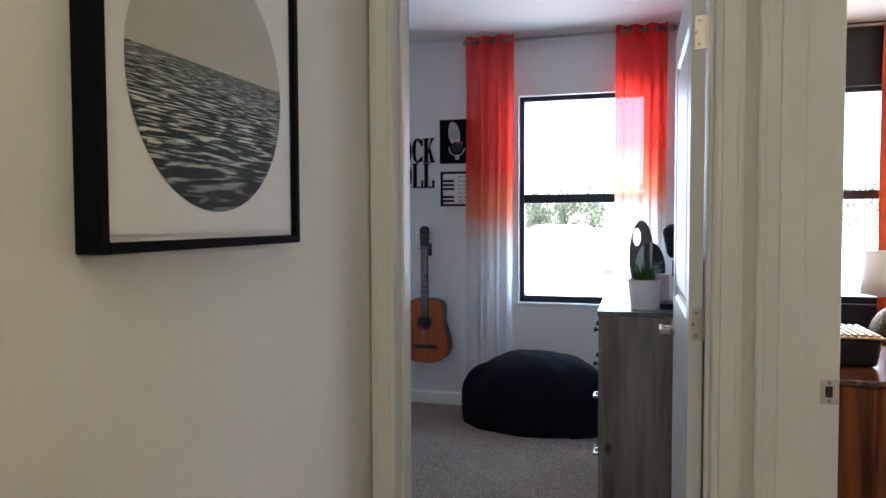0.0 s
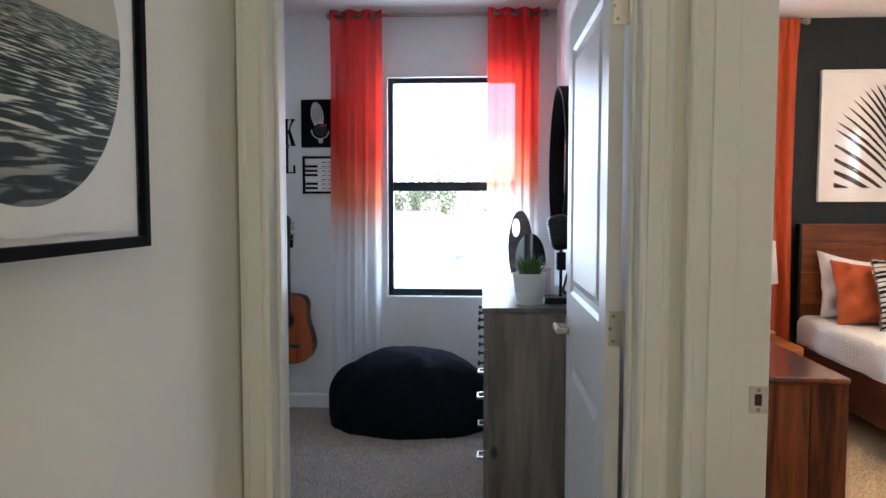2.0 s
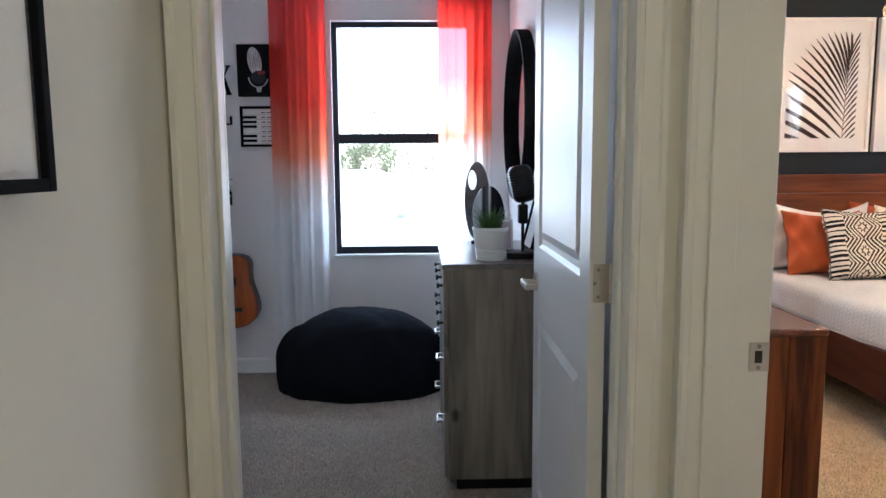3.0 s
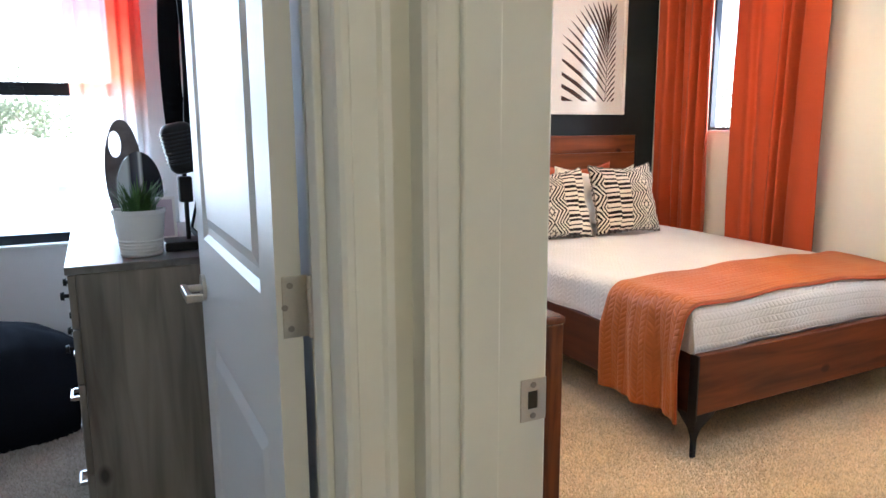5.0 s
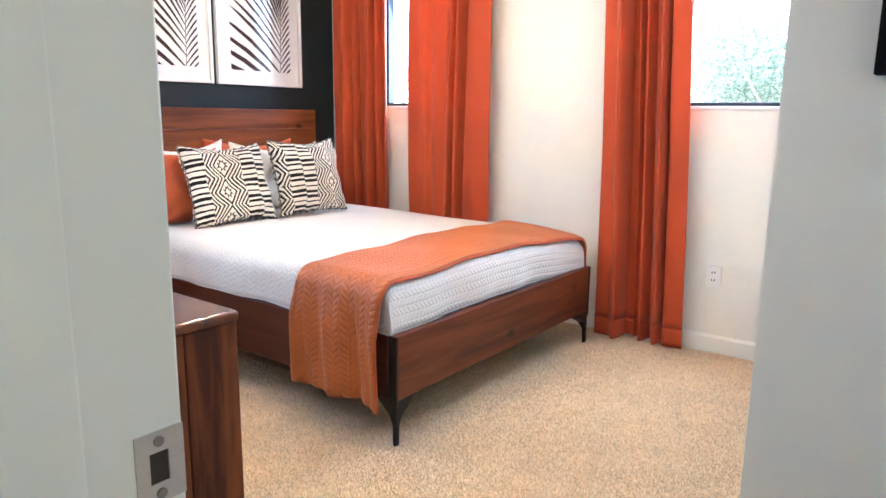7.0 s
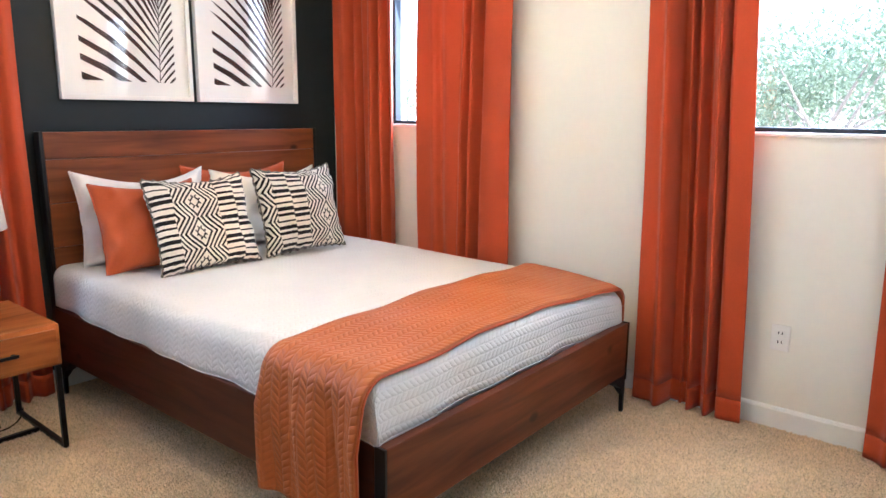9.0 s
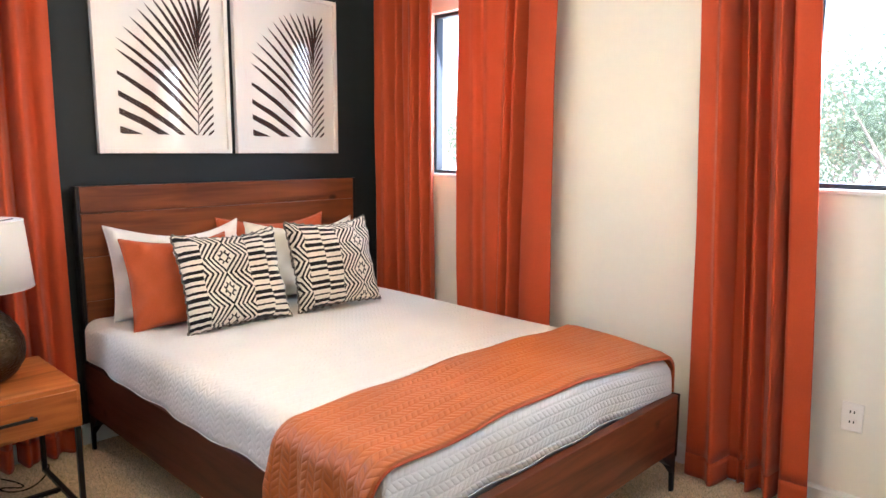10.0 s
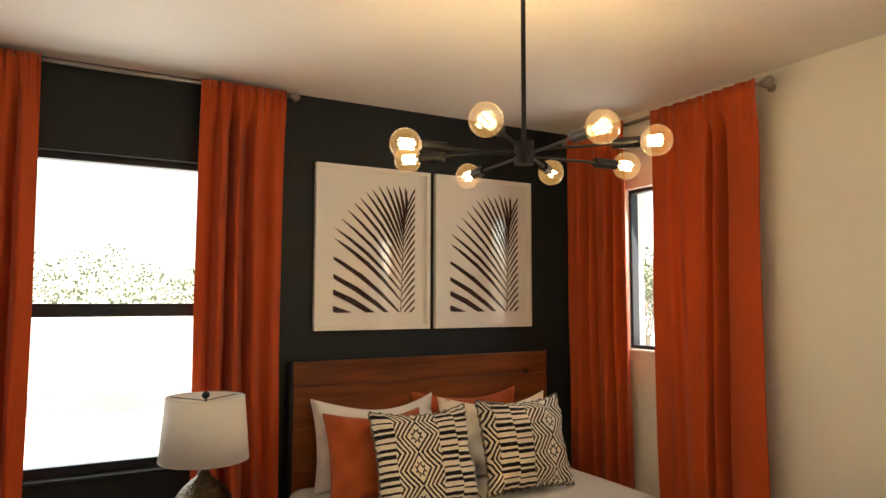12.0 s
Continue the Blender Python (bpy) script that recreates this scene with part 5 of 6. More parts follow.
for z0, z1, k in rows:
    w = (DY1 - DY0 - 0.008) / k
    for j in range(k):
        y0 = DY0 + 0.004 + j * w
        d = part("drawer", cube(DX0, DX0 + 0.019, y0 + 0.002, y0 + w - 0.002, z0, z1, bevel=0.002), GREY_WOOD, dr)
        if k == 2:
            for s in (0.25, 0.75):
                bm = bmesh.new()
                zc, yc = (z0 + z1) / 2, y0 + w * s
                cyl(bm, (DX0, yc, zc), (DX0 - 0.016, yc, zc), 0.006, seg=10)
                cyl(bm, (DX0 - 0.016, yc, zc), (DX0 - 0.026, yc, zc), 0.013, 0.011, seg=14)
                part("knob", bm, BLACK_METAL, d, "black round knob")
        else:
            for s in (0.22, 0.78):
                bm = bmesh.new()
                zc, yc = (z0 + z1) / 2 + 0.05, y0 + w * s
                box(bm, DX0 - 0.03, DX0 - 0.021, yc - 0.042, yc + 0.042, zc - 0.005, zc + 0.005, 0.002)
                for q in (-0.037, 0.037):
                    box(bm, DX0 - 0.022, DX0, yc + q - 0.006, yc + q + 0.006, zc - 0.006, zc + 0.006)
                part("pull", bm, ROD_METAL, d, "dark nickel bar pull")

# ---- on the dresser ----
POT = material("white_ceramic", (0.82, 0.82, 0.81), 0.3, vary=0.01, bump=0.02)
SOIL = material("potting_soil", (0.03, 0.022, 0.016), 0.95, vary=0.4, fine=200, bump=0.5)
GRASS_GREEN = material("plant_blade", (0.055, 0.13, 0.03), 0.5, vary=0.4, big=30, fine=80, bump=0.0)
PXC, PYC = 0.345, 3.52
plant = thing("potted_plant", (PXC, PYC, DZ), "spiky green grass plant in a white ribbed pot", "plant")
prof = [(0.0, 0.0), (0.052, 0.0), (0.054, 0.004)]
for k in range(5):
    prof += [(0.0545 + 0.001 * k, 0.006 + 0.009 * k), (0.0525 + 0.001 * k, 0.010 + 0.009 * k)]
prof += [(0.060, 0.06), (0.065, 0.112), (0.068, 0.114), (0.068, 0.124), (0.062, 0.124), (0.06, 0.105), (0.0, 0.105)]
prof = [(1.1 * r, 1.1 * z) for r, z in prof]
part("pot", lathe(prof, 40, (PXC, PYC, DZ + 0.001)), POT, plant, "white ribbed ceramic pot", smooth=False)
part("soil", rod((PXC, PYC, DZ + 0.1172), (PXC, PYC, DZ + 0.123), 0.0645, seg=24), SOIL, plant)
rnd = random.Random(21)
bm = bmesh.new()
for k in range(130):
    a, r = rnd.uniform(0, 6.28), 0.050 * rnd.random() ** .5
    b = Vector((PXC + r * math.cos(a), PYC + r * math.sin(a), DZ + 0.119))
    lean, L = rnd.uniform(0.1, 0.85), rnd.uniform(0.06, 0.125)
    d = Vector((math.cos(a), math.sin(a), 0))
    side = Vector((-math.sin(a), math.cos(a), 0)) * rnd.uniform(0.0022, 0.004)
    pts = [b + d * (L * lean * t * t) + Vector((0, 0, L * (t - 0.3 * lean * t * t))) for t in (0, 0.35, 0.7, 1)]
    prev = None
    for t, p in zip((1, 1, 0.65, 0.05), pts):
        cur = (bm.verts.new(p - side * t), bm.verts.new(p + side * t))
        if prev:
            bm.faces.new((prev[0], prev[1], cur[1], cur[0]))
        prev = cur
part("foliage", bm, GRASS_GREEN, plant, "pointed green blades")

mic = thing("microphone", (0.487, 3.585, DZ), "black desk microphone on a square stand", "microphone")
MXC, MYC = 0.487, 3.585
part("base", cube(MXC - 0.075, MXC + 0.075, MYC - 0.06, MYC + 0.06, DZ + 0.001, DZ + 0.028, bevel=0.004), BLACK_METAL, mic)
part("pole", rod((MXC, MYC, DZ + 0.028), (MXC, MYC, DZ + 0.24), 0.007, seg=12), BLACK_METAL, mic)
part("clip", cube(MXC - 0.02, MXC + 0.02, MYC - 0.02, MYC + 0.02, DZ + 0.145, DZ + 0.225, bevel=0.006), BLACK_METAL, mic)
bm = bmesh.new()
tilt = Matrix.Translation((MXC - 0.005, MYC, DZ + 0.312)) @ Matrix.Rotation(radians(-12), 4, "Y")
box(bm, -0.048, 0.048, -0.045, 0.045, -0.078, 0.078, 0.03, 4)
bm.transform(tilt)
head = part("mic_head", bm, BLACK_METAL, mic, "ribbed black microphone head", smooth=True)
for k in range(9):
    bm = cube(-0.0500, 0.0500, -0.0470, 0.0470, -0.046 + 0.0115 * k, -0.041 + 0.0115 * k, bevel=0.0012, seg=1)
    bm.transform(tilt)
    part("rib", bm, FRAME_DARK, head)

MARBLE = material("dark_glossy_ceramic", (0.13, 0.11, 0.115), 0.15, vary=0.4, big=12, fine=30, bump=0.0)
PALE_STONE = material("pale_glossy_ceramic", (0.45, 0.47, 0.52), 0.15, vary=0.3, big=10, fine=24, bump=0.0)


def banded(m):
    """Bands of pale blue, black and white across the piece."""
    nt = m.node_tree
    n, l = nt.nodes, nt.links
    tc, sp, mr = n.new("ShaderNodeTexCoord"), n.new("ShaderNodeSeparateXYZ"), n.new("ShaderNodeMapRange")
    l.new(tc.outputs["Object"], sp.inputs[0])
    l.new(sp.outputs["X"], mr.inputs["Value"])
    mr.inputs["From Min"].default_value, mr.inputs["From Max"].default_value = -0.095, 0.095
    r = ramp_node(nt, [(0.0, (0.42, 0.48, 0.52)), (0.30, (0.55, 0.60, 0.63)), (0.36, (0.03, 0.03, 0.05)), (0.48, (0.10, 0.10, 0.13)), (0.52, (0.6, 0.6, 0.62)), (0.57, (0.012, 0.012, 0.018)), (1.0, (0.012, 0.012, 0.018))])
    l.new(mr.outputs["Result"], r.inputs["Fac"])
    l.new(r.outputs["Color"], n["Principled BSDF"].inputs["Base Color"])


banded(PALE_STONE)


def pebble_sculpture(cx, cy, w, h, mat, label, hole):
    o = thing("sculpture", (cx, cy, DZ), label, "sculpture", "pebble sculptures on the dresser")
    bm = bmesh.new()
    N = 40
    front, back, inf, inb = [], [], [], []
    for i in range(N):
        a = 2 * math.pi * i / N
        x, z = w / 2 * math.cos(a), h / 2 * math.sin(a)
        front.append(bm.verts.new((cx + x * .94, cy - 0.016, DZ + 0.012 + h / 2 + z * .97)))
        back.append(bm.verts.new((cx + x * .94, cy + 0.016, DZ + 0.012 + h / 2 + z * .97)))
        inf.append(bm.verts.new((cx - 0.17 * w * (hole > 0.01) + hole * w * math.cos(a), cy - 0.016, DZ + 0.012 + h * 0.76 + hole * h * .8 * math.sin(a))))
        inb.append(bm.verts.new((cx - 0.17 * w * (hole > 0.01) + hole * w * math.cos(a), cy + 0.016, DZ + 0.012 + h * 0.76 + hole * h * .8 * math.sin(a))))
    for i in range(N):
        j = (i + 1) % N
        bm.faces.new((front[i], front[j], inf[j], inf[i]))
        bm.faces.new((back[i], back[j], inb[j], inb[i]))
        bm.faces.new((front[i], front[j], back[j], back[i]))
        bm.faces.new((inf[i], inf[j], inb[j], inb[i]))
    part("body", bm, mat, o, smooth=False)
    part("foot", cube(cx - w * .22, cx + w * .22, cy - 0.03, cy + 0.03, DZ + 0.001, DZ + 0.016, bevel=0.003), BLACK_METAL, o)


pebble_sculpture(0.335, 4.12, 0.135, 0.40, MARBLE, "tall dark glossy oval sculpture with a round hole", 0.15)
pebble_sculpture(0.378, 3.97, 0.16, 0.285, PALE_STONE, "glossy oval sculpture banded pale blue and black", 0.001)
card = thing("framed_card", (0.43, 3.80, DZ), "small standing white card in a thin frame", "photo frame", turn=(-12, 0, 0))
part("card_frame", cube(-0.045, 0.045, -0.006, 0.006, 0.001, 0.145, bevel=0.002), WHITE_FRAME, card, local=True)
part("card", cube(-0.036, 0.036, -0.0075, -0.0062, 0.01, 0.135), material("lilac_card", (0.55, 0.45, 0.50), 0.8, vary=0.05, bump=0.0), card, local=True)
part("prop", cube(-0.012, 0.012, 0.006, 0.05, 0.004, 0.012), WHITE_FRAME, card, local=True)

# a framed print leaning on the partition wall behind the microphone
lean = thing("leaning_picture", (0.545, 3.79, DZ + 0.001), "black-framed white print leaning against the wall on the dresser", "picture", turn=(0, 14, 0))
for y0, y1, z0, z1 in ((-0.13, -0.112, 0, 0.24), (0.112, 0.13, 0, 0.24), (-0.112, 0.112, 0, 0.018), (-0.112, 0.112, 0.222, 0.24)):
    part("picture_frame", cube(-0.018, 0.0, y0, y1, z0, z1, bevel=0.0015), BLACK_FRAME, lean, local=True)
part("print", cube(-0.010, -0.002, -0.112, 0.112, 0.018, 0.222), PAPER, lean, local=True)

# round mirror on the partition wall
MIRROR = material("mirror_silver", (0.85, 0.86, 0.87), 0.02, 1.0, vary=0.0, bump=0.0)
mirror = thing("round_mirror", (0.59, 4.42, 1.60), "large round mirror in a deep black frame", "mirror")
bm = bmesh.new()
N = 64
rings = []
RO, RI, MY, MZ = 0.44, 0.42, 4.42, 1.60
for r, x in ((RO, MUSIC_E - 0.001), (RO, MUSIC_E - 0.065), (RI, MUSIC_E - 0.065), (RI, MUSIC_E - 0.02)):
    rings.append([bm.verts.new((x, MY + r * math.cos(2 * math.pi * i / N), MZ + r * math.sin(2 * math.pi * i / N))) for i in range(N)])
for a, b in zip(rings, rings[1:]):
    for i in range(N):
        bm.faces.new((a[i], a[(i + 1) % N], b[(i + 1) % N], b[i]))
part("mirror_frame", bm, BLACK_FRAME, mirror, smooth=False)
part("glass", rod((MUSIC_E - 0.004, MY, MZ), (MUSIC_E - 0.02, MY, MZ), RI - 0.001, seg=64), MIRROR, mirror)


# ---- beanbag ----
def beanbag_mesh():
    def f(u, v):
        a, t = 2 * math.pi * u, v
        r = 1.0 if t < 0.10 else math.cos((t - 0.10) / 0.90 * math.pi / 2) ** 0.82
        r *= 0.965 + 0.035 * min(1, t / 0.10)
        z = 0.49 * math.sin(t * math.pi / 2) ** 1.0
        bumps = 0.018 * math.sin(3 * a + 5 * t) + 0.009 * math.sin(7 * a - 8 * t + 1) + 0.006 * math.sin(13 * a + 9 * t)
        x = 0.535 * r * (1 + bumps) * math.cos(a)
        y = 0.31 * r * (1 + bumps) * math.sin(a)
        p = Vector((x * 3.2, y * 3.2, z * 3.2))
        z += (0.022 * noise.noise(p * 0.9) + 0.012 * noise.noise(p * 2.3) + 0.006 * noise.noise(p * 6)) * min(1, 2 * t)
        x += 0.03 * noise.noise(p * 1.6 + Vector((5, 0, 0)))
        y += 0.02 * noise.noise(p * 1.6 + Vector((0, 5, 0)))
        return (-0.315 + x, 4.79 + y, max(0.0, z))
    bm = grid(120, 44, f)
    bmesh.ops.remove_doubles(bm, verts=bm.verts, dist=0.0015)
    return bm


bag = thing("beanbag", (-0.36, 4.80, 0), "large slumped black beanbag on the carpet", "beanbag")
part("cover", beanbag_mesh(), BEANBAG_CLOTH, bag, smooth=True)
bm = bmesh.new()
for k in range(5):
    a = 0.3 + k * 1.25
    prev = None
    for t in range(12):
        q = t / 11
        p = Vector((-0.33 + 0.5 * math.cos(a) * math.cos(q * 1.5), 4.80 + 0.27 * math.sin(a) * math.cos(q * 1.5), 0.14 + 0.345 * math.sin(q * 1.55)))
        if prev is not None:
            cyl(bm, prev, p, 0.004, seg=5, caps=False)
        prev = p
part("seam", bm, BEANBAG_CLOTH, bag)

# ---- guitar on the wall ----
GX, GY = -1.165, MUSIC_N - 0.02
gtr = thing("guitar", (GX, GY, 0.3), "orange acoustic guitar with a dark neck hung on the wall", "guitar")


def guitar_outline():
    """Half widths up the body: a wide lower bout, a slight waist and square shoulders."""
    shape = [(0, 0.0), (0.015, 0.40), (0.05, 0.66), (0.12, 0.88), (0.22, 0.99), (0.30, 1.0), (0.42, 0.94), (0.54, 0.83), (0.64, 0.76), (0.74, 0.755), (0.84, 0.77), (0.91, 0.73), (0.96, 0.62), (0.99, 0.42), (1.0, 0.16)]
    half = [(0.182 * w, 0.47 * (q - 0.5)) for q, w in shape]
    return half + [(-x, z) for x, z in reversed(half[1:])]


out_line = guitar_outline()
GZ = 0.56
bm = bmesh.new()
a = [bm.verts.new((GX + x, GY - 0.095, GZ + z)) for x, z in out_line]
b = [bm.verts.new((GX + x, GY, GZ + z)) for x, z in out_line]
for i in range(len(a)):
    bm.faces.new((a[i], a[(i + 1) % len(a)], b[(i + 1) % len(a)], b[i]))
bm.faces.new(b)
part("sides", bm, GUITAR_SIDE, gtr, "dark wooden sides")
bm = bmesh.new()
bm.faces.new([bm.verts.new((GX + x * .985, GY - 0.0955, GZ + z * .985)) for x, z in out_line])
thicken(part("soundboard", bm, SPRUCE, gtr, "orange-stained top"), 0.003)
part("rosette", rod((GX, GY - 0.0985, GZ + 0.062), (GX, GY - 0.0975, GZ + 0.062), 0.056, seg=40), GUITAR_SIDE, gtr)
# the top is not cut: a black disc stands for the hole's shade
part("sound_hole_disc", rod((GX, GY - 0.0995, GZ + 0.062), (GX, GY - 0.0986, GZ + 0.062), 0.043, seg=36), BLACK_FRAME, gtr, "dark disc for the shaded sound hole")
part("bridge", cube(GX - 0.085, GX + 0.085, GY - 0.107, GY - 0.0972, GZ - 0.125, GZ - 0.10, bevel=0.003), FRETBOARD, gtr)
part("neck", cube(GX - 0.027, GX + 0.027, GY - 0.112, GY - 0.088, GZ + 0.11, 1.17, bevel=0.004), FRETBOARD, gtr, "dark slender neck")
for k in range(12):
    part("fret", cube(GX - 0.026, GX + 0.026, GY - 0.1135, GY - 0.1121, 0.72 + 0.45 * (1 - 0.944 ** (k + 1)) / 0.5 - 0.0, 0.722 + 0.45 * (1 - 0.944 ** (k + 1)) / 0.5), CHROME, gtr)
bm = bmesh.new()
sweep(bm, [(-0.03, 0), (0.03, 0), (0.037, 0.13), (0.02, 0.155), (-0.02, 0.155), (-0.037, 0.13)], (GX, GY - 0.105, 1.165), (GX, GY - 0.088, 1.165), (1, 0, 0), (0, 0, 1))
hd = part("headstock", bm, FRETBOARD, gtr)
for k in range(3):
    for s in (-1, 1):
        bm = bmesh.new()
        z = 1.195 + 0.037 * k
        cyl(bm, (GX + s * 0.03, GY - 0.097, z), (GX + s * 0.052, GY - 0.097, z), 0.004, seg=8)
        box(bm, GX + s * 0.055 - 0.006, GX + s * 0.055 + 0.006, GY - 0.103, GY - 0.091, z - 0.009, z + 0.009, 0.003)
        part("tuning_peg", bm, CHROME, hd)
bm = bmesh.new()
for k in range(6):
    x = -0.019 + 0.0076 * k
    cyl(bm, (GX + x * 1.3, GY - 0.109, GZ - 0.112), (GX + x, GY - 0.116, 1.17), 0.0009, seg=5)
part("strings", bm, CHROME, gtr)
hook = thing("guitar_hook", (GX, MUSIC_N, 1.16), "small black guitar wall hook", "hook")
part("plate", cube(GX - 0.02, GX + 0.02, MUSIC_N - 0.012, MUSIC_N - 0.001, 1.10, 1.20, bevel=0.004), BLACK_METAL, hook)
for s in (-1, 1):
    part("prong", rod((GX + s * 0.014, MUSIC_N - 0.012, 1.16), (GX + s * 0.034, MUSIC_N - 0.14, 1.163), 0.005, seg=8), BLACK_METAL, hook)


# ---- wall words and small pictures ----
def slab(bm, poly, z, h, d=0.014):
    """A flat cut-out from corner pairs (x in metres, height as a share of h), standing off the north wall."""
    front = [bm.verts.new((x, MUSIC_N - 0.002 - d, z + q * h)) for x, q in poly]
    back = [bm.verts.new((x, MUSIC_N - 0.002, z + q * h)) for x, q in poly]
    k = len(poly)
    bm.faces.new(front)
    bm.faces.new(back)
    for a in range(k):
        bm.faces.new((front[a], front[(a + 1) % k], back[(a + 1) % k], back[a]))


def letter(ch, x, w, z, h):
    """One tall narrow slab-serif letter cut from board."""
    bm = bmesh.new()
    t = 0.30 * w

    def bar(x0, x1, q0, q1):
        slab(bm, [(x0, q0), (x1, q0), (x1, q1), (x0, q1)], z, h)

    def stem(xs, foot=0.10):
        bar(xs, xs + t, 0, 1)
        for q in (0.0, 0.955):
            bar(xs - foot * w, xs, q, q + 0.045)
            bar(xs + t, xs + t + foot * w, q, q + 0.045)

    def ring(cx, cz, rx, rz, a0, a1, tx, tz, k=22):
        for n in range(k):
            a, b = a0 + (a1 - a0) * n / k, a0 + (a1 - a0) * (n + 1) / k
            slab(bm, [(cx + rx * math.cos(a), cz + rz * math.sin(a)), (cx + rx * math.cos(b), cz + rz * math.sin(b)), (cx + (rx - tx) * math.cos(b), cz + (rz - tz) * math.sin(b)), (cx + (rx - tx) * math.cos(a), cz + (rz - tz) * math.sin(a))], z, h)
    if ch == "O":
        ring(x + w / 2, 0.5, w / 2, 0.51, 0, 2 * math.pi, t, 0.07)
    if ch == "C":
        ring(x + w / 2, 0.5, w / 2, 0.51, 0.75, 5.5, t, 0.07)
        bar(x + w * 0.84, x + w * 0.98, 0.68, 0.97)
        bar(x + w * 0.84, x + w * 0.95, 0.05, 0.26)
    if ch == "L":
        stem(x + 0.1 * w)
        bar(x + 0.1 * w + t, x + w, 0, 0.05)
        bar(x + w * 0.86, x + w, 0.05, 0.30)
    if ch in "KR":
        stem(x + 0.1 * w)
    if ch == "K":
        slab(bm, [(x + 0.36 * w, 0.40), (x + 0.44 * w, 0.52), (x + 0.92 * w, 0.96), (x + 0.78 * w, 0.96)], z, h)
        slab(bm, [(x + 0.44 * w, 0.52), (x + 0.60 * w, 0.62), (x + 1.02 * w, 0.02), (x + 0.72 * w, 0.02)], z, h)
        bar(x + 0.68 * w, x + 1.02 * w, 0.955, 1.0)
        bar(x + 0.64 * w, x + 1.08 * w, 0.0, 0.045)
    if ch == "R":
        ring(x + 0.4 * w, 0.74, 0.56 * w, 0.26, -math.pi / 2, math.pi / 2, t, 0.06, 14)
        slab(bm, [(x + 0.42 * w, 0.50), (x + 0.68 * w, 0.52), (x + 1.02 * w, 0.0), (x + 0.72 * w, 0.0)], z, h)
    return bm


def words(text, x_right, z, h, label):
    o = thing("wall_letters", (x_right - 0.18, MUSIC_N, z), label, "wall letters", "wall letters")
    w, gap = 0.080, 0.006
    for n, ch in enumerate(text):
        part("letter", letter(ch, x_right - (len(text) - n) * (w + gap), w, z, h), BLACK_FRAME, o)


words("ROCK", -1.118, 1.786, 0.178, "black cut-out wall letters reading ROCK")
words("ROLL", -1.118, 1.602, 0.180, "black cut-out wall letters reading ROLL")

SILVER_INK = material("silver_print", (0.50, 0.46, 0.46), 0.6, vary=0.35, big=20, fine=90, bump=0.0)
RED_INK = material("red_print", (0.30, 0.02, 0.03), 0.7, vary=0.1, bump=0.0)
pic = thing("microphone_print", (-0.95, MUSIC_N, 1.93), "black canvas print of a vintage silver microphone", "picture")
x0, x1, z0, z1 = -1.075, -0.80, 1.775, 2.09
part("canvas", cube(x0, x1, MUSIC_N - 0.03, MUSIC_N - 0.001, z0, z1, bevel=0.003), BLACK_FRAME, pic)
Y = MUSIC_N - 0.0312


def flat(poly, y, dx=0, dz=0):
    bm = bmesh.new()
    bm.faces.new([bm.verts.new((x + dx, y, z + dz)) for x, z in poly])
    r = bmesh.ops.extrude_face_region(bm, geom=bm.faces[:])
    bmesh.ops.translate(bm, vec=(0, -0.0008, 0), verts=[v for v in r["geom"] if isinstance(v, bmesh.types.BMVert)])
    return bm


def oval(cx, cz, rx, rz, k=28, tilt=0.0, a0=0.0, a1=2 * math.pi):
    return [(cx + rx * math.cos(a) * math.cos(tilt) - rz * math.sin(a) * math.sin(tilt), cz + rx * math.cos(a) * math.sin(tilt) + rz * math.sin(a) * math.cos(tilt)) for a in (a0 + (a1 - a0) * i / k for i in range(k))]


part("mic_print", flat(oval(-0.965, 1.985, 0.042, 0.088, tilt=0.16), Y), SILVER_INK, pic)
part("band_print", flat([(-0.945, 1.905), (-0.900, 1.912), (-0.903, 1.930), (-0.948, 1.923)], Y - 0.001), RED_INK, pic)
part("collar_print", flat(oval(-0.945, 1.89, 0.045, 0.04), Y - 0.0005), FRAME_DARK, pic)
for k in range(5):
    part("grille_print", flat([(-0.988 + .014 * k, 1.945), (-0.986 + .014 * k, 1.945), (-0.998 + .014 * k, 2.035), (-1.0 + .014 * k, 2.035)], Y - 0.001), BLACK_FRAME, pic)
part("stand_print", flat([(-0.955, 1.80), (-0.93, 1.80), (-0.925, 1.83), (-0.96, 1.83)], Y - 0.0022), SILVER_INK, pic)
arc = oval(-0.945, 1.89, 0.062, 0.064, 18, a0=math.pi, a1=2 * math.pi) + oval(-0.945, 1.89, 0.055, 0.057, 18, a0=math.pi, a1=2 * math.pi)[::-1]
part("yoke_print", flat(arc, Y - 0.0022), SILVER_INK, pic)

key = thing("keyboard_print", (-0.94, MUSIC_N, 1.59), "framed print of piano keys with handwritten lines", "picture")
x0, x1, z0, z1 = -1.07, -0.80, 1.465, 1.715
bm = bmesh.new()
for b in ((x0, x0 + .015, z0, z1), (x1 - .015, x1, z0, z1), (x0 + .015, x1 - .015, z0, z0 + .015), (x0 + .015, x1 - .015, z1 - .015, z1)):
    box(bm, b[0], b[1], MUSIC_N - 0.026, MUSIC_N - 0.001, b[2], b[3])
part("picture_frame", bm, BLACK_FRAME, key)
part("sheet", cube(x0 + .015, x1 - .015, MUSIC_N - 0.012, MUSIC_N - 0.002, z0 + .015, z1 - .015), PAPER, key)
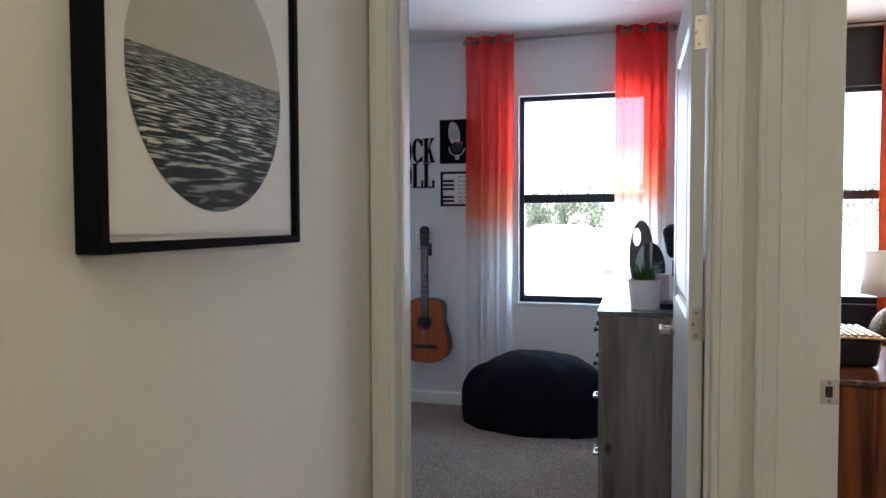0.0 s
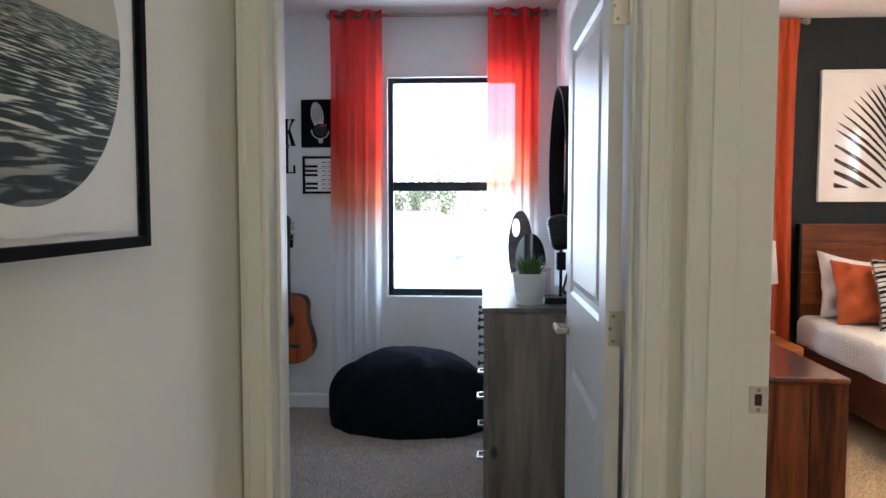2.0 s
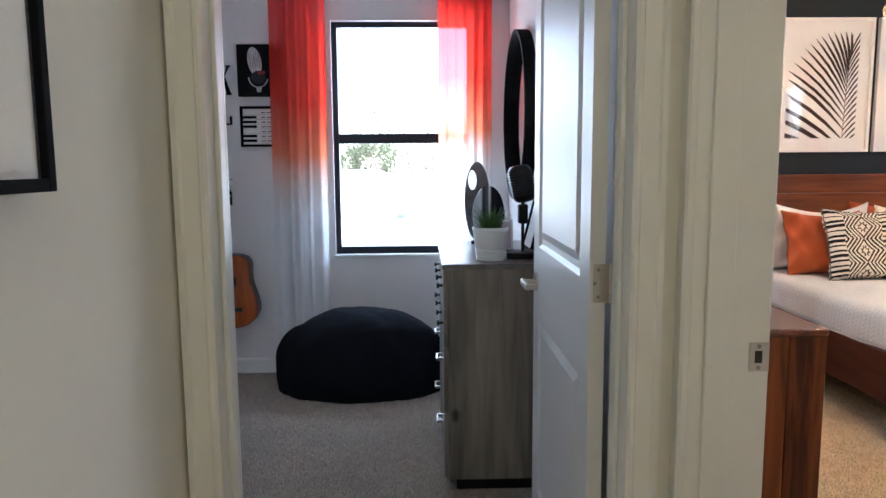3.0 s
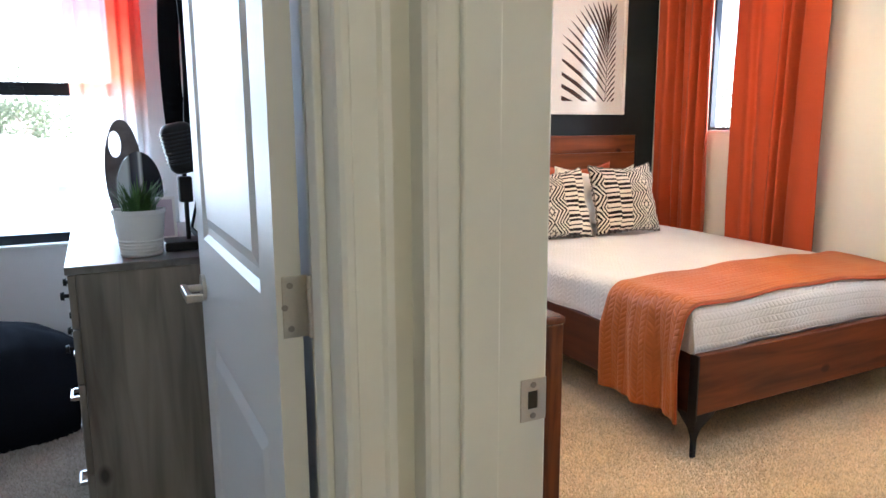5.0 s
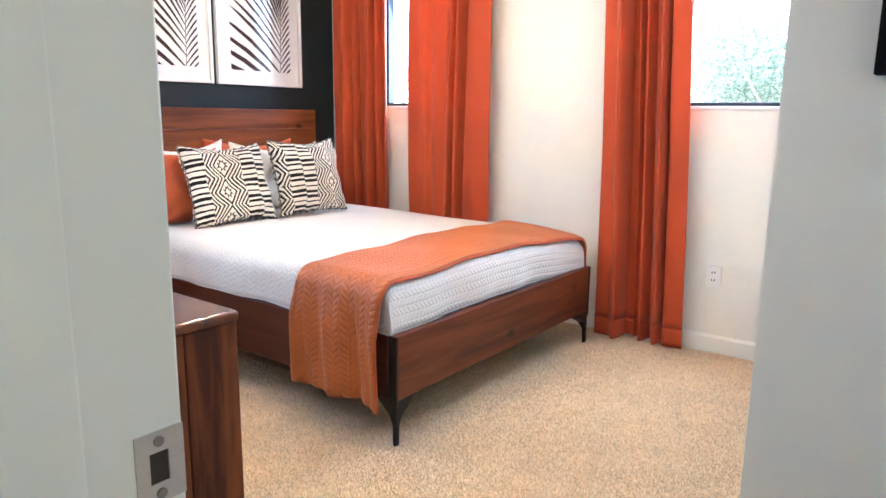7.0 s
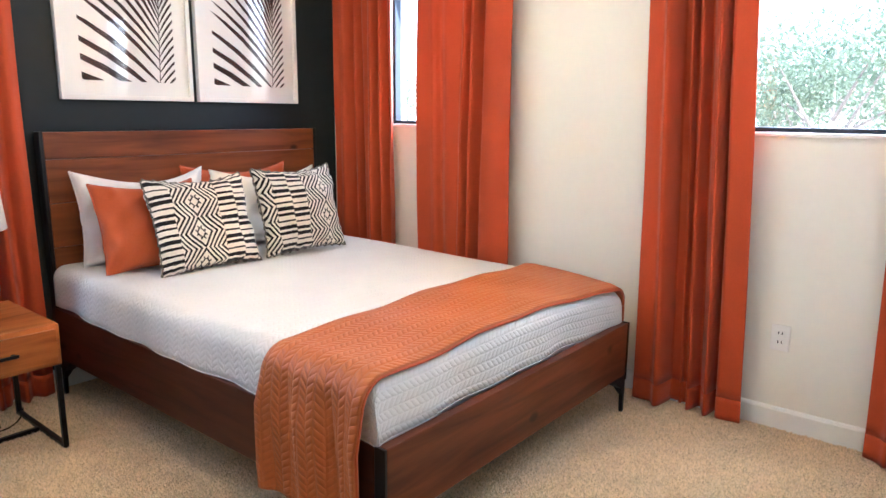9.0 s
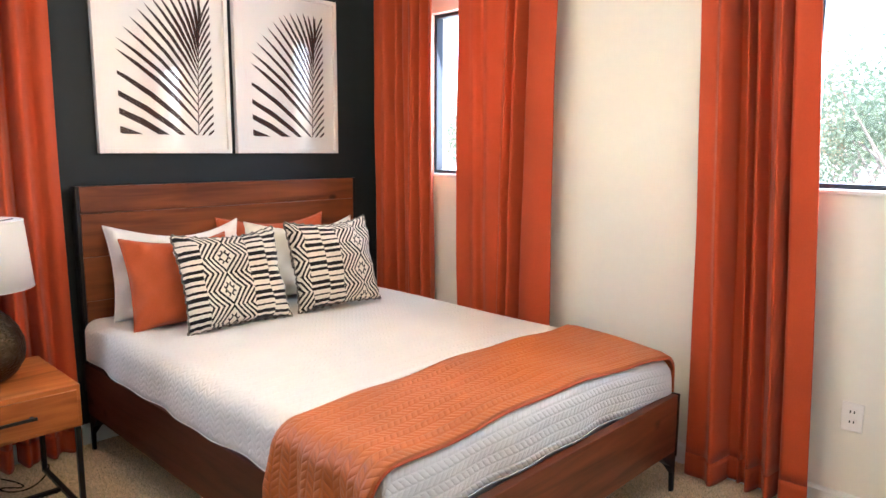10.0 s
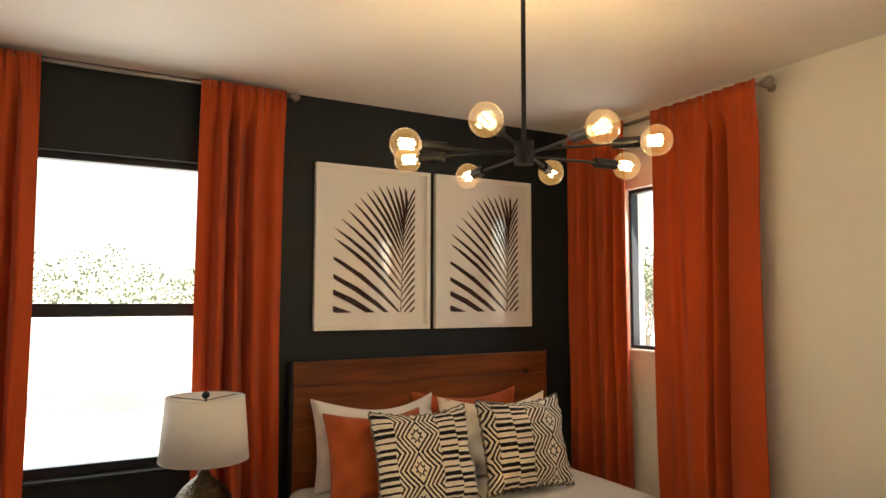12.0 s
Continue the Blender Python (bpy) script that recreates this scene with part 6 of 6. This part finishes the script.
for k in range(7):
    if k not in (2, 6):
        part("key_print", cube(x0 + .016, x0 + .10, MUSIC_N - 0.0135, MUSIC_N - 0.0122, z0 + .03 + .029 * k, z0 + .046 + .029 * k), BLACK_FRAME, key)
    part("line_print", cube(x0 + .016, x1 - .016, MUSIC_N - 0.0129, MUSIC_N - 0.0121, z0 + .0235 + .029 * k, z0 + .0245 + .029 * k), BLACK_FRAME, key)
    for q in range(3):
        part("writing_print", cube(x0 + .13 + .036 * q, x0 + .155 + .036 * q, MUSIC_N - 0.0135, MUSIC_N - 0.0122, z0 + .034 + .029 * k, z0 + .039 + .029 * k), FRAME_DARK, key)


# ---- round sea prints in black frames ----
def sea_material():
    """A black-and-white print of rippled sea: crests in pale streaks over dark troughs."""
    m = bpy.data.materials.new("sea_print")
    m.use_nodes = True
    nt = m.node_tree
    n, l = nt.nodes, nt.links
    b = n["Principled BSDF"]
    b.inputs["Roughness"].default_value = 0.85
    tc, mp, sp = n.new("ShaderNodeTexCoord"), n.new("ShaderNodeMapping"), n.new("ShaderNodeSeparateXYZ")
    l.new(tc.outputs["UV"], sp.inputs[0])

    def mth(op, a, bb=None):
        q = n.new("ShaderNodeMath")
        q.operation = op
        for i, v in enumerate((a, bb)):
            if isinstance(v, (int, float)):
                q.inputs[i].default_value = v
            elif v is not None:
                l.new(v, q.inputs[i])
        return q.outputs[0]
    dep = mth("SUBTRACT", 1.06, sp.outputs["Y"])           # 0.06 at the horizon, 1 at the lower edge
    inv = mth("DIVIDE", 1.0, dep)
    cb = n.new("ShaderNodeCombineXYZ")
    l.new(mth("MULTIPLY", mth("SUBTRACT", sp.outputs["X"], 0.5), mth("POWER", inv, 0.55)), cb.inputs[0])
    l.new(mth("MULTIPLY", mth("POWER", inv, 0.55), 2.4), cb.inputs[1])
    w = n.new("ShaderNodeTexNoise")
    w.inputs["Scale"].default_value, w.inputs["Detail"].default_value, w.inputs["Distortion"].default_value = 7.2, 6, 0.5
    mp.inputs["Scale"].default_value = (0.65, 2.3, 1)
    l.new(cb.outputs[0], mp.inputs["Vector"])
    l.new(mp.outputs["Vector"], w.inputs["Vector"])
    r = ramp_node(nt, [(0.42, (0.006, 0.014, 0.015)), (0.515, (0.022, 0.040, 0.040)), (0.545, (0.22, 0.25, 0.22)), (0.605, (0.74, 0.73, 0.63))])
    l.new(w.outputs["Fac"], r.inputs["Fac"])
    near = ramp_node(nt, [(0.0, (1, 1, 1)), (0.62, (1, 1, 1)), (0.95, (0.25, 0.27, 0.28))])
    l.new(dep, near.inputs["Fac"])
    mx = n.new("ShaderNodeMix")
    mx.data_type, mx.blend_type = "RGBA", "MULTIPLY"
    mx.inputs[0].default_value = 1.0
    l.new(r.outputs["Color"], mx.inputs[6])
    l.new(near.outputs["Color"], mx.inputs[7])
    l.new(mx.outputs[2], b.inputs["Base Color"])
    return m


SEA = sea_material()
# the print's sky, yellowed to carry the hall's reflection in its colour
SKY_PRINT = material("sky_print", (0.52, 0.50, 0.42), 0.85, vary=0.05, big=3, fine=20, bump=0.0)


def sea_picture(place, turn, label):
    """Built facing -y about its centre, 0.55 m square."""
    p = thing("sea_picture", place, label, "picture", "sea pictures in black frames", turn=turn)
    H, B, D = 0.2825, 0.016, 0.045
    for s in (-1, 1):
        part("picture_frame", cube(*sorted((s * H, s * (H - B))), -D, -0.001, -H, H, bevel=0.0015), BLACK_FRAME, p, local=True)
        part("picture_frame", cube(-H + B, H - B, -D, -0.001, *sorted((s * H, s * (H - B))), bevel=0.0015), BLACK_FRAME, p, local=True)
    part("backing", cube(-H + B, H - B, -0.031, -0.001, -H + B, H - B), MAT_BOARD, p, local=True)
    rnd = random.Random(3)
    e = H - B - 0.010
    pts = []
    for q in range(4):
        for i in range(60):
            t = -e + 2 * e * i / 60
            j = e + rnd.uniform(-0.0025, 0.0025)
            pts.append([(t, -j), (j, t), (-t, j), (-j, -t)][q])
    part("paper", flat(pts, -0.033), PAPER, p, "deckle-edged white paper", local=True)
    R, hz = 0.221, 0.022
    a_h = math.asin(hz / R)
    lower = [(R * math.cos(a), R * math.sin(a)) for a in (math.pi - a_h + (math.pi + 2 * a_h) * i / 60 for i in range(61))]
    bm = bmesh.new()
    f = bm.faces.new([bm.verts.new((x, -0.0352, z)) for x, z in lower])
    lay = bm.loops.layers.uv.new("UVMap")
    for lp in f.loops:
        lp[lay].uv = ((lp.vert.co.x + R) / (2 * R), (lp.vert.co.z + R) / (R + hz))
    part("sea", bm, SEA, p, local=True)
    upper = [(R * math.cos(a), R * math.sin(a)) for a in (a_h + (math.pi - 2 * a_h) * i / 60 for i in range(61))]
    bm = bmesh.new()
    bm.faces.new([bm.verts.new((x, -0.0352, z)) for x, z in upper])
    part("sky", bm, SKY_PRINT, p, local=True)
    bm = bmesh.new()
    bm.faces.new([bm.verts.new((x, -0.0395, z)) for x, z in ((-H + B, -H + B), (H - B, -H + B), (H - B, H - B), (-H + B, H - B))])
    g = part("glass", bm, PICTURE_GLASS, p, local=True)
    g.visible_shadow = False
    return p


sea_picture((HALL_W, 1.300, 1.597), (0, 0, 90), "black-framed round print of rippling grey sea on the hall wall")
sea_picture((ENTRY_E, 1.439, 1.587), (0, 0, -90), "black-framed round sea print on the bedroom entry wall")


# ---- palm prints over the bed ----
def clip_half(poly, n, c):
    out = []
    for (x0, z0), (x1, z1) in zip(poly, poly[1:] + poly[:1]):
        d0, d1 = n[0] * x0 + n[1] * z0 - c, n[0] * x1 + n[1] * z1 - c
        if d0 <= 0:
            out.append((x0, z0))
        if d0 * d1 < 0:
            t = d0 / (d0 - d1)
            out.append((x0 + t * (x1 - x0), z0 + t * (z1 - z0)))
    return out


def palm_picture(x0, x1, z0, z1, label, seed):
    p = thing("palm_print", ((x0 + x1) / 2, BED_N, (z0 + z1) / 2), label, "picture", "palm prints over the bed")
    B, D = 0.022, 0.035
    Yw = BED_N
    for a, b in ((x0, x0 + B), (x1 - B, x1)):
        part("picture_frame", cube(a, b, Yw - D, Yw - 0.001, z0, z1, bevel=0.002), WHITE_FRAME, p)
    for a, b in ((z0, z0 + B), (z1 - B, z1)):
        part("picture_frame", cube(x0 + B, x1 - B, Yw - D, Yw - 0.001, a, b, bevel=0.002), WHITE_FRAME, p)
    part("sheet", cube(x0 + B, x1 - B, Yw - 0.018, Yw - 0.001, z0 + B, z1 - B), MAT_BOARD, p)
    # the frond: a stem near the right edge with long blades to the left and short ones to the right
    w, h = x1 - x0, z1 - z0
    ax0, ax1, az0, az1 = x0 + 0.155 * w, x0 + 0.865 * w, z0 + 0.105 * h, z0 + 0.90 * h
    limits = [((-1, 0), -ax0), ((1, 0), ax1), ((0, -1), -az0), ((0, 1), az1)]
    rnd = random.Random(seed)
    y = Yw - 0.0185

    aw, ah = ax1 - ax0, az1 - az0

    def art(u, v):
        return Vector((ax0 + u * aw, az0 + v * ah))

    def spine(t):
        return art(0.82 + 0.05 * t + 0.05 * max(0, t - 0.5), t * 0.97)

    def blade(a, e, bow, wid):
        """One leaflet from its root on the stem to its tip, bowed, widest past the middle, cut off by the sheet's edge."""
        d = e - a
        L = d.length
        d = d / L
        nrm = Vector((-d.y, d.x))
        pts = []
        for k, ww in ((0, .22), (.10, .5), (.3, .85), (.55, 1), (.8, .78), (.93, .4), (1, 0.03)):
            pts.append((a + d * (L * k) + nrm * (bow * L * math.sin(k * math.pi)), ww * wid))
        poly = [(q.x + nrm.x * s, q.y + nrm.y * s) for q, s in pts] + [(q.x - nrm.x * s, q.y - nrm.y * s) for q, s in reversed(pts)]
        for nn, c in limits:
            poly = clip_half(poly, nn, c)
            if len(poly) < 3:
                return
        bm = bmesh.new()
        bm.faces.new([bm.verts.new((q[0], y, q[1])) for q in poly])
        part("blade_print", bm, INK, p)
    # tips of the long leaflets (across, up) and the height of their roots on the stem
    tips = [(-0.42, -0.02, -0.34), (-0.36, 0.14, -0.24), (-0.28, 0.28, -0.14), (-0.18, 0.42, -0.05), (0.0, 0.55, 0.08), (0.01, 0.65, 0.17), (0.10, 0.735, 0.24),
            (0.19, 0.815, 0.31), (0.28, 0.88, 0.39), (0.37, 0.935, 0.45), (0.46, 0.97, 0.50), (0.56, 0.99, 0.55), (0.68, 1.0, 0.60), (0.77, 1.0, 0.66), (0.87, 0.99, 0.74)]
    for k in range(18):
        q = k / 17 * (len(tips) - 1)
        i = min(int(q), len(tips) - 2)
        g = q - i
        u, v, r = (c0 + (c1 - c0) * g for c0, c1 in zip(tips[i], tips[i + 1]))
        low = max(0, 1 - k / 7)
        blade(spine(r), art(u, v + rnd.uniform(-0.008, 0.008)), -0.045, w * (0.0135 + 0.014 * low))
    for k in range(17):
        t = -0.10 + 0.92 * k / 16
        blade(spine(t), spine(t) + Vector((0.20 * w - 0.10 * w * max(0, t), (0.20 + 0.05 * t) * w)), 0.04, w * 0.0085)
    bm = bmesh.new()
    for k in range(14):
        a, b = spine(k / 14), spine((k + 1) / 14)
        bm.faces.new([bm.verts.new(c) for c in ((a.x - .0025, y - .0005, a.y), (a.x + .0025, y - .0005, a.y), (b.x + .0022, y - .0005, b.y), (b.x - .0022, y - .0005, b.y))])
    part("stem_print", bm, INK, p)
    bm = bmesh.new()
    bm.faces.new([bm.verts.new((x, Yw - 0.028, z)) for x, z in ((x0 + B, z0 + B), (x1 - B, z0 + B), (x1 - B, z1 - B), (x0 + B, z1 - B))])
    g = part("glass", bm, PICTURE_GLASS, p)
    g.visible_shadow = False


palm_picture(2.435, 3.12, 1.412, 2.305, "white-framed print of a dark palm frond", 11)
palm_picture(3.155, 3.835, 1.412, 2.305, "white-framed print of a dark palm frond", 12)

# ---- chandelier ----
HX, HY, HZ = 2.495, 3.629, 2.027
BULB = glass_material("bulb_glass", 0.0)
# the lit bulb's own glass glimmers faintly amber
bn, bk = BULB.node_tree.nodes, BULB.node_tree.links
em, ads = bn.new("ShaderNodeEmission"), bn.new("ShaderNodeAddShader")
em.inputs["Color"].default_value, em.inputs["Strength"].default_value = (1.0, 0.55, 0.18, 1), 0.055
bk.new(bn["Mix Shader"].outputs[0], ads.inputs[0])
bk.new(em.outputs[0], ads.inputs[1])
bk.new(ads.outputs[0], bn["Material Output"].inputs["Surface"])


def glow(name, color, power):
    m = bpy.data.materials.new(name)
    m.use_nodes = True
    b = m.node_tree.nodes["Principled BSDF"]
    b.inputs["Base Color"].default_value = (*color, 1)
    b.inputs["Emission Color"].default_value = (*color, 1)
    b.inputs["Emission Strength"].default_value = power
    return m


FILAMENT = glow("filament", (1.0, 0.66, 0.30), 60)
ch = thing("chandelier", (HX, HY, HZ), "black sputnik chandelier with eight lit round bulbs", "chandelier")
part("canopy", lathe([(0.0, 0.0), (0.062, 0.0), (0.066, 0.006), (0.066, 0.024), (0, 0.024)], 32, (HX, HY, CEIL - 0.0245)), BLACK_METAL, ch)
part("rod", rod((HX, HY, HZ), (HX, HY, CEIL - 0.024), 0.0075, seg=12), BLACK_METAL, ch)
part("hub", rod((HX, HY, HZ - 0.035), (HX, HY, HZ + 0.035), 0.03, seg=24), BLACK_METAL, ch)
for k in range(8):
    a = radians(-5.3 + 45 * k)
    dz = 0.008 if k % 2 else -0.008
    d = Vector((math.cos(a), math.sin(a), 0))
    o = Vector((HX, HY, HZ + dz))
    arm = part("arm", rod(o + d * 0.02, o + d * 0.275, 0.0050, seg=10), BLACK_METAL, ch)
    part("socket", rod(o + d * 0.265, o + d * 0.345, 0.0165, seg=16), BLACK_METAL, arm)
    bm = bmesh.new()
    ball(bm, o + d * 0.390, 0.0455, 24, 14)
    bl = part("bulb", bm, BULB, arm, "clear round glass bulb", smooth=True)
    bl.visible_shadow = False
    bm = bmesh.new()
    c = o + d * 0.385
    for q in range(4):
        s = Vector((-d.y, d.x, 0)) * (0.012 * math.cos(q * 1.57)) + Vector((0, 0, 0.012 * math.sin(q * 1.57)))
        cyl(bm, c - d * 0.02 + s, c + d * 0.02 + s, 0.0034, seg=6)
    part("filament", bm, FILAMENT, arm, "glowing amber filament")
    lamp_point("bulb_light", tuple(c), 0.42, (1.0, 0.72, 0.42), 0.02)

# ---- small fixtures ----
PLASTIC = material("white_plastic", (0.80, 0.79, 0.76), 0.3, vary=0.01, bump=0.0)


def outlet(y, z):
    o = thing("wall_outlet", (BED_E, y, z), "white double power outlet on the cream wall", "outlet")
    part("cover_plate", cube(BED_E - 0.0075, BED_E - 0.0005, y - 0.038, y + 0.038, z - 0.058, z + 0.058, bevel=0.003), PLASTIC, o)
    for dz in (-0.02, 0.02):
        s = part("socket", cube(BED_E - 0.0100, BED_E - 0.0070, y - 0.017, y + 0.017, z + dz - 0.014, z + dz + 0.014, bevel=0.001), PLASTIC, o)
        for dy in (-0.007, 0.007):
            # slots are not cut: small black blocks show the shade inside them
            part("slot_shade", cube(BED_E - 0.0106, BED_E - 0.0098, y + dy - 0.0022, y + dy + 0.0022, z + dz - 0.003, z + dz + 0.008), BLACK_FRAME, s)


outlet(2.581, 0.415)
cord = thing("lamp_cord", (1.9, 5.2, 0), "thin black lamp cord lying on the carpet", "cord")
bm = bmesh.new()
prev = None
for k in range(40):
    t = k / 39
    p = Vector((1.84 + 0.20 * t + 0.07 * math.sin(9 * t), 5.30 - 0.16 * math.sin(3.1 * t) + 0.05 * math.cos(14 * t), 0.006))
    if prev is not None:
        cyl(bm, prev, p, 0.0035, seg=6, caps=False)
    prev = p
part("cable", bm, BLACK_FRAME, cord)

# ---- carpet pile ----
def pile_material(name, color):
    """Twisted yarn: each tuft a little lighter or darker than the next, with slow worn clouds."""
    m = material(name, color, 0.95, vary=0.12, big=1.8, fine=9, bump=0.0, spec=0.05, sheen=0.2)
    nt = m.node_tree
    n, l = nt.nodes, nt.links
    b = n["Principled BSDF"]
    geo = n.new("ShaderNodeNewGeometry")
    r = ramp_node(nt, [(0.0, (0.80, 0.78, 0.76)), (0.5, (1.0, 0.985, 0.97)), (1.0, (1.16, 1.155, 1.145))])
    l.new(geo.outputs["Random Per Island"], r.inputs["Fac"])
    mx = n.new("ShaderNodeMix")
    mx.data_type, mx.blend_type = "RGBA", "MULTIPLY"
    mx.inputs[0].default_value = 1.0
    l.new(b.inputs["Base Color"].links[0].from_socket, mx.inputs[6])
    l.new(r.outputs["Color"], mx.inputs[7])
    l.new(mx.outputs[2], b.inputs["Base Color"])
    return m


def carpet_pile(spans, per_m2, mat, label, seed):
    """Short leaning tufts scattered over parts of a floor, as one mesh."""
    rng = np.random.default_rng(seed)
    xy = np.concatenate([np.column_stack((rng.uniform(x0, x1, int((x1 - x0) * (y1 - y0) * per_m2)), rng.uniform(y0, y1, int((x1 - x0) * (y1 - y0) * per_m2)))) for x0, x1, y0, y1 in spans])
    k = len(xy)
    turn, r, h = rng.uniform(0, 6.28, k), rng.uniform(0.0032, 0.0058, k), rng.uniform(0.006, 0.012, k)
    co = np.zeros((k, 4, 3))
    for i in range(3):
        co[:, i, 0] = xy[:, 0] + r * np.cos(turn + 2.094 * i)
        co[:, i, 1] = xy[:, 1] + r * np.sin(turn + 2.094 * i)
        co[:, i, 2] = -0.001
    co[:, 3, 0] = xy[:, 0] + rng.normal(0, 0.0045, k)
    co[:, 3, 1] = xy[:, 1] + rng.normal(0, 0.0045, k)
    co[:, 3, 2] = h
    faces = (np.arange(k)[:, None, None] * 4 + np.array([[0, 1, 3], [1, 2, 3], [2, 0, 3]])[None]).reshape(-1, 3)
    me = bpy.data.meshes.new("carpet_pile")
    me.vertices.add(k * 4)
    me.vertices.foreach_set("co", co.reshape(-1))
    me.loops.add(faces.size)
    me.loops.foreach_set("vertex_index", faces.reshape(-1).astype(np.int32))
    me.polygons.add(len(faces))
    me.polygons.foreach_set("loop_start", np.arange(0, faces.size, 3, dtype=np.int32))
    me.update(calc_edges=True)
    me.validate()
    me.materials.append(mat)
    tagged(new("carpet_pile", me), label, "carpet", "", "stuff")


carpet_pile([(1.26, 4.15, 2.05, 3.45), (1.26, 2.55, 3.45, 5.40), (3.70, 4.15, 3.45, 4.2)], 24000, pile_material("golden_pile", (0.73, 0.557, 0.345)), "golden beige cut pile of the bedroom carpet", 1)
# music room tufts: cool dim light is mixed into the beige
carpet_pile([(-1.45, 0.17, 3.05, 5.10), (0.17, 0.60, 2.9, 3.42)], 22000, pile_material("cool_shaded_pile", (0.40, 0.345, 0.295)), "beige cut pile of the music room carpet, greyed in colour for its cool dim light", 2)
